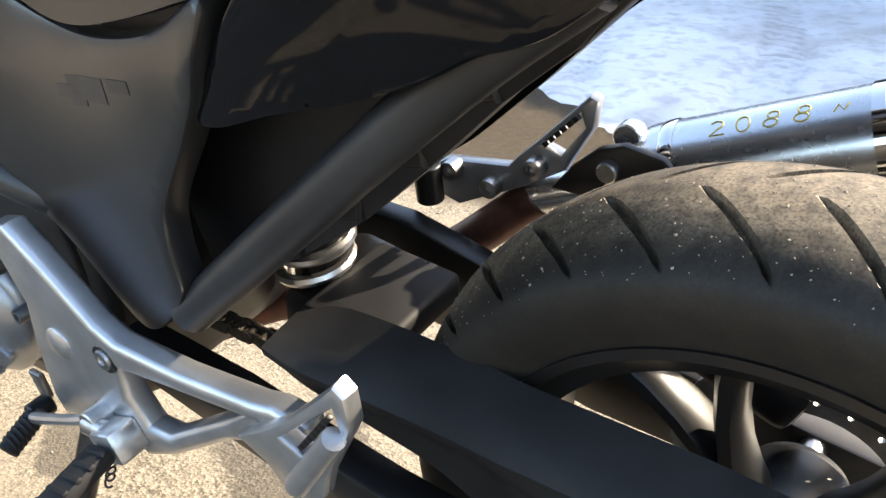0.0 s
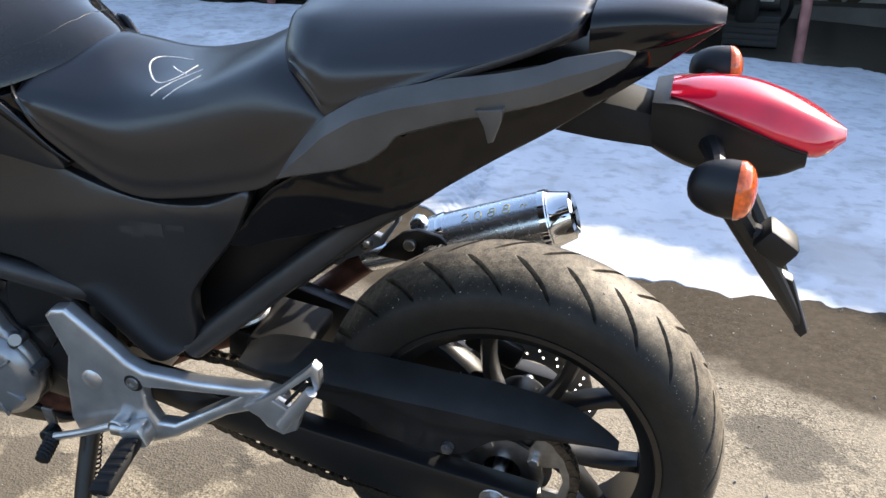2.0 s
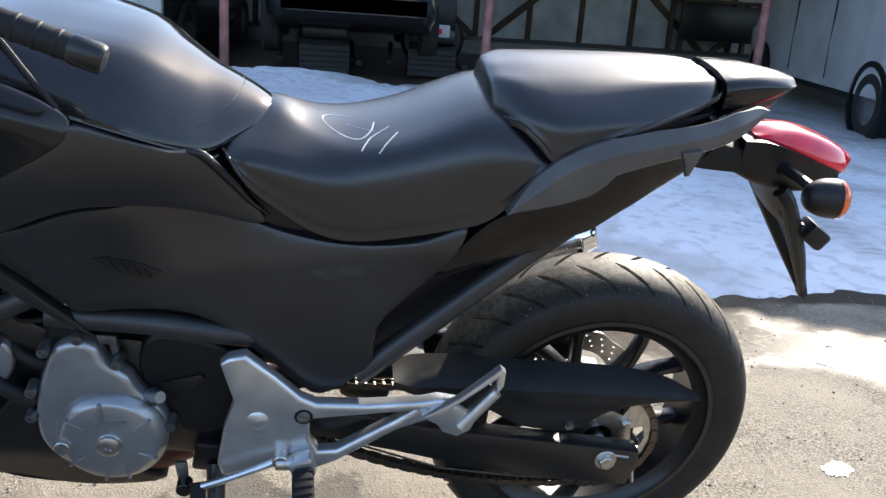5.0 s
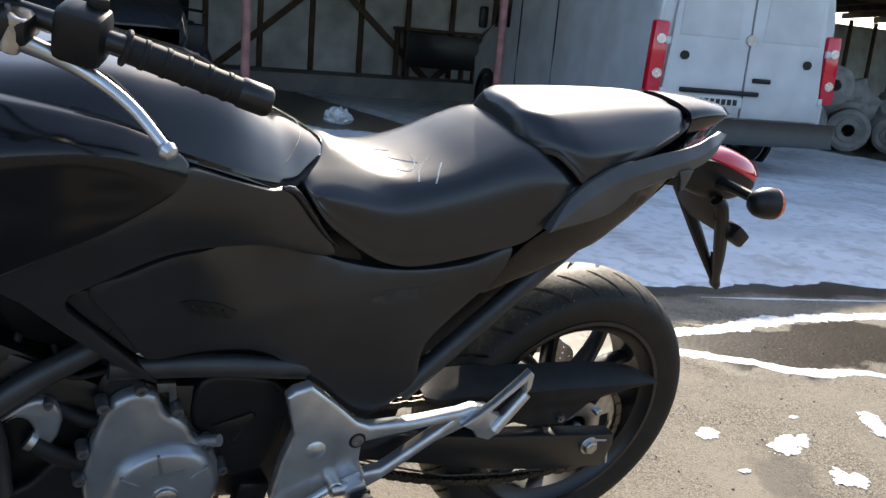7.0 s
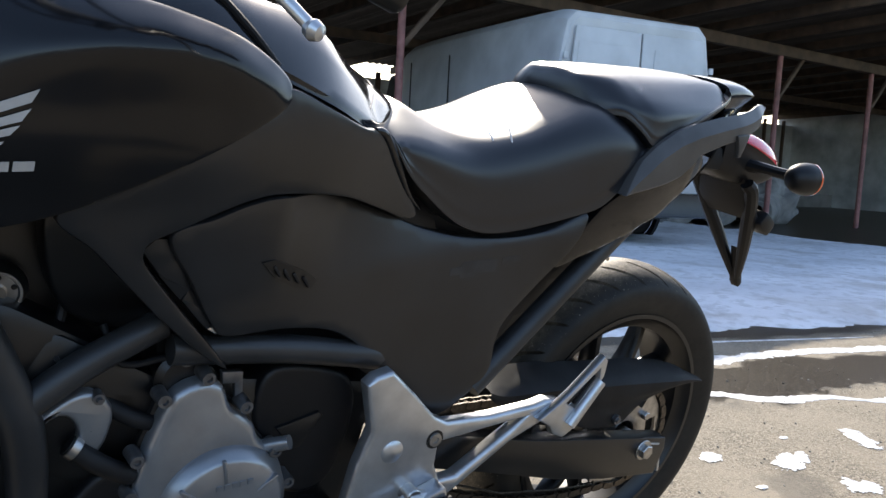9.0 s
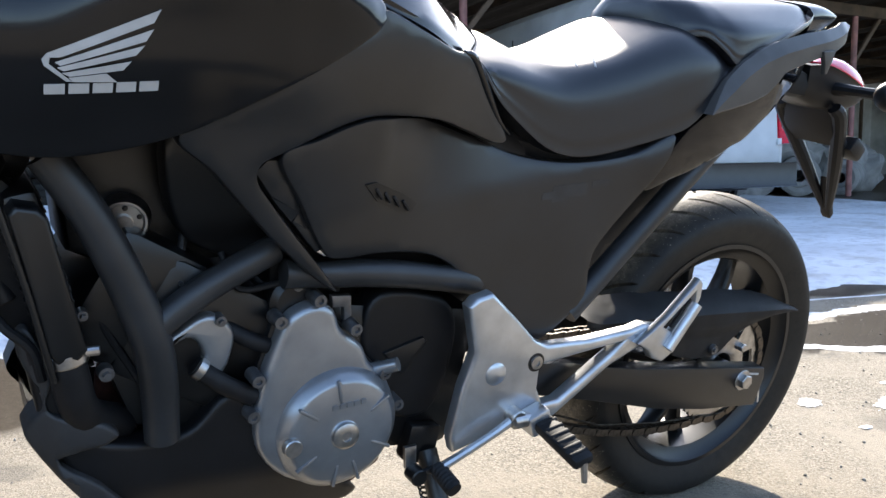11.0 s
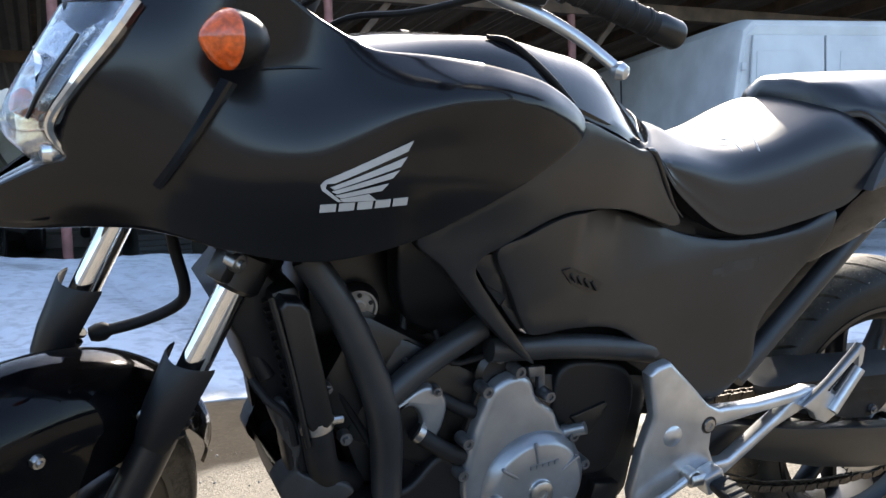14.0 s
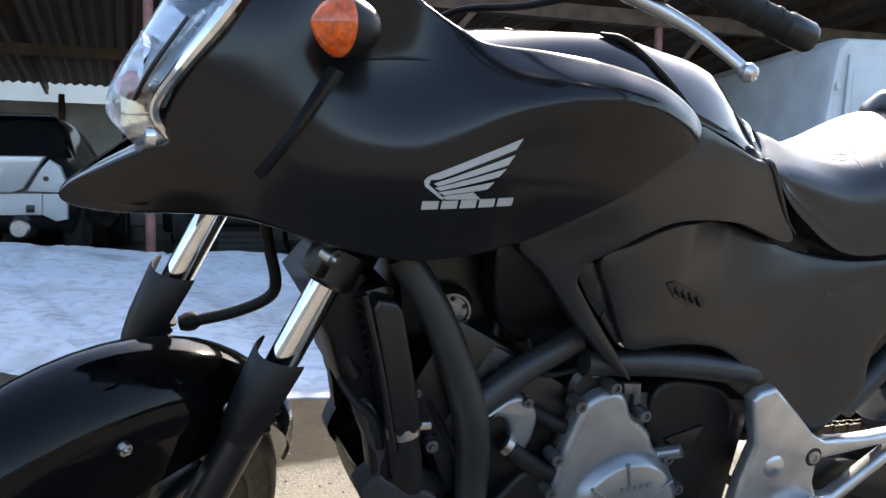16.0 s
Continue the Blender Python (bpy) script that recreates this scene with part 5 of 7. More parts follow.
cov = [(-0.985, 0.40), (-0.978, 0.46), (-0.955, 0.530), (-0.938, 0.556), (-0.905, 0.566), (-0.880, 0.553), (-0.868, 0.525), (-0.835, 0.497), (-0.822, 0.47), (-0.79, 0.435), (-0.778, 0.395), (-0.79, 0.345), (-0.83, 0.302), (-0.88, 0.292), (-0.94, 0.315), (-0.975, 0.355)]
part("generator_cover", plate([tuple(p) for p in loop_spline(cov, 3)], -0.165, -0.13, 0.012, seg=3), COVER, eng, "grey painted generator cover")
part("cover_rim", plate([(-0.885 + (x + 0.885) * 1.06, 0.425 + (z - 0.425) * 1.06) for x, z in cov], -0.14, -0.11, 0.004), BLACK, eng)
rc = (-0.868, 0.0, 0.382)
rcov = part("round_cover", lathe([(1e-5, -0.192), (0.018, -0.192), (0.021, -0.189), (0.05, -0.1875), (0.072, -0.1845), (0.0765, -0.1825), (0.0785, -0.1800), (0.0885, -0.1695), (0.0900, -0.160)], rc, seg=64), COVER, eng, "round grey cover with radial ribs")
part("centre_cap", lathe([(1e-5, -0.196), (0.006, -0.196), (0.007, -0.199), (0.014, -0.199), (0.019, -0.196), (0.020, -0.186)], rc, seg=30), STEEL, rcov, "bright slotted inspection cap")
for k in range(7):
    a = radians((98, 145, 35, -25, -70, 215, 262)[k])
    part("rib", block((0.034, 0.008, 0.005), Matrix.Translation((rc[0] + 0.064 * math.cos(a), -0.185, rc[2] + 0.064 * math.sin(a))) @ Matrix.Rotation(-a, 4, "Y"), 0.002), COVER, rcov)
part("bolt", cyl((-0.942, -0.186, 0.375), 0.013, 0.012, seg=24), STEEL, rcov)
for k in range(5):
    part("cover_lettering", block((0.0075, 0.0016, 0.007), pose(-0.884 + 0.0105 * k, -0.1885, 0.424 + 0.0008 * k, 0, -4, 0), 0), COVER, rcov)
for x, z in ((-0.905, 0.572), (-0.958, 0.548), (-0.985, 0.47), (-0.99, 0.42), (-0.85, 0.525), (-0.80, 0.452), (-0.775, 0.40)):
    part("bolt", lathe([(1e-5, -0.166), (0.004, -0.166), (0.0045, -0.170), (0.0085, -0.170), (0.009, -0.168), (0.010, -0.14)], (x, 0, z), seg=14), DARKBOLT, eng)
part("oil_filler", tube([(-0.812, -0.15, 0.452), (-0.785, -0.175, 0.468)], 0.010, 1, 14), COVER, eng)
for cx, cz, r, y in ((-0.925, 0.560, 0.036, -0.135), (-1.00, 0.535, 0.020, -0.12), (-1.165, 0.575, 0.018, -0.11), (-1.10, 0.615, 0.016, -0.10)):
    part("casting", cyl((cx, y + 0.05, cz), r, 0.11, seg=24, bev=0.008), BLACK, eng)
PUMP = [(-1.108, 0.522), (-1.075, 0.547), (-1.055, 0.558), (-1.037, 0.559), (-1.018, 0.546), (-1.010, 0.528), (-1.013, 0.505), (-1.024, 0.478), (-1.048, 0.478), (-1.049, 0.506), (-1.058, 0.525), (-1.071, 0.531), (-1.087, 0.522), (-1.100, 0.508)]
part("pump_cover", plate([tuple(p) for p in loop_spline(PUMP, 2)], -0.146, -0.09, 0.008, seg=3), COVER, eng, "grey painted water pump cover")
part("casting", plate([(-1.16, 0.49), (-1.10, 0.515), (-1.06, 0.525), (-1.00, 0.52), (-0.975, 0.47), (-0.985, 0.41), (-1.05, 0.39), (-1.13, 0.41)], -0.118, -0.05, 0.008), BLACK, eng)
part("coolant_hose", tube([(-1.060, -0.140, 0.492), (-1.025, -0.150, 0.465), (-0.985, -0.148, 0.440)], 0.013, 5, 14), GRIPRUB, eng)
part("coolant_hose", tube([(-1.020, -0.125, 0.535), (-0.985, -0.140, 0.515), (-0.950, -0.135, 0.500)], 0.011, 5, 14), GRIPRUB, eng)
part("hose_clamp", lathe([(0.0135, -0.006), (0.0150, -0.005), (0.0150, 0.005), (0.0135, 0.006)], (-1.054, -0.142, 0.488), (0.8, -0.2, -0.6), 20), STEEL, eng)
part("cable", tube([(-1.17, -0.12, 0.56), (-1.12, -0.135, 0.47), (-1.10, -0.13, 0.43)], 0.005, 4, 8), GRIPRUB, eng)
part("cable", tube([(-1.02, -0.11, 0.63), (-1.0, -0.13, 0.585), (-0.93, -0.13, 0.59), (-0.86, -0.125, 0.57)], 0.0045, 5, 8), GRIPRUB, eng)
part("cable", tube([(-1.06, -0.09, 0.66), (-1.075, -0.11, 0.60), (-1.09, -0.12, 0.55)], 0.006, 4, 8), GRIPRUB, eng)
for x, y, z, r in ((-1.167, -0.150, 0.502, 0.009), (-1.125, -0.135, 0.575, 0.007), (-1.075, -0.125, 0.600, 0.006), (-1.03, -0.148, 0.552, 0.007), (-1.09, -0.12, 0.45, 0.008), (-0.925, -0.138, 0.585, 0.007), (-1.005, -0.125, 0.42, 0.007), (-1.19, -0.14, 0.575, 0.006)):
    part("bolt", lathe([(1e-5, -0.010), (r * 0.5, -0.010), (r * 0.55, -0.004), (r, -0.004), (r * 1.1, 0.012)], (x, y, z), seg=14), DARKBOLT, eng)
part("cable_clip", plate([(-0.881, 0.570), (-0.852, 0.568), (-0.849, 0.538), (-0.860, 0.532), (-0.862, 0.552), (-0.878, 0.553)], -0.150, -0.138, 0.002), DARKBOLT, eng)
part("inner_cover", panel([(-0.80, 0.56), (-0.70, 0.545), (-0.665, 0.50), (-0.672, 0.42), (-0.70, 0.36), (-0.76, 0.36), (-0.79, 0.42), (-0.825, 0.49)], lambda x, z: 0.135, 0.02, 0.01), PLASTIC, eng, "black plastic sprocket cover")
part("cover_rib", plate([(-0.790, 0.470), (-0.725, 0.487), (-0.718, 0.480), (-0.750, 0.434), (-0.760, 0.434)], -0.141, -0.130, 0.003), BLACK, eng)
part("airbox", block((0.42, 0.24, 0.25), pose(-0.75, 0, 0.685, 0, 2, 0), 0.03), PLASTIC, bike, "black airbox under the tank")
exhaust = part("exhaust", tube([(-1.10, 0.02, 0.50), (-1.13, 0.02, 0.40), (-1.10, 0.02, 0.29), (-1.0, 0.02, 0.235), (-0.78, 0.03, 0.245), (-0.68, 0.10, 0.27), (-0.50, 0.17, 0.33), (-0.33, 0.215, 0.455)], 0.024, 6, 16), RUST, bike, "heat-stained exhaust pipe")
part("collector", tube([(-0.98, -0.06, 0.27), (-0.86, -0.07, 0.27), (-0.76, -0.05, 0.275)], (0.04, 0.05, 0.035), 5, 16), RUST, exhaust)

# silencer
m0, m1 = Vector((-0.335, 0.215, 0.455)), Vector((0.028, 0.262, 0.570))
dirn = (m1 - m0).normalized()
muf = part("silencer", lathe([(0.022, 0.0), (0.024, 0.09), (0.034, 0.115), (0.050, 0.135), (0.053, 0.15), (0.053, 0.36)], m0, dirn, 48), BRUSHED, exhaust, "polished steel silencer")
part("end_cap", lathe([(0.0545, 0.345), (0.0545, 0.356), (0.051, 0.360), (0.049, 0.362), (0.041, 0.396), (0.034, 0.400), (0.024, 0.396), (0.024, 0.34), (1e-5, 0.34)], m0, dirn, 40), CHROME, muf)
side_v = (Vector((0, 0, 1)) - dirn * dirn.z).normalized()
left_v = dirn.cross(side_v)
left_v = left_v if left_v.y < 0 else -left_v
def on_silencer(u, v):
    """u along the silencer, v up its left flank from a line near its top."""
    a = 0.55 - v / 0.053
    return m0 + dirn * u + (side_v * math.cos(a) + left_v * math.sin(a)) * 0.0531
def loop(u, v, ru, rv, a0=0.0, a1=2 * math.pi):
    return [on_silencer(u + ru * math.cos(a), v + rv * math.sin(a)) for a in np.linspace(a0, a1, 18)]
marks = [loop(0.216, 0.012, 0.006, 0.005, 2.6, -1.2) + [on_silencer(0.210, 0.0), on_silencer(0.223, 0.0)], loop(0.240, 0.008, 0.006, 0.009)]
for u in (0.264, 0.290):
    marks += [loop(u, 0.004, 0.006, 0.0045), loop(u + 0.002, 0.013, 0.005, 0.0045)]
marks += [[on_silencer(0.316 + 0.004 * k, 0.004 + 0.007 * (k % 2)) for k in range(4)]]
for mk in marks:
    part("paint_mark", tube(mk, 0.0009, 1, 6, smooth=False), MARK, muf)
part("band", lathe([(0.0535, 0.160), (0.0545, 0.162), (0.0545, 0.172), (0.0535, 0.174)], m0, dirn, 40), CHROME, muf)
part("silencer_hanger", plate([(-0.300, 0.486), (-0.275, 0.516), (-0.246, 0.541), (-0.219, 0.550), (-0.178, 0.542), (-0.160, 0.525), (-0.165, 0.500), (-0.22, 0.480)], 0.186, 0.198, 0.004), BLACK, exhaust)
part("hanger_bolt", cyl((-0.232, 0.182, 0.522), 0.011, 0.014, seg=16), STEEL, exhaust)
part("hanger_collar", cyl((-0.228, 0.222, 0.543), 0.015, 0.018, seg=24), BRUSHED, exhaust)
pr_ob = part("pillion_bracket", plate([(-0.450, 0.482), (-0.439, 0.488), (-0.356, 0.496), (-0.345, 0.508), (-0.313, 0.537), (-0.258, 0.590), (-0.249, 0.586), (-0.255, 0.555), (-0.272, 0.528), (-0.288, 0.503), (-0.339, 0.473), (-0.426, 0.432), (-0.45, 0.44)], 0.196, 0.214, 0.004, holes=[[(-0.312, 0.528), (-0.268, 0.570), (-0.264, 0.555), (-0.292, 0.520)]]), COVER, bike, "alloy bracket with pillion footrest on the far side")
for x, z in ((-0.375, 0.470), (-0.318, 0.505), (-0.425, 0.482)):
    part("bolt", lathe([(1e-5, 0.186), (0.005, 0.186), (0.006, 0.180), (0.011, 0.181), (0.012, 0.198)], (x, 0, z), seg=16), STEEL, pr_ob)
for k in range(6):
    part("tread_block", block((0.007, 0.006, 0.006), pose(-0.305 + 0.007 * k, 0.192, 0.534 + 0.0066 * k, 0, -45, 0), 0.001), PLASTIC, pr_ob)
part("brake_reservoir", cyl((-0.445, 0.17, 0.47), 0.016, 0.045, "z", 16), PLASTIC, pr_ob)
shock = part("rear_shock", tube([(-0.47, 0.0, 0.42), (-0.44, 0.0, 0.60)], 0.024, 1, 16), BLACK, bike, "rear shock absorber with steel spring")
part("spring", tube([(-0.47 + 0.03 * t + 0.036 * math.cos(40 * t), 0.036 * math.sin(40 * t), 0.44 + 0.16 * t) for t in np.linspace(0, 1, 120)], 0.0065, 1, 8, smooth=False), STEEL, shock)

# belly pan
def belly_half(x, z):
    return 0.150 - 0.35 * max(0, 0.33 - z) - 0.25 * max(0, -1.17 - x) + 0.006 * math.sin((x + 1.0) * 18)
BELLY = [(-1.240, 0.45), (-1.236, 0.42), (-1.212, 0.380), (-1.180, 0.330), (-1.136, 0.285), (-1.065, 0.248), (-0.98, 0.230), (-0.905, 0.222), (-0.800, 0.224), (-0.835, 0.268), (-0.915, 0.320), (-0.955, 0.37), (-0.99, 0.43), (-1.02, 0.445), (-1.06, 0.405), (-1.10, 0.395), (-1.15, 0.402), (-1.205, 0.430), (-1.215, 0.50), (-1.232, 0.542), (-1.253, 0.541)]
NOSE = [(-1.258, 0.556), (-1.244, 0.556), (-1.226, 0.505), (-1.231, 0.470), (-1.222, 0.454), (-1.172, 0.440), (-1.156, 0.416), (-1.222, 0.396), (-1.176, 0.358), (-1.134, 0.306), (-1.110, 0.282), (-1.138, 0.282), (-1.186, 0.326), (-1.250, 0.412), (-1.250, 0.44), (-1.236, 0.468), (-1.257, 0.524)]
for s, nm in ((-1, "belly_pan"), (1, "belly_pan")):
    pan = part(nm, panel(BELLY, lambda x, z: belly_half(x, z) - 0.004, 0.02, 0.01, side=s, curve=4), PLASTIC, bike, "matt black plastic belly pan")
    part("pan_nose", panel(NOSE, lambda x, z: belly_half(x, z) + 0.010 - 0.5 * max(0, -1.215 - x), 0.03, 0.006, 0.008, 4, s), GUARDPL, pan, "grey moulded nose")
part("pan_floor", skin([(x, mirror([(0, z - 0.012), (-w * 0.6, z - 0.008), (-w, z + 0.01), (-w * 0.6, z + 0.016), (0, z + 0.016)])) for x, z, w in ((-1.24, 0.40, 0.10), (-1.18, 0.315, 0.11), (-1.08, 0.25, 0.115), (-0.95, 0.222, 0.115), (-0.82, 0.222, 0.11))]), PLASTIC, pan)

# radiator
rad = part("radiator", block((0.040, 0.28, 0.25), pose(-1.225, 0, 0.60, 0, -12, 0), 0.012), BLACK, bike, "black radiator with side tank")
part("side_tank", plate([(-1.266, 0.706), (-1.258, 0.716), (-1.236, 0.712), (-1.226, 0.70), (-1.190, 0.545), (-1.200, 0.532), (-1.222, 0.530), (-1.232, 0.545)], -0.176, -0.12, 0.006, seg=3), BLACK, rad, "black radiator side tank")
part("tank_flange", tube([(-1.276, -0.172, 0.722), (-1.250, -0.176, 0.62), (-1.226, -0.172, 0.51)], 0.004, 4, 8), BLACK, rad)
for k in range(16):
    part("fin", block((0.05, 0.25, 0.003), pose(-1.200 - 0.05 * k / 15, 0, 0.50 + 0.205 * k / 15, 0, -12, 0), 0), BLACK, rad)
part("fan_shroud", plate([(-1.33, 0.69), (-1.28, 0.75), (-1.25, 0.72), (-1.225, 0.55), (-1.24, 0.52), (-1.275, 0.56), (-1.30, 0.64)], -0.11, 0.11, 0.012), PLASTIC, rad)
part("fan_motor", cyl((-1.272, -0.10, 0.605), 0.013, 0.04, (0.5, -0.2, -1), 20), PLASTIC, rad)
part("fan_cable", tube([(-1.288, -0.11, 0.59), (-1.27, -0.13, 0.565), (-1.245, -0.14, 0.54), (-1.235, -0.14, 0.50)], 0.006, 4, 8), GRIPRUB, rad)
part("hose_clamp", lathe([(0.0225, -0.008), (0.0240, -0.006), (0.0240, 0.006), (0.0225, 0.008)], (-1.210, -0.153, 0.531), (-0.2, 0.1, 1), 28), STEEL, rad)
part("clamp_screw", cyl((-1.185, -0.165, 0.540), 0.006, 0.018, "x", 10), STEEL, rad)
part("lower_hose", tube([(-1.214, -0.152, 0.555), (-1.206, -0.153, 0.50), (-1.190, -0.140, 0.45), (-1.14, -0.10, 0.41)], 0.022, 5, 16), GRIPRUB, rad)
horn = part("horn", lathe([(1e-5, -0.016), (0.010, -0.016), (0.011, -0.010), (0.022, -0.010), (0.024, -0.014), (0.027, -0.014), (0.031, -0.004), (0.033, 0.004), (0.028, 0.014), (1e-5, 0.016)], (-1.133, -0.088, 0.673), (0.15, 1, 0.1), 32), STEEL, bike, "round metal horn behind the fairing")
for k in range(5):
    a = radians(72 * k + 20)
    part("rivet", cyl((-1.133 + 0.017 * math.cos(a), -0.100, 0.673 + 0.017 * math.sin(a)), 0.0035, 0.006, seg=8), BLACK, horn)
part("ignition_cover", plate([(-1.195, 0.63), (-1.14, 0.605), (-1.05, 0.602), (-0.94, 0.612), (-0.90, 0.64), (-0.92, 0.785), (-1.21, 0.775)], -0.072, 0.075, 0.015), BLACK, bike, "black cover behind the fairing")

# inner panels that close the body behind the covers
for s in (-1, 1):
    part("inner_panel", panel([(-0.50, 0.50), (-0.44, 0.51), (-0.30, 0.60), (-0.17, 0.715), (-0.08, 0.79), (-0.08, 0.86), (-0.26, 0.80), (-0.40, 0.75), (-0.52, 0.72)], lambda x, z: 0.098, 0.02, 0.006, 0.03, 2, s), PLASTIC, bike, "dark plastic inner panel behind the frame rail")
    part("inner_panel", panel([(-1.10, 0.790), (-1.06, 0.790), (-0.99, 0.725), (-0.93, 0.648), (-0.888, 0.588), (-0.935, 0.600), (-0.99, 0.612), (-1.045, 0.636), (-1.075, 0.665), (-1.095, 0.72)], lambda x, z: 0.160 - 0.38 * max(0, 0.77 - z), 0.02, 0.006, 0.03, 2, s), BLACK, bike, "black inner fairing panel")
# body panels, both sides
SIDE = [(-0.985, 0.772), (-0.936, 0.793), (-0.890, 0.810), (-0.844, 0.816), (-0.761, 0.809), (-0.668, 0.781), (-0.60, 0.757), (-0.53, 0.746), (-0.46, 0.748), (-0.384, 0.763), (-0.318, 0.792), (-0.340, 0.735), (-0.375, 0.690), (-0.433, 0.619), (-0.446, 0.58), (-0.449, 0.531), (-0.487, 0.489), (-0.530, 0.463), (-0.565, 0.480), (-0.612, 0.526), (-0.659, 0.564), (-0.700, 0.600), (-0.75, 0.622), (-0.82, 0.630), (-0.890, 0.630), (-0.915, 0.650), (-0.950, 0.71)]
def side_half(x, z):
    # a crease runs back from the vent and rises to the tail; above it the cover leans in
    g = z - (0.692 + 0.168 * (x + 0.718))
    lean = 0.5 * (g + math.sqrt(g * g + 0.004 ** 2))
    return WIDTH(x, z) + 0.006 - 0.30 * lean * min(1, max(0.0, (x + 0.84) / 0.10))
TANKSIDE = [(-1.104, 0.8005), (-1.02, 0.842), (-0.94, 0.885), (-0.882, 0.921), (-0.868, 0.945), (-0.81, 0.926), (-0.75, 0.903), (-0.712, 0.893), (-0.672, 0.845), (-0.622, 0.785), (-0.64, 0.774), (-0.70, 0.794), (-0.761, 0.812), (-0.844, 0.819), (-0.892, 0.813), (-0.938, 0.796), (-0.980, 0.777), (-1.006, 0.764), (-1.010, 0.745), (-0.995, 0.722), (-0.950, 0.667), (-0.905, 0.614), (-0.882, 0.582), (-0.915, 0.604), (-0.965, 0.650), (-1.02, 0.708), (-1.062, 0.755)]
COWLW = grid_fun((-1.62, -1.56, -1.50, -1.44, -1.38, -1.30, -1.18), (0.79, 0.85, 0.92, 1.00, 1.06, 1.12), (
    (0.012, 0.046, 0.080, 0.118, 0.150, 0.165, 0.170), (0.014, 0.062, 0.106, 0.145, 0.180, 0.200, 0.215), (0.010, 0.056, 0.116, 0.155, 0.190, 0.212, 0.225),
    (0.010, 0.040, 0.118, 0.148, 0.178, 0.190, 0.198), (0.005, 0.020, 0.075, 0.130, 0.156, 0.168, 0.172), (0.002, 0.010, 0.035, 0.078, 0.108, 0.122, 0.122)))
FAIR = [(-1.418, 1.066), (-1.45, 1.024), (-1.487, 0.973), (-1.513, 0.940), (-1.513, 0.918), (-1.499, 0.893), (-1.530, 0.878), (-1.575, 0.850), (-1.612, 0.824), (-1.620, 0.808), (-1.600, 0.797), (-1.54, 0.797), (-1.47, 0.806), (-1.42, 0.808), (-1.375, 0.800), (-1.33, 0.788), (-1.25, 0.774), (-1.18, 0.779), (-1.10, 0.801), (-1.02, 0.840), (-0.94, 0.883), (-0.880, 0.920), (-0.865, 0.945), (-0.885, 0.968), (-0.935, 0.995), (-1.00, 1.012), (-1.08, 1.022), (-1.15, 1.026), (-1.180, 1.038), (-1.225, 1.062), (-1.270, 1.092), (-1.300, 1.115), (-1.335, 1.122), (-1.39, 1.108), (-1.44, 1.088)]
CREASE_X = (-1.36, -1.315, -1.277, -1.237, -1.154, -1.074, -1.012, -0.955, -0.910, -0.882, -0.866)
CREASE_Z = (0.895, 0.911, 0.925, 0.938, 0.958, 0.979, 0.985, 0.975, 0.953, 0.934, 0.915)
SHOULDER_X = (-1.25, -1.15, -1.08, -1.00, -0.935, -0.885, -0.865)
SHOULDER_Z = (1.060, 1.028, 1.024, 1.014, 0.997, 0.970, 0.947)
SHOULDER_W = (0.150, 0.184, 0.200, 0.214, 0.219, 0.215, 0.213)


def fair_raw(x, z):
    t = min(max((x + 1.42) / 0.12, 0), 1)
    t = t * t * (3 - 2 * t)
    # a crease sweeps up from the beak, over the wing mark and down to a rounded end: flat below it, rounding in to the lid above
    zc = float(np.interp(x, CREASE_X, CREASE_Z))
    base = WIDTH(x, 0.86)
    low = base + 0.25 * (z - 0.86)
    edge = base + 0.25 * (zc - 0.86)
    zt, wt = float(np.interp(x, SHOULDER_X, SHOULDER_Z)), float(np.interp(x, SHOULDER_X, SHOULDER_W))
    u = (z - zc) / max(0.012, zt - zc)
    high = edge - (edge - wt) * (0.55 * u + 0.45 * max(0.0, u) ** 2 if u < 1 else 1 + 0.6 * (u - 1))
    g = min(1, max(0.0, (x + 1.27) / 0.15))
    g = g * g * (3 - 2 * g)
    high = high * g + (WIDTH(x, z) + 0.004) * (1 - g)
    facet = 0.5 * (low + high - math.sqrt((low - high) ** 2 + 0.008 ** 2))
    fade = min(1, max(0.0, (x + 1.36) / 0.13))
    fade = fade * fade * (3 - 2 * fade) * min(1, max(0.0, (z - 0.80) / 0.05))
    b = (WIDTH(x, z) + 0.004) * (1 - fade) + (facet + 0.003) * fade
    if z < zc - 0.012:
        b = max(b, WIDTH(x, z) + 0.0075)
    return COWLW(x, z) * (1 - t) + b * t


def blurred(table, n):
    """A table averaged with its neighbours n times over."""
    for _ in range(n):
        q = np.pad(table, 1, mode="reflect", reflect_type="odd")
        table = (q[1:-1, :-2] + 2 * q[1:-1, 1:-1] + q[1:-1, 2:]) / 4
        q = np.pad(table, 1, mode="reflect", reflect_type="odd")
        table = (q[:-2, 1:-1] + 2 * q[1:-1, 1:-1] + q[2:, 1:-1]) / 4
    return table


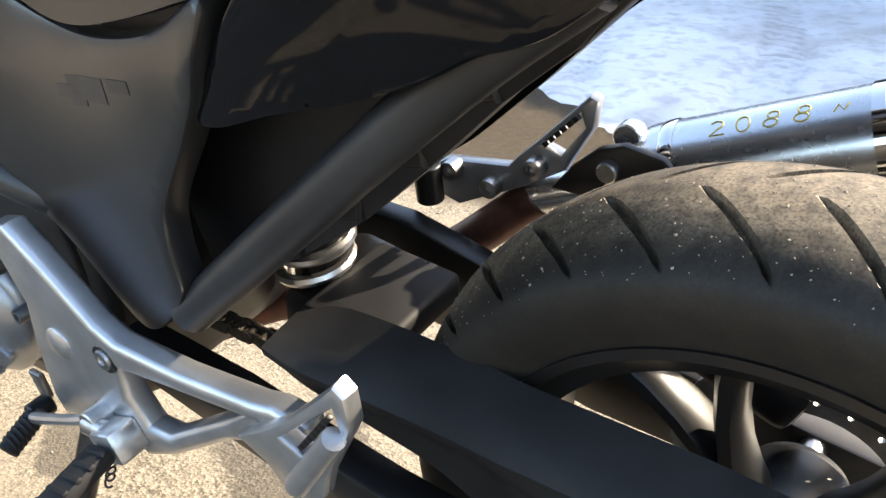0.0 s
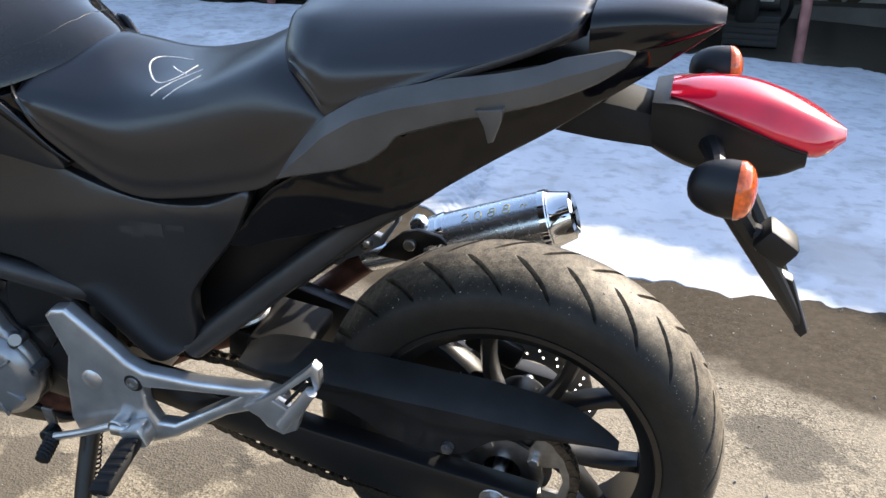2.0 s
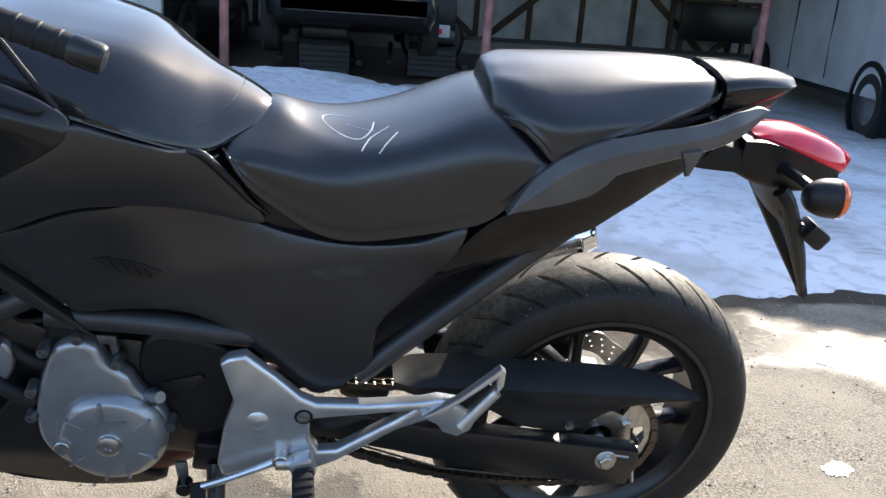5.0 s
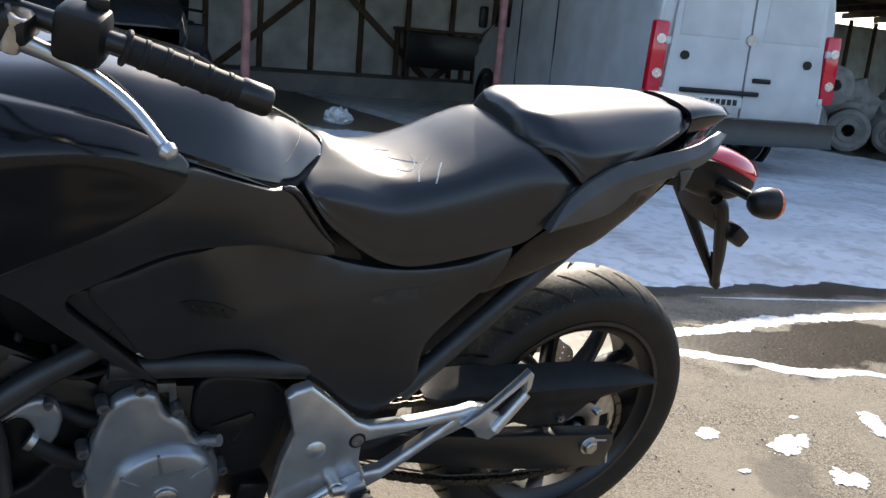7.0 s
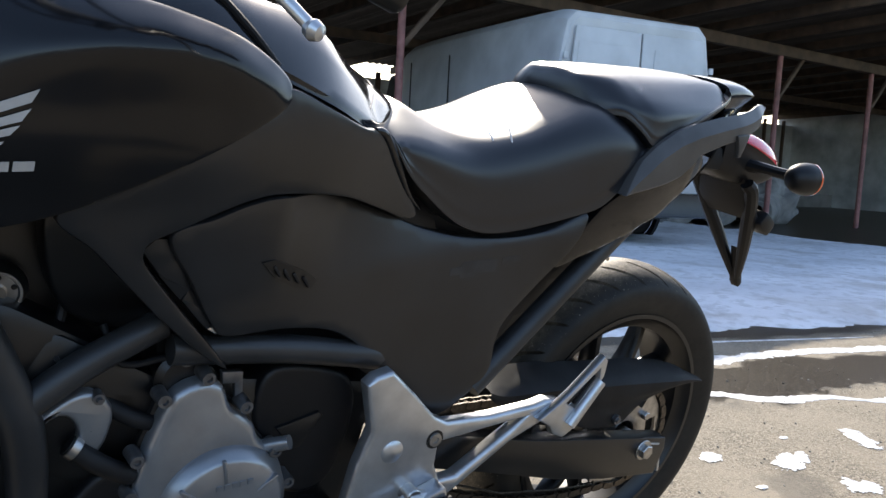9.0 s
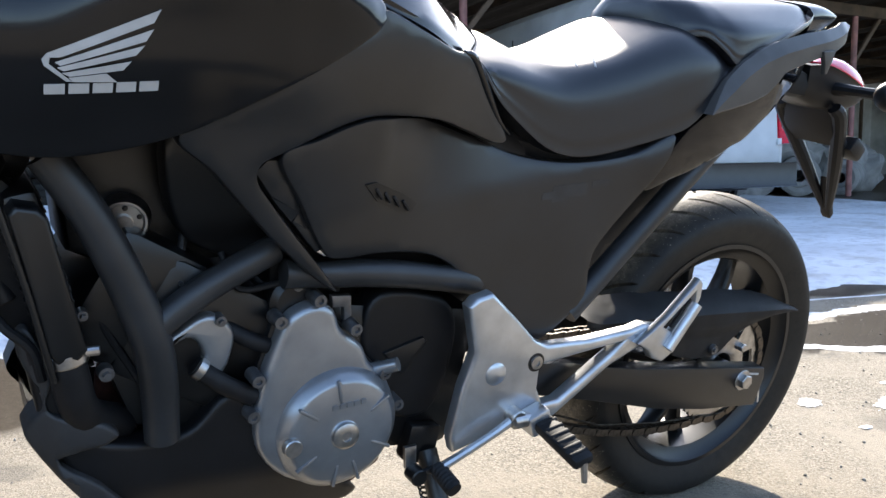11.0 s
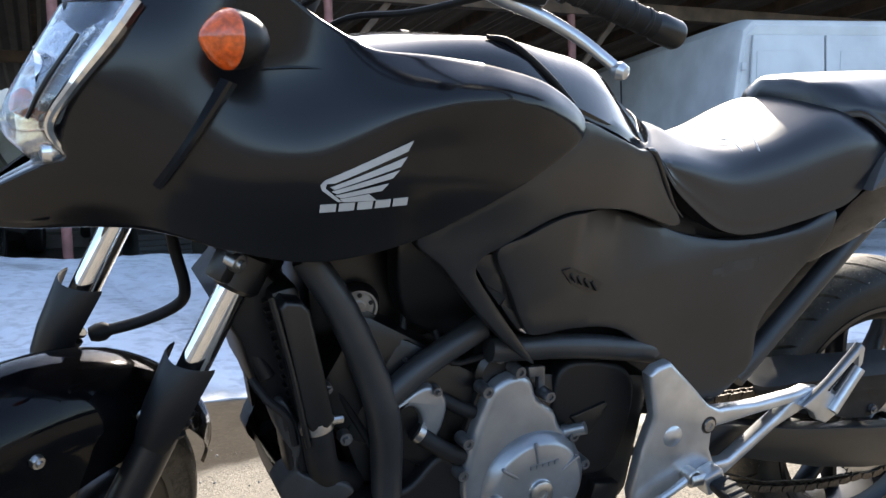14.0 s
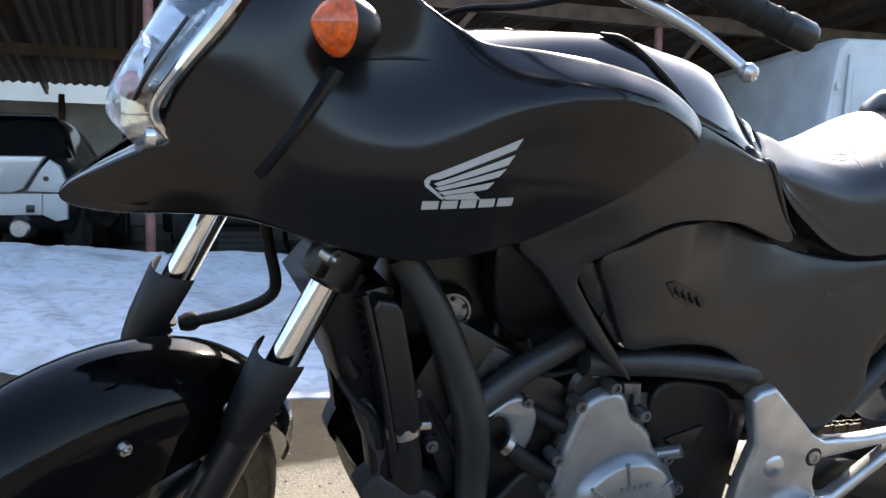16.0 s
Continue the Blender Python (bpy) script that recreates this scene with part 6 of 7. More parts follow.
FAIR_X, FAIR_Z = np.arange(-1.66, -0.82, 0.008), np.arange(0.75, 1.16, 0.008)
fair_crisp = np.array([[fair_raw(x, z) for x in FAIR_X] for z in FAIR_Z])
soft_part = np.clip((-1.10 - FAIR_X) / 0.18, 0, 1) * np.clip((FAIR_X + 1.50) / 0.08, 0, 1)
fair_half = grid_fun(FAIR_X, FAIR_Z, blurred(fair_crisp, 3) * (1 - soft_part) + blurred(fair_crisp, 16) * soft_part)
for s in (-1, 1):
    part("side_cover", panel(SIDE, side_half, 0.01, 0.004, 0.014, 6, s), MATT, bike, "matt dark grey side cover")
    part("tank_side_panel", panel(TANKSIDE, wide(0.004), 0.01, 0.004, 0.014, 6, s), MATT, bike, "satin dark tank side panel ending in a point")
    part("fairing_side", panel(FAIR, fair_half, 0.012, 0.0035, 0.0065, 9, s, hem=(0.0065, 0.0095, 0.013, 0.0165, 0.0205, 0.025, 0.030)), SATIN, bike, "satin black upper fairing and beak side")
    part("trim_strip", panel([(-1.010, 0.752), (-0.976, 0.766), (-0.945, 0.70), (-0.900, 0.640), (-0.914, 0.637), (-0.955, 0.684)], wide(-0.004), 0.006, 0.003, 0.02, 2, s), MATT, bike)
    part("trim_tip", panel([(-0.916, 0.642), (-0.900, 0.646), (-0.890, 0.634), (-0.906, 0.634)], wide(0.0), 0.004, 0.002, 0.02, 1, s), BRUSHED, bike)
    vent = part("side_vent", panel([(-0.862, 0.730), (-0.845, 0.732), (-0.798, 0.713), (-0.772, 0.697), (-0.780, 0.686), (-0.804, 0.688), (-0.839, 0.706)], lambda x, z: side_half(x, z) + 0.0022, 0.002, 0.0, 0.012, 1, s), BLACK, bike, "slatted air vent")
    for k in range(4):
        x, z = -0.839 + 0.016 * k, 0.7165 - 0.0068 * k
        part("slat", block((0.004, 0.004, 0.017), pose(x, s * (side_half(x, z) + 0.0040), z, 0, -35, 0), 0.0008), PLASTIC, vent)

for x0, x1, z0, z1 in ((-0.548, -0.515, 0.688, 0.699), (-0.530, -0.505, 0.684, 0.709), (-0.512, -0.470, 0.692, 0.712), (-0.462, -0.430, 0.708, 0.718)):
    part("sticker_residue", panel([(x0, z0), (x1, z0 + 0.004), (x1, z1 + 0.004), (x0, z1)], lambda x, z: side_half(x, z) + 0.0005, 0.0005, 0.0, 0.01, 1, -1), RESIDUE, bike)

# storage lid with a knee along each side, and its rear end
TOP = ((-1.25, 0.118, 0.114, 0.99, 1.006, 0.085, 1.022, 1.028), (-1.15, 0.174, 0.170, 0.995, 1.014, 0.12, 1.030, 1.036), (-1.05, 0.198, 0.194, 0.995, 1.012, 0.150, 1.040, 1.046), (-0.957, 0.212, 0.208, 0.982, 0.998, 0.160, 1.042, 1.048), (-0.88, 0.208, 0.203, 0.958, 0.976, 0.150, 1.028, 1.036), (-0.80, 0.200, 0.189, 0.930, 0.945, 0.133, 1.008, 1.022), (-0.74, 0.176, 0.166, 0.904, 0.918, 0.112, 0.968, 0.990), (-0.70, 0.148, 0.138, 0.892, 0.905, 0.100, 0.938, 0.966), (-0.665, 0.108, 0.098, 0.898, 0.910, 0.078, 0.928, 0.948), (-0.635, 0.072, 0.064, 0.902, 0.912, 0.050, 0.922, 0.932), (-0.612, 0.040, 0.034, 0.902, 0.908, 0.028, 0.912, 0.917))
tank = part("tank_lid", skin([(x, mirror([(0, z0 - 0.03), (-w0 * 0.9, z0 - 0.008), (-w0, z0), (-w1, z1), (-wk, zk), (-wk * 0.5, zk + (zc - zk) * 0.8), (0, zc)])) for x, w0, w1, z0, z1, wk, zk, zc in TOP], 4, around=2), LIDPAINT, bike, "dusty gloss black storage lid in place of a tank")
part("lid_tail", skin([(x, mirror([(0, z - 0.05), (-w * 0.92, z - 0.045), (-w, z - 0.012), (-w * 0.95, z), (-w * 0.5, z + 0.010), (0, z + 0.012)])) for x, w, z in ((-0.80, 0.186, 0.914), (-0.735, 0.172, 0.892), (-0.70, 0.156, 0.881), (-0.665, 0.116, 0.886), (-0.635, 0.080, 0.890), (-0.604, 0.044, 0.890))], 4), GLOSS, tank)
lid_tree = mathutils.bvhtree.BVHTree.FromObject(tank, bpy.context.evaluated_depsgraph_get())
for s in (-1, 1):
    line = [lid_tree.ray_cast(Vector((x, s * y, 1.3)), Vector((0, 0, -1)))[0] for x, y, _ in spline([(-0.716, 0.140, 0), (-0.690, 0.100, 0), (-0.668, 0.055, 0), (-0.660, 0.0, 0)], 6)]
    part("lid_seam", tube([p - Vector((0, 0, 0.0004)) for p in line if p], 0.0009, 1, 8), BLACK, tank)
    part("lid_joint", tube([(-0.985, s * 0.150, 1.0475), (-0.957, s * 0.168, 1.041), (-0.917, s * 0.197, 1.004), (-0.882, s * 0.212, 0.966)], (0.003, 0.0045, 0.0045, 0.004), 5, 8), GRIPRUB, tank)
    rail = [(-0.726, 0.898), (-0.706, 0.890), (-0.670, 0.846), (-0.640, 0.808), (-0.614, 0.786)]
    part("seat_trim", tube([(x, s * (WIDTH(x, z) - 0.001), z) for x, z in rail], (0.004, 0.0075, 0.0075, 0.006, 0.002), 5, 12), GLOSS, bike)

# seats
def seat_sec(w, zb, zs, zc, top):
    return mirror([(0, zb), (-w * 0.92, zb + 0.002), (-w, zb + 0.014), (-w * 0.985, (zb * 0.6 + zs * 0.4)), (-w * 0.93, zs - 0.016), (-top, zs + (zc - zs) * 0.55), (-top * 0.5, zc - 0.003), (0, zc)])
RS = ((-0.690, 0.120, 0.886, 0.898, 0.903, 0.080), (-0.675, 0.144, 0.870, 0.898, 0.906, 0.090), (-0.645, 0.150, 0.830, 0.894, 0.915, 0.075), (-0.607, 0.151, 0.799, 0.887, 0.921, 0.068), (-0.558, 0.153, 0.766, 0.874, 0.901, 0.088), (-0.515, 0.156, 0.752, 0.866, 0.893, 0.108), (-0.470, 0.160, 0.752, 0.868, 0.896, 0.120), (-0.410, 0.166, 0.764, 0.882, 0.911, 0.128), (-0.350, 0.172, 0.780, 0.905, 0.938, 0.130), (-0.290, 0.176, 0.800, 0.925, 0.962, 0.128), (-0.240, 0.174, 0.845, 0.930, 0.958, 0.120), (-0.200, 0.165, 0.885, 0.920, 0.945, 0.110))
rider_seat = part("rider_seat", skin([(x, seat_sec(*r)) for x, *r in RS], 4), SEAT, bike, "black vinyl rider seat with fine ribbing and chalk marks")
PS = ((-0.290, 0.070, 0.935, 0.968, 0.984, 0.050), (-0.281, 0.104, 0.930, 0.980, 0.998, 0.070), (-0.252, 0.142, 0.938, 0.984, 1.004, 0.095), (-0.222, 0.162, 0.918, 0.980, 1.008, 0.102), (-0.195, 0.173, 0.898, 0.978, 1.010, 0.104), (-0.140, 0.167, 0.914, 0.982, 1.013, 0.102), (-0.050, 0.146, 0.945, 0.988, 1.017, 0.092), (0.020, 0.122, 0.966, 0.996, 1.018, 0.080), (0.058, 0.105, 0.980, 1.000, 1.0165, 0.069), (0.076, 0.090, 0.987, 1.002, 1.013, 0.059), (0.085, 0.072, 0.993, 1.002, 1.008, 0.048))
part("pillion_seat", skin([(x, seat_sec(*r)) for x, *r in PS], 4), SEAT, bike, "black vinyl pillion seat")
part("seat_base", skin([(x, mirror([(0, z0), (-w, z0 + 0.01), (-w, z1), (0, z1)])) for x, w, z0, z1 in ((-0.715, 0.135, 0.80, 0.880), (-0.67, 0.112, 0.77, 0.862), (-0.62, 0.100, 0.74, 0.82), (-0.45, 0.13, 0.70, 0.80), (-0.25, 0.13, 0.74, 0.90), (-0.05, 0.10, 0.84, 0.94), (0.10, 0.06, 0.92, 0.96))], 3, around=2), PLASTIC, bike)
seat_tree = mathutils.bvhtree.BVHTree.FromObject(rider_seat, bpy.context.evaluated_depsgraph_get())
def on_seat(x, y):
    hit = seat_tree.ray_cast(Vector((x, y, 1.2)), Vector((0, 0, -1)))[0]
    return (x, y, hit.z - 0.0007) if hit else (x, y, 0.91)
for pts in (((-0.486, 0.008), (-0.517, 0.014), (-0.538, 0.001), (-0.534, -0.028), (-0.505, -0.066), (-0.482, -0.078), (-0.465, -0.057), (-0.458, -0.024)), ((-0.500, -0.022), (-0.482, -0.038), (-0.458, -0.056)), ((-0.480, -0.112), (-0.464, -0.076), (-0.436, -0.048)), ((-0.454, -0.124), (-0.440, -0.100), (-0.424, -0.074))):
    part("chalk_mark", tube([on_seat(*p) for p in spline(pts, 8)], 0.0016, 1, 6, smooth=False), CHALK, rider_seat)

# tail
part("tail_cowl", skin([(x, mirror([(0, z0), (-w * 0.8, z0 + 0.004), (-w, (z0 + z1) / 2), (-w * 0.92, z1 - 0.008), (-w * 0.5, z1), (0, z1 + 0.002)])) for x, w, z0, z1 in ((0.090, 0.080, 0.950, 1.016), (0.115, 0.074, 0.954, 1.018), (0.16, 0.062, 0.965, 1.018), (0.21, 0.045, 0.982, 1.012), (0.236, 0.028, 0.992, 1.006))], 4), SATIN, bike, "satin black tail cowl")
TAILW = grid_fun((-0.36, -0.20, -0.05, 0.05, 0.15, 0.24), (0.68, 0.78, 0.88, 1.0), (
    (0.180, 0.150, 0.115, 0.080, 0.040, 0.020), (0.193, 0.176, 0.140, 0.095, 0.045, 0.020), (0.195, 0.185, 0.160, 0.120, 0.060, 0.025), (0.195, 0.185, 0.160, 0.120, 0.075, 0.035)))
RAILW = grid_fun((-0.28, -0.15, 0.0, 0.08, 0.155), (0.80, 1.0), ((0.186, 0.187, 0.177, 0.153, 0.108), (0.184, 0.186, 0.177, 0.153, 0.108)))
TAILP = [(-0.362, 0.708), (-0.326, 0.755), (-0.296, 0.790), (-0.274, 0.808), (-0.20, 0.85), (-0.10, 0.893), (0.0, 0.928), (0.10, 0.962), (0.18, 0.985), (0.232, 0.994), (0.205, 0.970), (0.14, 0.928), (0.07, 0.888), (0.0, 0.850), (-0.06, 0.812), (-0.11, 0.777), (-0.15, 0.764), (-0.185, 0.747), (-0.245, 0.727), (-0.295, 0.715), (-0.345, 0.700)]
RAIL = [(-0.264, 0.826), (-0.247, 0.853), (-0.228, 0.879), (-0.197, 0.908), (-0.158, 0.932), (-0.113, 0.948), (-0.049, 0.963), (0.016, 0.973), (0.052, 0.980), (0.076, 0.988), (0.126, 0.990), (0.146, 0.985), (0.136, 0.971), (0.112, 0.958), (0.055, 0.940), (0.006, 0.929), (-0.044, 0.917), (-0.105, 0.897), (-0.120, 0.879), (-0.142, 0.861), (-0.178, 0.847), (-0.220, 0.836)]
def rail_mesh(side):
    """A flat flank, a leaning facet along the upper edge and a closed back."""
    ux, uz = [p[0] for p in RAIL[:12]], [p[1] for p in RAIL[:12]]
    lx, lz = [RAIL[0][0]] + [p[0] for p in reversed(RAIL[11:])], [RAIL[0][1]] + [p[1] for p in reversed(RAIL[11:])]
    rl = []
    for x in np.concatenate([np.linspace(-0.2638, -0.12, 24), np.linspace(-0.115, 0.1455, 30)]):
        zt, zb = float(np.interp(x, ux, uz)), float(np.interp(x, lx, lz))
        h = zt - zb
        w = RAILW(x, (zt + zb) / 2) + 0.012
        f = min(0.020, 0.42 * h)
        e = min(0.003, 0.12 * h)
        back = 0.026 if x < -0.11 else 0.018
        rl.append([(x, side * y, z) for y, z in ((w - e, zb), (w, zb + e), (w, zt - f), (w - 0.72 * f, zt - 0.10 * f), (w - 0.85 * f, zt), (w - back, zt - 0.001), (w - back, zb + 0.001))])
    bm = bmesh.new()
    rings(bm, rl)
    return bm


for s in (-1, 1):
    part("tail_panel", panel(TAILP, lambda x, z: TAILW(x, z) - 0.014, 0.02, 0.003, 0.008, 5, s), TAILGLOSS, bike, "gloss black tail side panel")
    part("grab_rail", rail_mesh(s), RAILGREY, bike, "dark grey cast grab rail", angle=24)
    part("rail_tab", plate([(-0.014, 0.936), (0.018, 0.940), (0.014, 0.922), (0.006, 0.900), (0.000, 0.898), (-0.004, 0.916)], s * 0.190 - 0.005, s * 0.190 + 0.005, 0.002), RAILGREY, bike)
part("tail_stalk", skin([(x, mirror([(0, z0), (-w, z0 + 0.006), (-w, z1 - 0.008), (0, z1)])) for x, w, z0, z1 in ((0.00, 0.05, 0.862, 0.91), (0.10, 0.045, 0.846, 0.908), (0.18, 0.040, 0.838, 0.892), (0.24, 0.04, 0.825, 0.885))], 3, around=2), GRIPRUB, bike, "black plastic light carrier")
tail = part("tail_light", skin([(x, mirror([(0, z0), (-w * 0.7, z0 + 0.004), (-w, zm), (-w * 0.94, zm + (z1 - zm) * 0.4), (-w * 0.6, z1 - 0.004), (0, z1)])) for x, w, z0, zm, z1 in ((0.185, 0.034, 0.900, 0.910, 0.916), (0.22, 0.048, 0.892, 0.905, 0.923), (0.27, 0.056, 0.872, 0.888, 0.922), (0.32, 0.055, 0.852, 0.869, 0.909), (0.36, 0.042, 0.842, 0.858, 0.892), (0.390, 0.010, 0.856, 0.864, 0.874))], 4), RED, bike, "red tail light in a black housing")
part("light_housing", skin([(x, mirror([(0, z0), (-w * 0.8, z0 + 0.005), (-w, z0 + (z1 - z0) * 0.5), (-w * 0.99, z1 - 0.004), (-w * 0.95, z1), (0, z1 + 0.002)])) for x, w, z0, z1 in ((0.165, 0.045, 0.84, 0.905), (0.20, 0.056, 0.826, 0.908), (0.235, 0.061, 0.818, 0.900), (0.28, 0.063, 0.815, 0.885), (0.32, 0.060, 0.822, 0.870), (0.346, 0.052, 0.833, 0.860))], 4), PLASTIC, tail)
plate_hold = part("number_plate_bracket", tube([(0.240, -0.064, 0.825), (0.262, -0.066, 0.800), (0.330, -0.034, 0.690), (0.392, 0.0, 0.580)], (0.014, 0.015, 0.014, 0.006), 6, 10), PLASTIC, bike, "black plastic number plate bracket, empty")
part("arm", tube([(0.240, 0.064, 0.825), (0.262, 0.068, 0.800), (0.330, 0.036, 0.690), (0.392, 0.0, 0.580)], (0.014, 0.015, 0.014, 0.006), 6, 10), PLASTIC, plate_hold)
part("web", plate([(0.235, 0.835), (0.262, 0.815), (0.300, 0.755), (0.285, 0.745), (0.255, 0.78)], -0.06, 0.06, 0.005), PLASTIC, plate_hold)
part("tip", plate([(0.352, 0.668), (0.366, 0.662), (0.398, 0.584), (0.390, 0.574), (0.380, 0.584)], -0.012, 0.012, 0.004), PLASTIC, plate_hold)
part("reflector_mount", block((0.048, 0.048, 0.036), pose(0.330, -0.056, 0.742, 0, 35, 0), 0.008), PLASTIC, plate_hold)
part("mount_neck", tube([(0.300, -0.05, 0.748), (0.334, -0.058, 0.742)], 0.014, 1, 10), PLASTIC, plate_hold)
part("rear_reflector", block((0.006, 0.012, 0.05), pose(0.268, -0.018, 0.80, 0, -20, 0), 0.002), RED, bike)


def indicator(c, d, amber_dir, pointed):
    """A ball-shaped turn signal on a stalk."""
    c, d, a = Vector(c), Vector(d), Vector(amber_dir).normalized()
    e = 0.006 if pointed else 0.014
    ob = part("turn_signal", lathe([(1e-5, -0.040), (0.007, -0.0393), (0.014, -0.0372), (0.020, -0.0325), (0.025, -0.0255), (0.0288, -0.016), (0.0310, -0.006), (0.0318, 0.002), (0.0315, e)], c, a, 40), PLASTIC, bike, "round turn signal with amber lens")
    tip = [(0.025, 0.020), (0.013, 0.031), (0.004, 0.037), (1e-5, 0.038)] if pointed else [(0.0305, 0.019), (0.0285, 0.0225), (0.025, 0.026), (0.019, 0.029), (0.012, 0.031), (1e-5, 0.032)]
    part("lens", lathe([(0.0322, e - 0.002), (0.0320, e + 0.003)] + tip, c, a, 32), AMBER, ob)
    part("stalk", tube([c - a * 0.01, c + d * 0.5, c + d], (0.012, 0.011, 0.014), 3, 10), PLASTIC, ob)
    return ob


indicator((0.256, -0.172, 0.863), (-0.02, 0.120, 0.0), (1, -0.1, 0), False)
indicator((0.240, 0.180, 0.876), (-0.02, -0.125, -0.01), (1, 0.1, 0), False)
indicator((-1.335, -0.245, 1.033), (0.02, 0.09, -0.005), (-1, -0.35, 0.05), True)
indicator((-1.335, 0.245, 1.033), (0.02, -0.09, -0.005), (-1, 0.35, 0.05), True)

# front cowl and beak
cowl = part("front_cowl", skin([(x, mirror([(0, z0), (-w * 0.75, z0 + 0.002), (-w, z0 + (zm - z0) * 0.35), (-w * 1.02, zm), (-w * 0.86, zm + (z1 - zm) * 0.6), (-w * 0.55, z1 - 0.008), (0, z1)])) for x, w, z0, z1, zm in (
    (-1.616, 0.008, 0.804, 0.818, 0.812), (-1.58, 0.036, 0.798, 0.846, 0.818), (-1.535, 0.068, 0.800, 0.872, 0.828), (-1.485, 0.096, 0.806, 0.90, 0.85), (-1.455, 0.112, 0.808, 1.03, 0.88), (-1.40, 0.135, 0.812, 1.085, 0.92), (-1.345, 0.145, 0.810, 1.106, 0.96), (-1.30, 0.145, 0.84, 1.098, 0.97))], 5), SATIN, bike, "satin black front cowl with pointed beak")
for s in (-1, 1):
    rl = []
    for t in np.linspace(0, 1, 6):
        x, z = -1.410 + 0.076 * t, 0.868 + 0.122 * t
        y, h = 0.174 + 0.016 * t + 0.010 * math.sin(math.pi * t), 0.010 + 0.012 * t
        rl.append([(x - 0.003, s * (y - 0.02), z), (x + 0.002, s * (y + h), z - 0.002), (x + 0.006, s * (y + h), z - 0.004), (x + 0.010 + 0.014 * t, s * (y - 0.02), z - 0.010)])
    bm = bmesh.new()
    rings(bm, rl)
    part("cowl_fin", bm, SATIN, cowl)
    part("fairing_slit", tube([(-1.30, s * (fair_half(-1.30, 0.998) - 0.001), 0.998), (-1.26, s * (fair_half(-1.26, 1.003) - 0.001), 1.003), (-1.222, s * (fair_half(-1.222, 1.003) - 0.001), 1.003)], (0.001, 0.0025, 0.001), 4, 8), SATIN, cowl)
part("cowl_top", skin([(x, mirror([(0, z - 0.02), (-w, z - 0.025), (-w * 1.02, z - 0.006), (-w * 0.6, z + 0.004), (0, z + 0.007)])) for x, w, z in ((-1.49, 0.055, 1.062), (-1.44, 0.078, 1.088), (-1.38, 0.098, 1.110), (-1.33, 0.112, 1.118), (-1.29, 0.118, 1.106))], 4), SATIN, cowl)
part("cowl_rear", skin([(x, mirror([(0, z0), (-w, z0 + 0.01), (-w * 0.98, z1 - 0.006), (-w * 0.6, z1 + 0.002), (0, z1 - 0.01)])) for x, w, z0, z1 in ((-1.31, 0.120, 0.97, 1.098), (-1.26, 0.130, 0.97, 1.070), (-1.20, 0.150, 0.98, 1.035), (-1.15, 0.165, 0.99, 1.020))], 4), SATIN, cowl)


def two_rail(centre, edge, out, n=5, m=9, back=0.0):
    """A symmetric shell between a centre line and its two side edges, bulged outwards."""
    c, e = spline(centre, n), spline(edge, n)
    rl = []
    for p, q in zip(c, e):
        row = []
        for t in np.linspace(-1, 1, 2 * m - 1):
            a = abs(t)
            x, z = p[0] + (q[0] - p[0]) * a ** 1.8, p[2] + (q[2] - p[2]) * a
            y = -q[1] * t
            row.append((x - out * math.sin(a * math.pi) + back, y * (1 + 0.06 * math.sin(a * math.pi)), z))
        rl.append(row)
    bm = bmesh.new()
    rings(bm, rl, closed=False, caps=False)
    return bm


HC = [(-1.490, 0, 1.060), (-1.528, 0, 0.995), (-1.560, 0, 0.935), (-1.562, 0, 0.905), (-1.528, 0, 0.866)]
HE = [(-1.414, -0.136, 1.068), (-1.446, -0.142, 1.024), (-1.484, -0.134, 0.974), (-1.510, -0.118, 0.930), (-1.494, -0.102, 0.892)]
bm = two_rail(HC, HE, 0.008)
bmesh.ops.solidify(bm, geom=bm.faces[:], thickness=0.0025)
head = part("headlight", bm, LENS, bike, "clear headlight lens over chrome reflectors")
head.visible_shadow = False
part("reflector", two_rail(HC, [(x + 0.012, y * 0.86, z) for x, y, z in HE], -0.004, back=0.030), CHROME, head, "chrome reflector bowl")
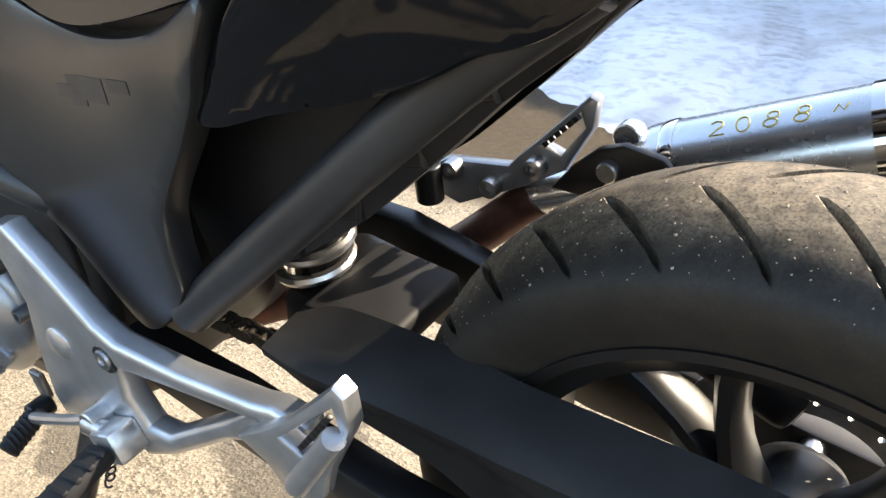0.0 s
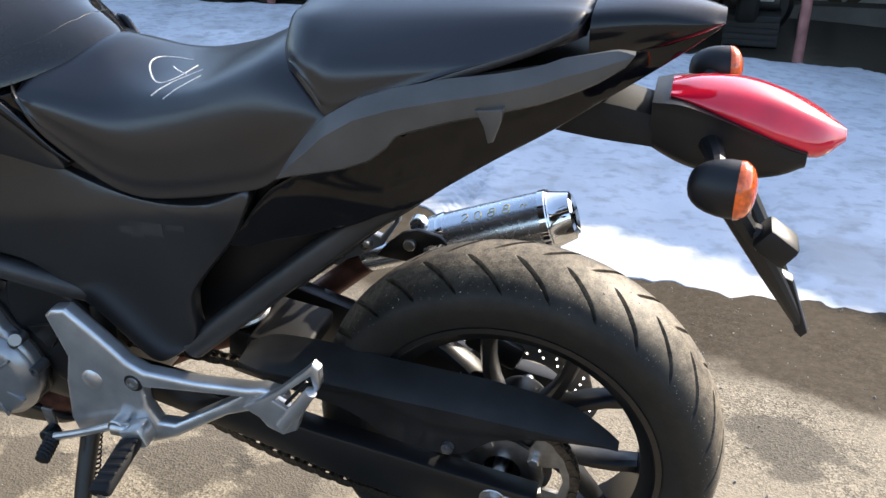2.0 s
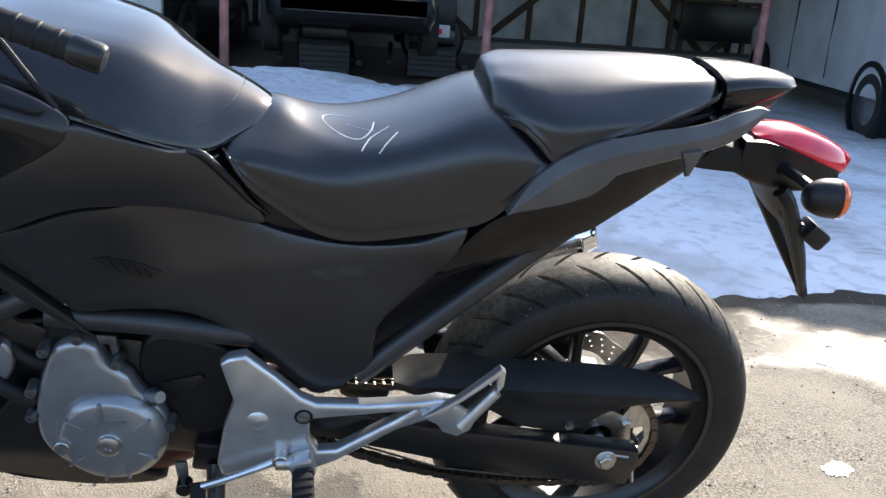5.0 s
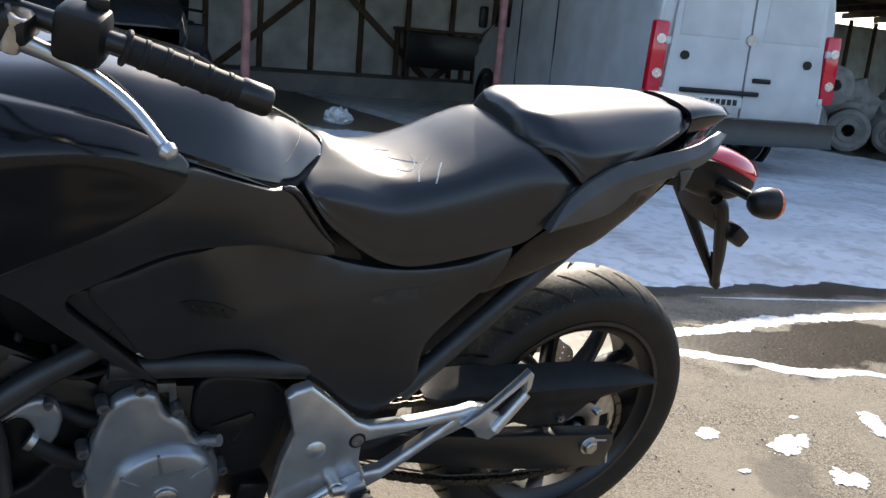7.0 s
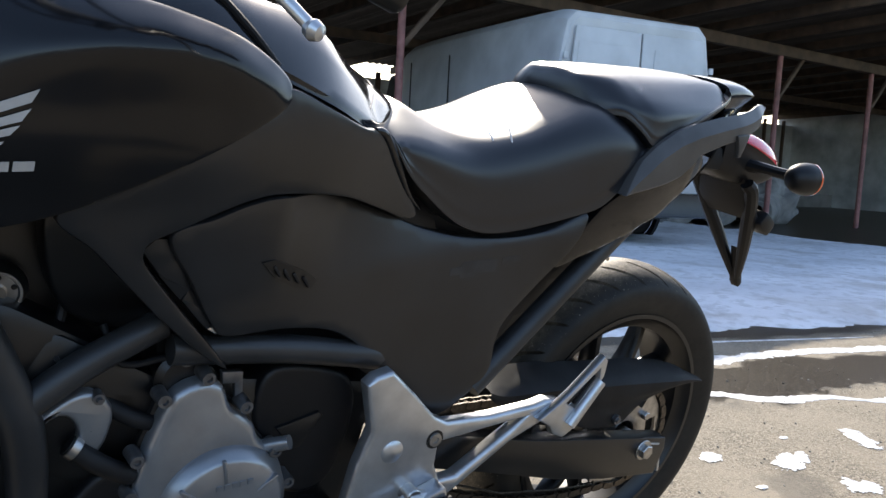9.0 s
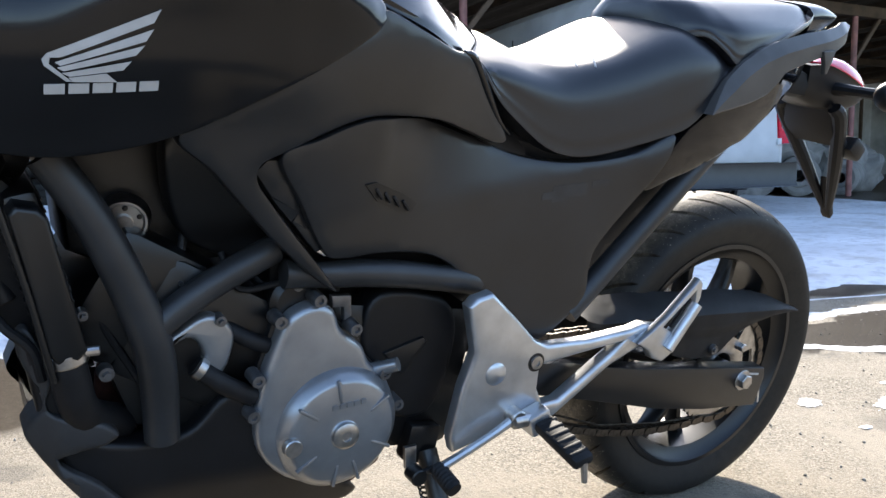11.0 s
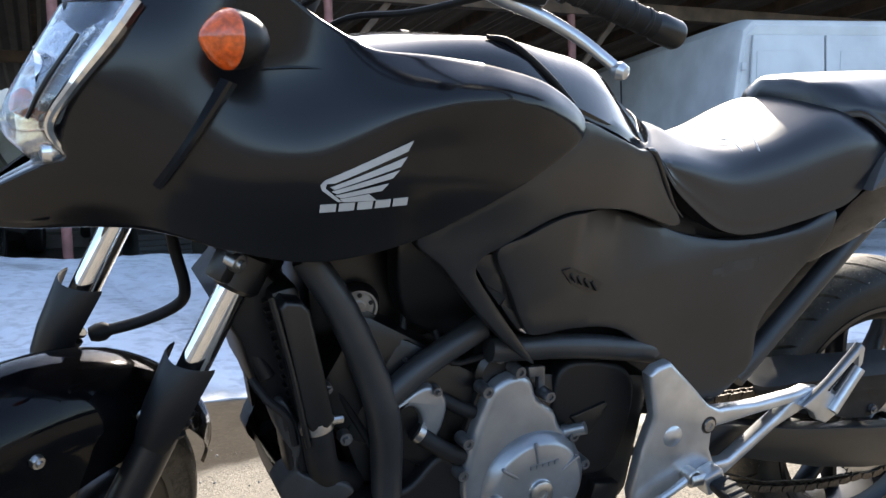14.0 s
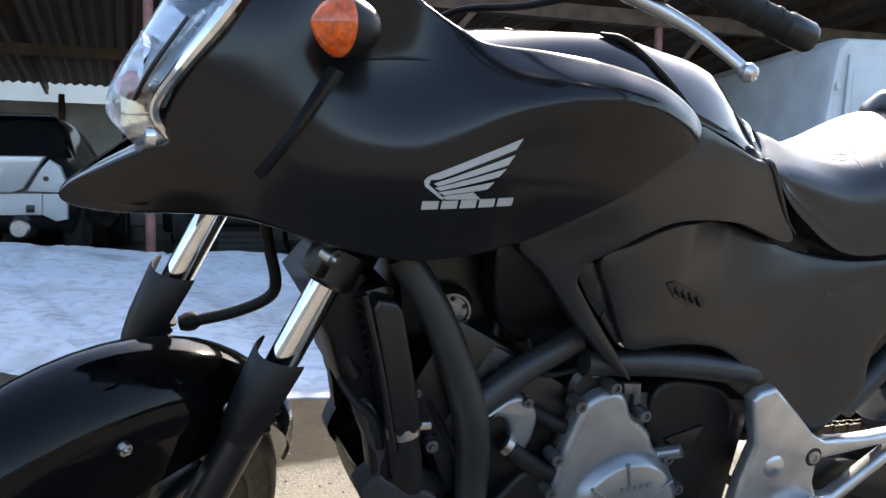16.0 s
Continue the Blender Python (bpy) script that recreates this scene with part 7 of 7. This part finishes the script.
for s in (-1, 1):
    part("lens_trim", tube([(x - 0.003, -s * y * 1.01, z) for x, y, z in HE], (0.011, 0.010, 0.008, 0.006, 0.004), 6, 10), CHROME, head)
    band = bmesh.new()
    rings(band, [[(x - 0.004, -s * y * 1.0, z), (x - 0.012 + 0.006 * k, -s * y * 0.93, z - 0.001), (x - 0.022 + 0.004 * k, -s * y * 0.80, z - 0.003)] for k, (x, y, z) in enumerate(spline(HE[:4], 6)[::3])], closed=False, caps=False)
    bmesh.ops.solidify(band, geom=band.faces[:], thickness=0.002)
    part("trim_band", band, CHROME, head, "broad bright trim inside the lens")
    part("reflector_cup", lathe([(0.006, 0.030), (0.018, 0.022), (0.028, 0.006), (0.033, -0.012)], (-1.512, s * 0.062, 0.975), "x", 28), CHROME, head)
    part("reflector_rib", tube([(-1.478, s * 0.118, 1.03), (-1.515, s * 0.112, 0.975), (-1.535, s * 0.098, 0.935)], (0.0025, 0.003, 0.0025), 4, 8), BLACK, head)
    part("lens_seam", tube([(-1.548, s * 0.04, 0.921), (-1.538, s * 0.085, 0.918), (-1.510, s * 0.116, 0.926)], 0.0012, 4, 6), BRUSHED, head)
    part("reflector_step", tube([(-1.455, s * 0.105, 1.035), (-1.49, s * 0.098, 0.99), (-1.52, s * 0.085, 0.945)], (0.008, 0.011, 0.008), 4, 10), BRUSHED, head)
    part("bulb", lathe([(1e-5, -0.018), (0.010, -0.016), (0.014, 0), (0.010, 0.012), (1e-5, 0.014)], (-1.527, s * 0.05, 0.945), "x", 20), AMBER, head)
    part("position_lamp", lathe([(1e-5, -0.014), (0.012, -0.010), (0.016, 0), (0.012, 0.012), (1e-5, 0.014)], (-1.512, s * 0.085, 0.893), "x", 20), BRUSHED, head)

# windscreen
WC = [(-1.512, 0, 1.098), (-1.472, 0, 1.165), (-1.425, 0, 1.235), (-1.375, 0, 1.300), (-1.350, 0, 1.325)]
WE = [(-1.474, -0.105, 1.092), (-1.400, -0.128, 1.122), (-1.345, -0.130, 1.160), (-1.315, -0.118, 1.235), (-1.325, -0.085, 1.300)]
bm = two_rail(WC, WE, 0.004)
bmesh.ops.solidify(bm, geom=bm.faces[:], thickness=0.003)
ws = part("windscreen", bm, SCREEN, bike, "small clear windscreen")
ws.visible_shadow = False
for s in (-1, 1):
    part("screw", cyl((-1.422, s * 0.085, 1.155), 0.008, 0.012, "x", 12), STEEL, ws)
part("screen_mount", block((0.04, 0.12, 0.02), pose(-1.40, 0, 1.112, 0, 30, 0), 0.006), PLASTIC, ws)

# front end, turned to the left about the steering axis
STEER = 35.9
rake = math.atan(0.5067)
axis = Vector((math.sin(rake), 0, math.cos(rake)))
foot = Vector((-1.716, 0, 0))
turn = Matrix.Translation(foot) @ Matrix.Rotation(radians(STEER), 4, axis) @ Matrix.Translation(-foot)
front = part("front_fork", tube([foot + axis * 0.86, foot + axis * 1.10], 0.024, 1, 16), BLACK, bike, "chrome telescopic front fork turned to the left")
front.matrix_local = turn
FA = Vector((-1.603, 0, 0.305))
for s in (-1, 1):
    a = FA + Vector((0, s * 0.112, 0))
    leg = part("stanchion", tube([a + axis * 0.20, a + axis * 0.66], 0.0205, 1, 28), CHROME, front, "chrome fork stanchion")
    part("slider", tube([a - axis * 0.03, a + axis * 0.18, a + axis * 0.295], (0.028, 0.026, 0.025), 2, 20), BLACK, leg)
    for k in range(3):
        part("dust_seal", lathe([(0.021, -0.006), (0.029, -0.003), (0.030, 0.002), (0.022, 0.007)], a + axis * (0.302 + 0.014 * k), axis, 24), GRIPRUB, leg)
    fwd = Vector((-math.cos(rake), 0, math.sin(rake)))
    rl = []
    for k in range(13):
        t = -1 + k / 6
        b = radians(78 * t)
        d = fwd * math.cos(b) + Vector((0, 1, 0)) * math.sin(b)
        hi = 0.390 + 0.014 * abs(t) ** 1.5
        rl.append([a + d * r + axis * h for r, h in ((0.026, 0.275), (0.030, 0.285), (0.036, 0.320), (0.041, hi - 0.004), (0.0395, hi), (0.037, hi - 0.002), (0.032, 0.320))])
    g = bmesh.new()
    rings(g, rl, closed=True, caps=True)
    part("fork_guard", g, PLASTIC, leg, "black plastic fork guard")
    part("lower_clamp", cyl(a + axis * 0.530, 0.033, 0.056, axis, 28, 0.006), BLACK, leg)
    part("clamp_lug", block((0.030, 0.03, 0.05), Matrix.Translation(a + axis * 0.533 + fwd * 0.034) @ Matrix.Rotation(rake, 4, "Y"), 0.006), BLACK, leg)
    part("pinch_bolt", lathe([(1e-5, -0.010), (0.006, -0.010), (0.007, -0.004), (0.012, -0.004), (0.013, 0.012)], a + axis * 0.540 + fwd * 0.038 + Vector((0, -0.018, 0)), seg=20), STEEL, leg)
part("lower_yoke", block((0.07, 0.24, 0.04), Matrix.Translation(FA + axis * 0.53 + Vector((0.045, 0, 0))) @ Matrix.Rotation(rake, 4, "Y"), 0.012), BLACK, front)
part("top_yoke", block((0.07, 0.25, 0.03), Matrix.Translation(FA + axis * 0.72 + Vector((0.045, 0, 0))) @ Matrix.Rotation(rake, 4, "Y"), 0.010), BLACK, front)
fw = part("front_wheel", lathe([(0.008, -0.10), (0.011, -0.10), (0.011, 0.10), (0.008, 0.10)], FA, seg=16), STEEL, bike, "front wheel with black cast rim")
fw.matrix_local = turn
wheel_parts(fw, tuple(FA), 0.300, 0.060, 0.229, 26)
disc_rotor((FA[0], 0.070, FA[2]), 0.11, 0.160, fw)
# fender
fen = []
for a in np.linspace(radians(15), radians(165), 26):
    ring = []
    taper = min(1, 0.55 + 1.6 * min(a - radians(15), radians(165) - a))
    deep = 0.105 * max(0.0, math.sin(min(1, max(0, (a - radians(48)) / radians(112))) * math.pi)) ** 0.7
    for t in np.linspace(-1.6, 1.6, 17):
        c = min(1, abs(t))
        yy = math.copysign(0.078 * c * taper + 0.012 * max(0, abs(t) - 1), t) if t else 0.0
        r = 0.345 - 0.05 * c ** 2.6 - deep * max(0, abs(t) - 1) / 0.6
        ring.append((FA[0] + r * math.cos(a), yy, FA[2] + r * math.sin(a)))
    fen.append(ring)
bm = bmesh.new()
rings(bm, fen, closed=False, caps=False)
bmesh.ops.solidify(bm, geom=bm.faces[:], thickness=0.003)
fender = part("front_fender", bm, GLOSS, bike, "gloss black front fender")
fender.matrix_local = turn
for dx, z in ((0.13, 0.575), (-0.02, 0.585)):
    part("fender_bolt", lathe([(1e-5, -0.090), (0.004, -0.090), (0.0045, -0.086), (0.008, -0.086), (0.009, -0.078)], (FA[0] + dx, 0, z), seg=14), STEEL, fender)
hose = part("brake_hose", tube([(-1.372, 0.02, 0.80), (-1.362, 0.03, 0.74), (-1.348, 0.04, 0.68), (-1.355, 0.06, 0.648), (-1.40, 0.07, 0.625), (-1.455, 0.075, 0.612)], 0.0085, 6, 12), GRIPRUB, bike, "looped rubber brake hose")

part("hose_joint", lathe([(1e-5, -0.016), (0.010, -0.014), (0.0135, -0.004), (0.0135, 0.006), (0.009, 0.014), (1e-5, 0.016)], (-1.462, 0.076, 0.611), (1, -0.1, 0.2), 16), GRIPRUB, hose)

# handlebar, in the steered frame
bar = part("handlebar", tube([(-0.99, -0.417, 1.136), (-1.113, -0.328, 1.169), (-1.19, -0.245, 1.178), (-1.235, -0.165, 1.165), (-1.255, -0.10, 1.120), (-1.262, 0, 1.108), (-1.255, 0.10, 1.120), (-1.235, 0.165, 1.165), (-1.19, 0.245, 1.178), (-1.113, 0.328, 1.169), (-0.99, 0.417, 1.136)], 0.0125, 8, 14), BLACK, bike, "black steel handlebar turned to the left")
bar_foot, bar_axis = Vector((-1.655, 0, 0)), Vector((math.sin(math.atan(0.49)), 0, math.cos(math.atan(0.49))))
bar.matrix_local = Matrix.Translation(bar_foot + Vector((0, 0.012, 0.016))) @ Matrix.Rotation(radians(30), 4, bar_axis) @ Matrix.Translation(-bar_foot)
for s in (-1, 1):
    part("riser", block((0.045, 0.035, 0.085), Matrix.Translation((-1.268, s * 0.055, 1.075)) @ Matrix.Rotation(rake, 4, "Y"), 0.008), BLACK, bar)
    for dx in (-0.016, 0.016):
        part("bolt", cyl((-1.252 + dx, s * 0.055, 1.128), 0.006, 0.012, axis, 8), STEEL, bar)
    g0, g1 = Vector((-1.108, s * 0.332, 1.168)), Vector((-1.004, s * 0.406, 1.139))
    dd = (g1 - g0).normalized()
    grip = part("grip", tube([g0, g1], (0.0165, 0.0165), 1, 20), GRIPRUB, bar, "black rubber grip")
    part("flange", cyl(g0, 0.021, 0.006, dd, 20), GRIPRUB, grip)
    for k in range(5):
        part("grip_rib", lathe([(0.0162, -0.004), (0.0178, -0.002), (0.0178, 0.002), (0.0162, 0.004)], g0 + dd * (0.02 + 0.024 * k), dd, 18), GRIPRUB, grip)
    part("bar_end", lathe([(0.016, -0.002), (0.0185, 0.003), (0.0185, 0.034), (0.016, 0.039), (1e-5, 0.040)], g1, dd, 20), BLACK, grip)
    part("switch_housing", block((0.05, 0.055, 0.062), Matrix.Translation((-1.140, s * 0.300, 1.172)) @ Matrix.Rotation(s * radians(-38), 4, "Z"), 0.012), PLASTIC, bar)
    part("switch", block((0.02, 0.02, 0.018), Matrix.Translation((-1.125, s * 0.300, 1.206)), 0.005), PLASTIC, bar)
    part("lever_perch", block((0.05, 0.04, 0.032), Matrix.Translation((-1.195, s * 0.265, 1.172)) @ Matrix.Rotation(s * radians(-38), 4, "Z"), 0.008), BLACK, bar)
    part("pivot_bolt", cyl((-1.205, s * 0.280, 1.168), 0.010, 0.040, (0.2, 0, 1), 14), STEEL, bar)
    part("lever", tube([(-1.195, s * 0.266, 1.154), (-1.160, s * 0.290, 1.141), (-1.136, s * 0.330, 1.131), (-1.120, s * 0.375, 1.117), (-1.113, s * 0.424, 1.098)], (0.011, 0.0095, 0.0082, 0.0074, 0.0066), 6, 12), ALU, bar, "alloy lever with a ball end")
    part("ball", lathe([(1e-5, -0.011), (0.008, -0.008), (0.011, 0), (0.008, 0.008), (1e-5, 0.011)], (-1.1125, s * 0.430, 1.0955), "y", 16), ALU, bar)
    part("mirror_stem", tube([(-1.185, s * 0.245, 1.185), (-1.182, s * 0.245, 1.24), (-1.20, s * 0.265, 1.32)], 0.0065, 4, 10), BLACK, bar)
part("cable", tube([(-1.215, -0.26, 1.165), (-1.275, -0.17, 1.14), (-1.30, -0.08, 1.07), (-1.28, 0.0, 0.98)], 0.0045, 6, 8), GRIPRUB, bar)
part("cable", tube([(-1.15, -0.28, 1.15), (-1.19, -0.18, 1.10), (-1.22, -0.08, 1.06), (-1.26, 0.0, 0.95)], 0.0045, 6, 8), GRIPRUB, bar)
clampm = part("phone_mount", block((0.028, 0.03, 0.022), pose(-1.222, -0.20, 1.192, 0, 20, 20), 0.004), PLASTIC, bar, "small clamp on the bar")
part("clamp_knob", block((0.022, 0.028, 0.030), pose(-1.20, -0.225, 1.205, 20, 10, 0), 0.004), PLASTIC, clampm)
part("cable", tube([(-1.23, 0.16, 1.13), (-1.27, 0.08, 1.14), (-1.28, 0.03, 1.08), (-1.27, 0.0, 0.98)], 0.0045, 6, 8), GRIPRUB, bar)
part("instrument_panel", block((0.04, 0.13, 0.06), pose(-1.335, 0, 1.105, 0, 35, 0), 0.012), PLASTIC, bike, "black digital instrument panel")

# fairing decal: a wing of bars above a bar of lettering, in plain shapes
def decal(x, z):
    return Vector((x, -(fair_half(x, z) + 0.0016), z))
wing = [[Vector(p) for p in q] for q in (
    ((-1.232, 0.880), (-1.209, 0.891), (-1.132, 0.928), (-1.138, 0.915), (-1.220, 0.877), (-1.231, 0.876)),
    ((-1.225, 0.872), (-1.138, 0.909), (-1.145, 0.897), (-1.220, 0.869)),
    ((-1.223, 0.867), (-1.146, 0.893), (-1.154, 0.883), (-1.217, 0.864)),
    ((-1.219, 0.862), (-1.158, 0.877), (-1.165, 0.868), (-1.212, 0.859)),
    ((-1.213, 0.858), (-1.180, 0.864), (-1.170, 0.856), (-1.209, 0.854)),
    ((-1.2325, 0.879), (-1.236, 0.874), (-1.234, 0.868), (-1.215, 0.854), (-1.210, 0.854), (-1.230, 0.870), (-1.229, 0.875)))]
for k in range(5):
    x0 = -1.234 + 0.0212 * k
    wing.append([Vector((x0, 0.840 + 0.0018 * k)), Vector((x0 + 0.018, 0.8415 + 0.0018 * k)), Vector((x0 + 0.018, 0.8515 + 0.0018 * k)), Vector((x0, 0.850 + 0.0018 * k))])
for q in wing:
    bm = bmesh.new()
    top = []
    for i in range(len(q)):
        a, b = q[i], q[(i + 1) % len(q)]
        top += [a.lerp(b, t) for t in (0, 0.25, 0.5, 0.75)]
    vs = [bm.verts.new(decal(p.x, p.y)) for p in top]
    bm.faces.new(vs)
    bmesh.ops.triangulate(bm, faces=bm.faces[:])
    bmesh.ops.solidify(bm, geom=bm.faces[:], thickness=0.0006)
    part("decal", bm, DECAL, bike)
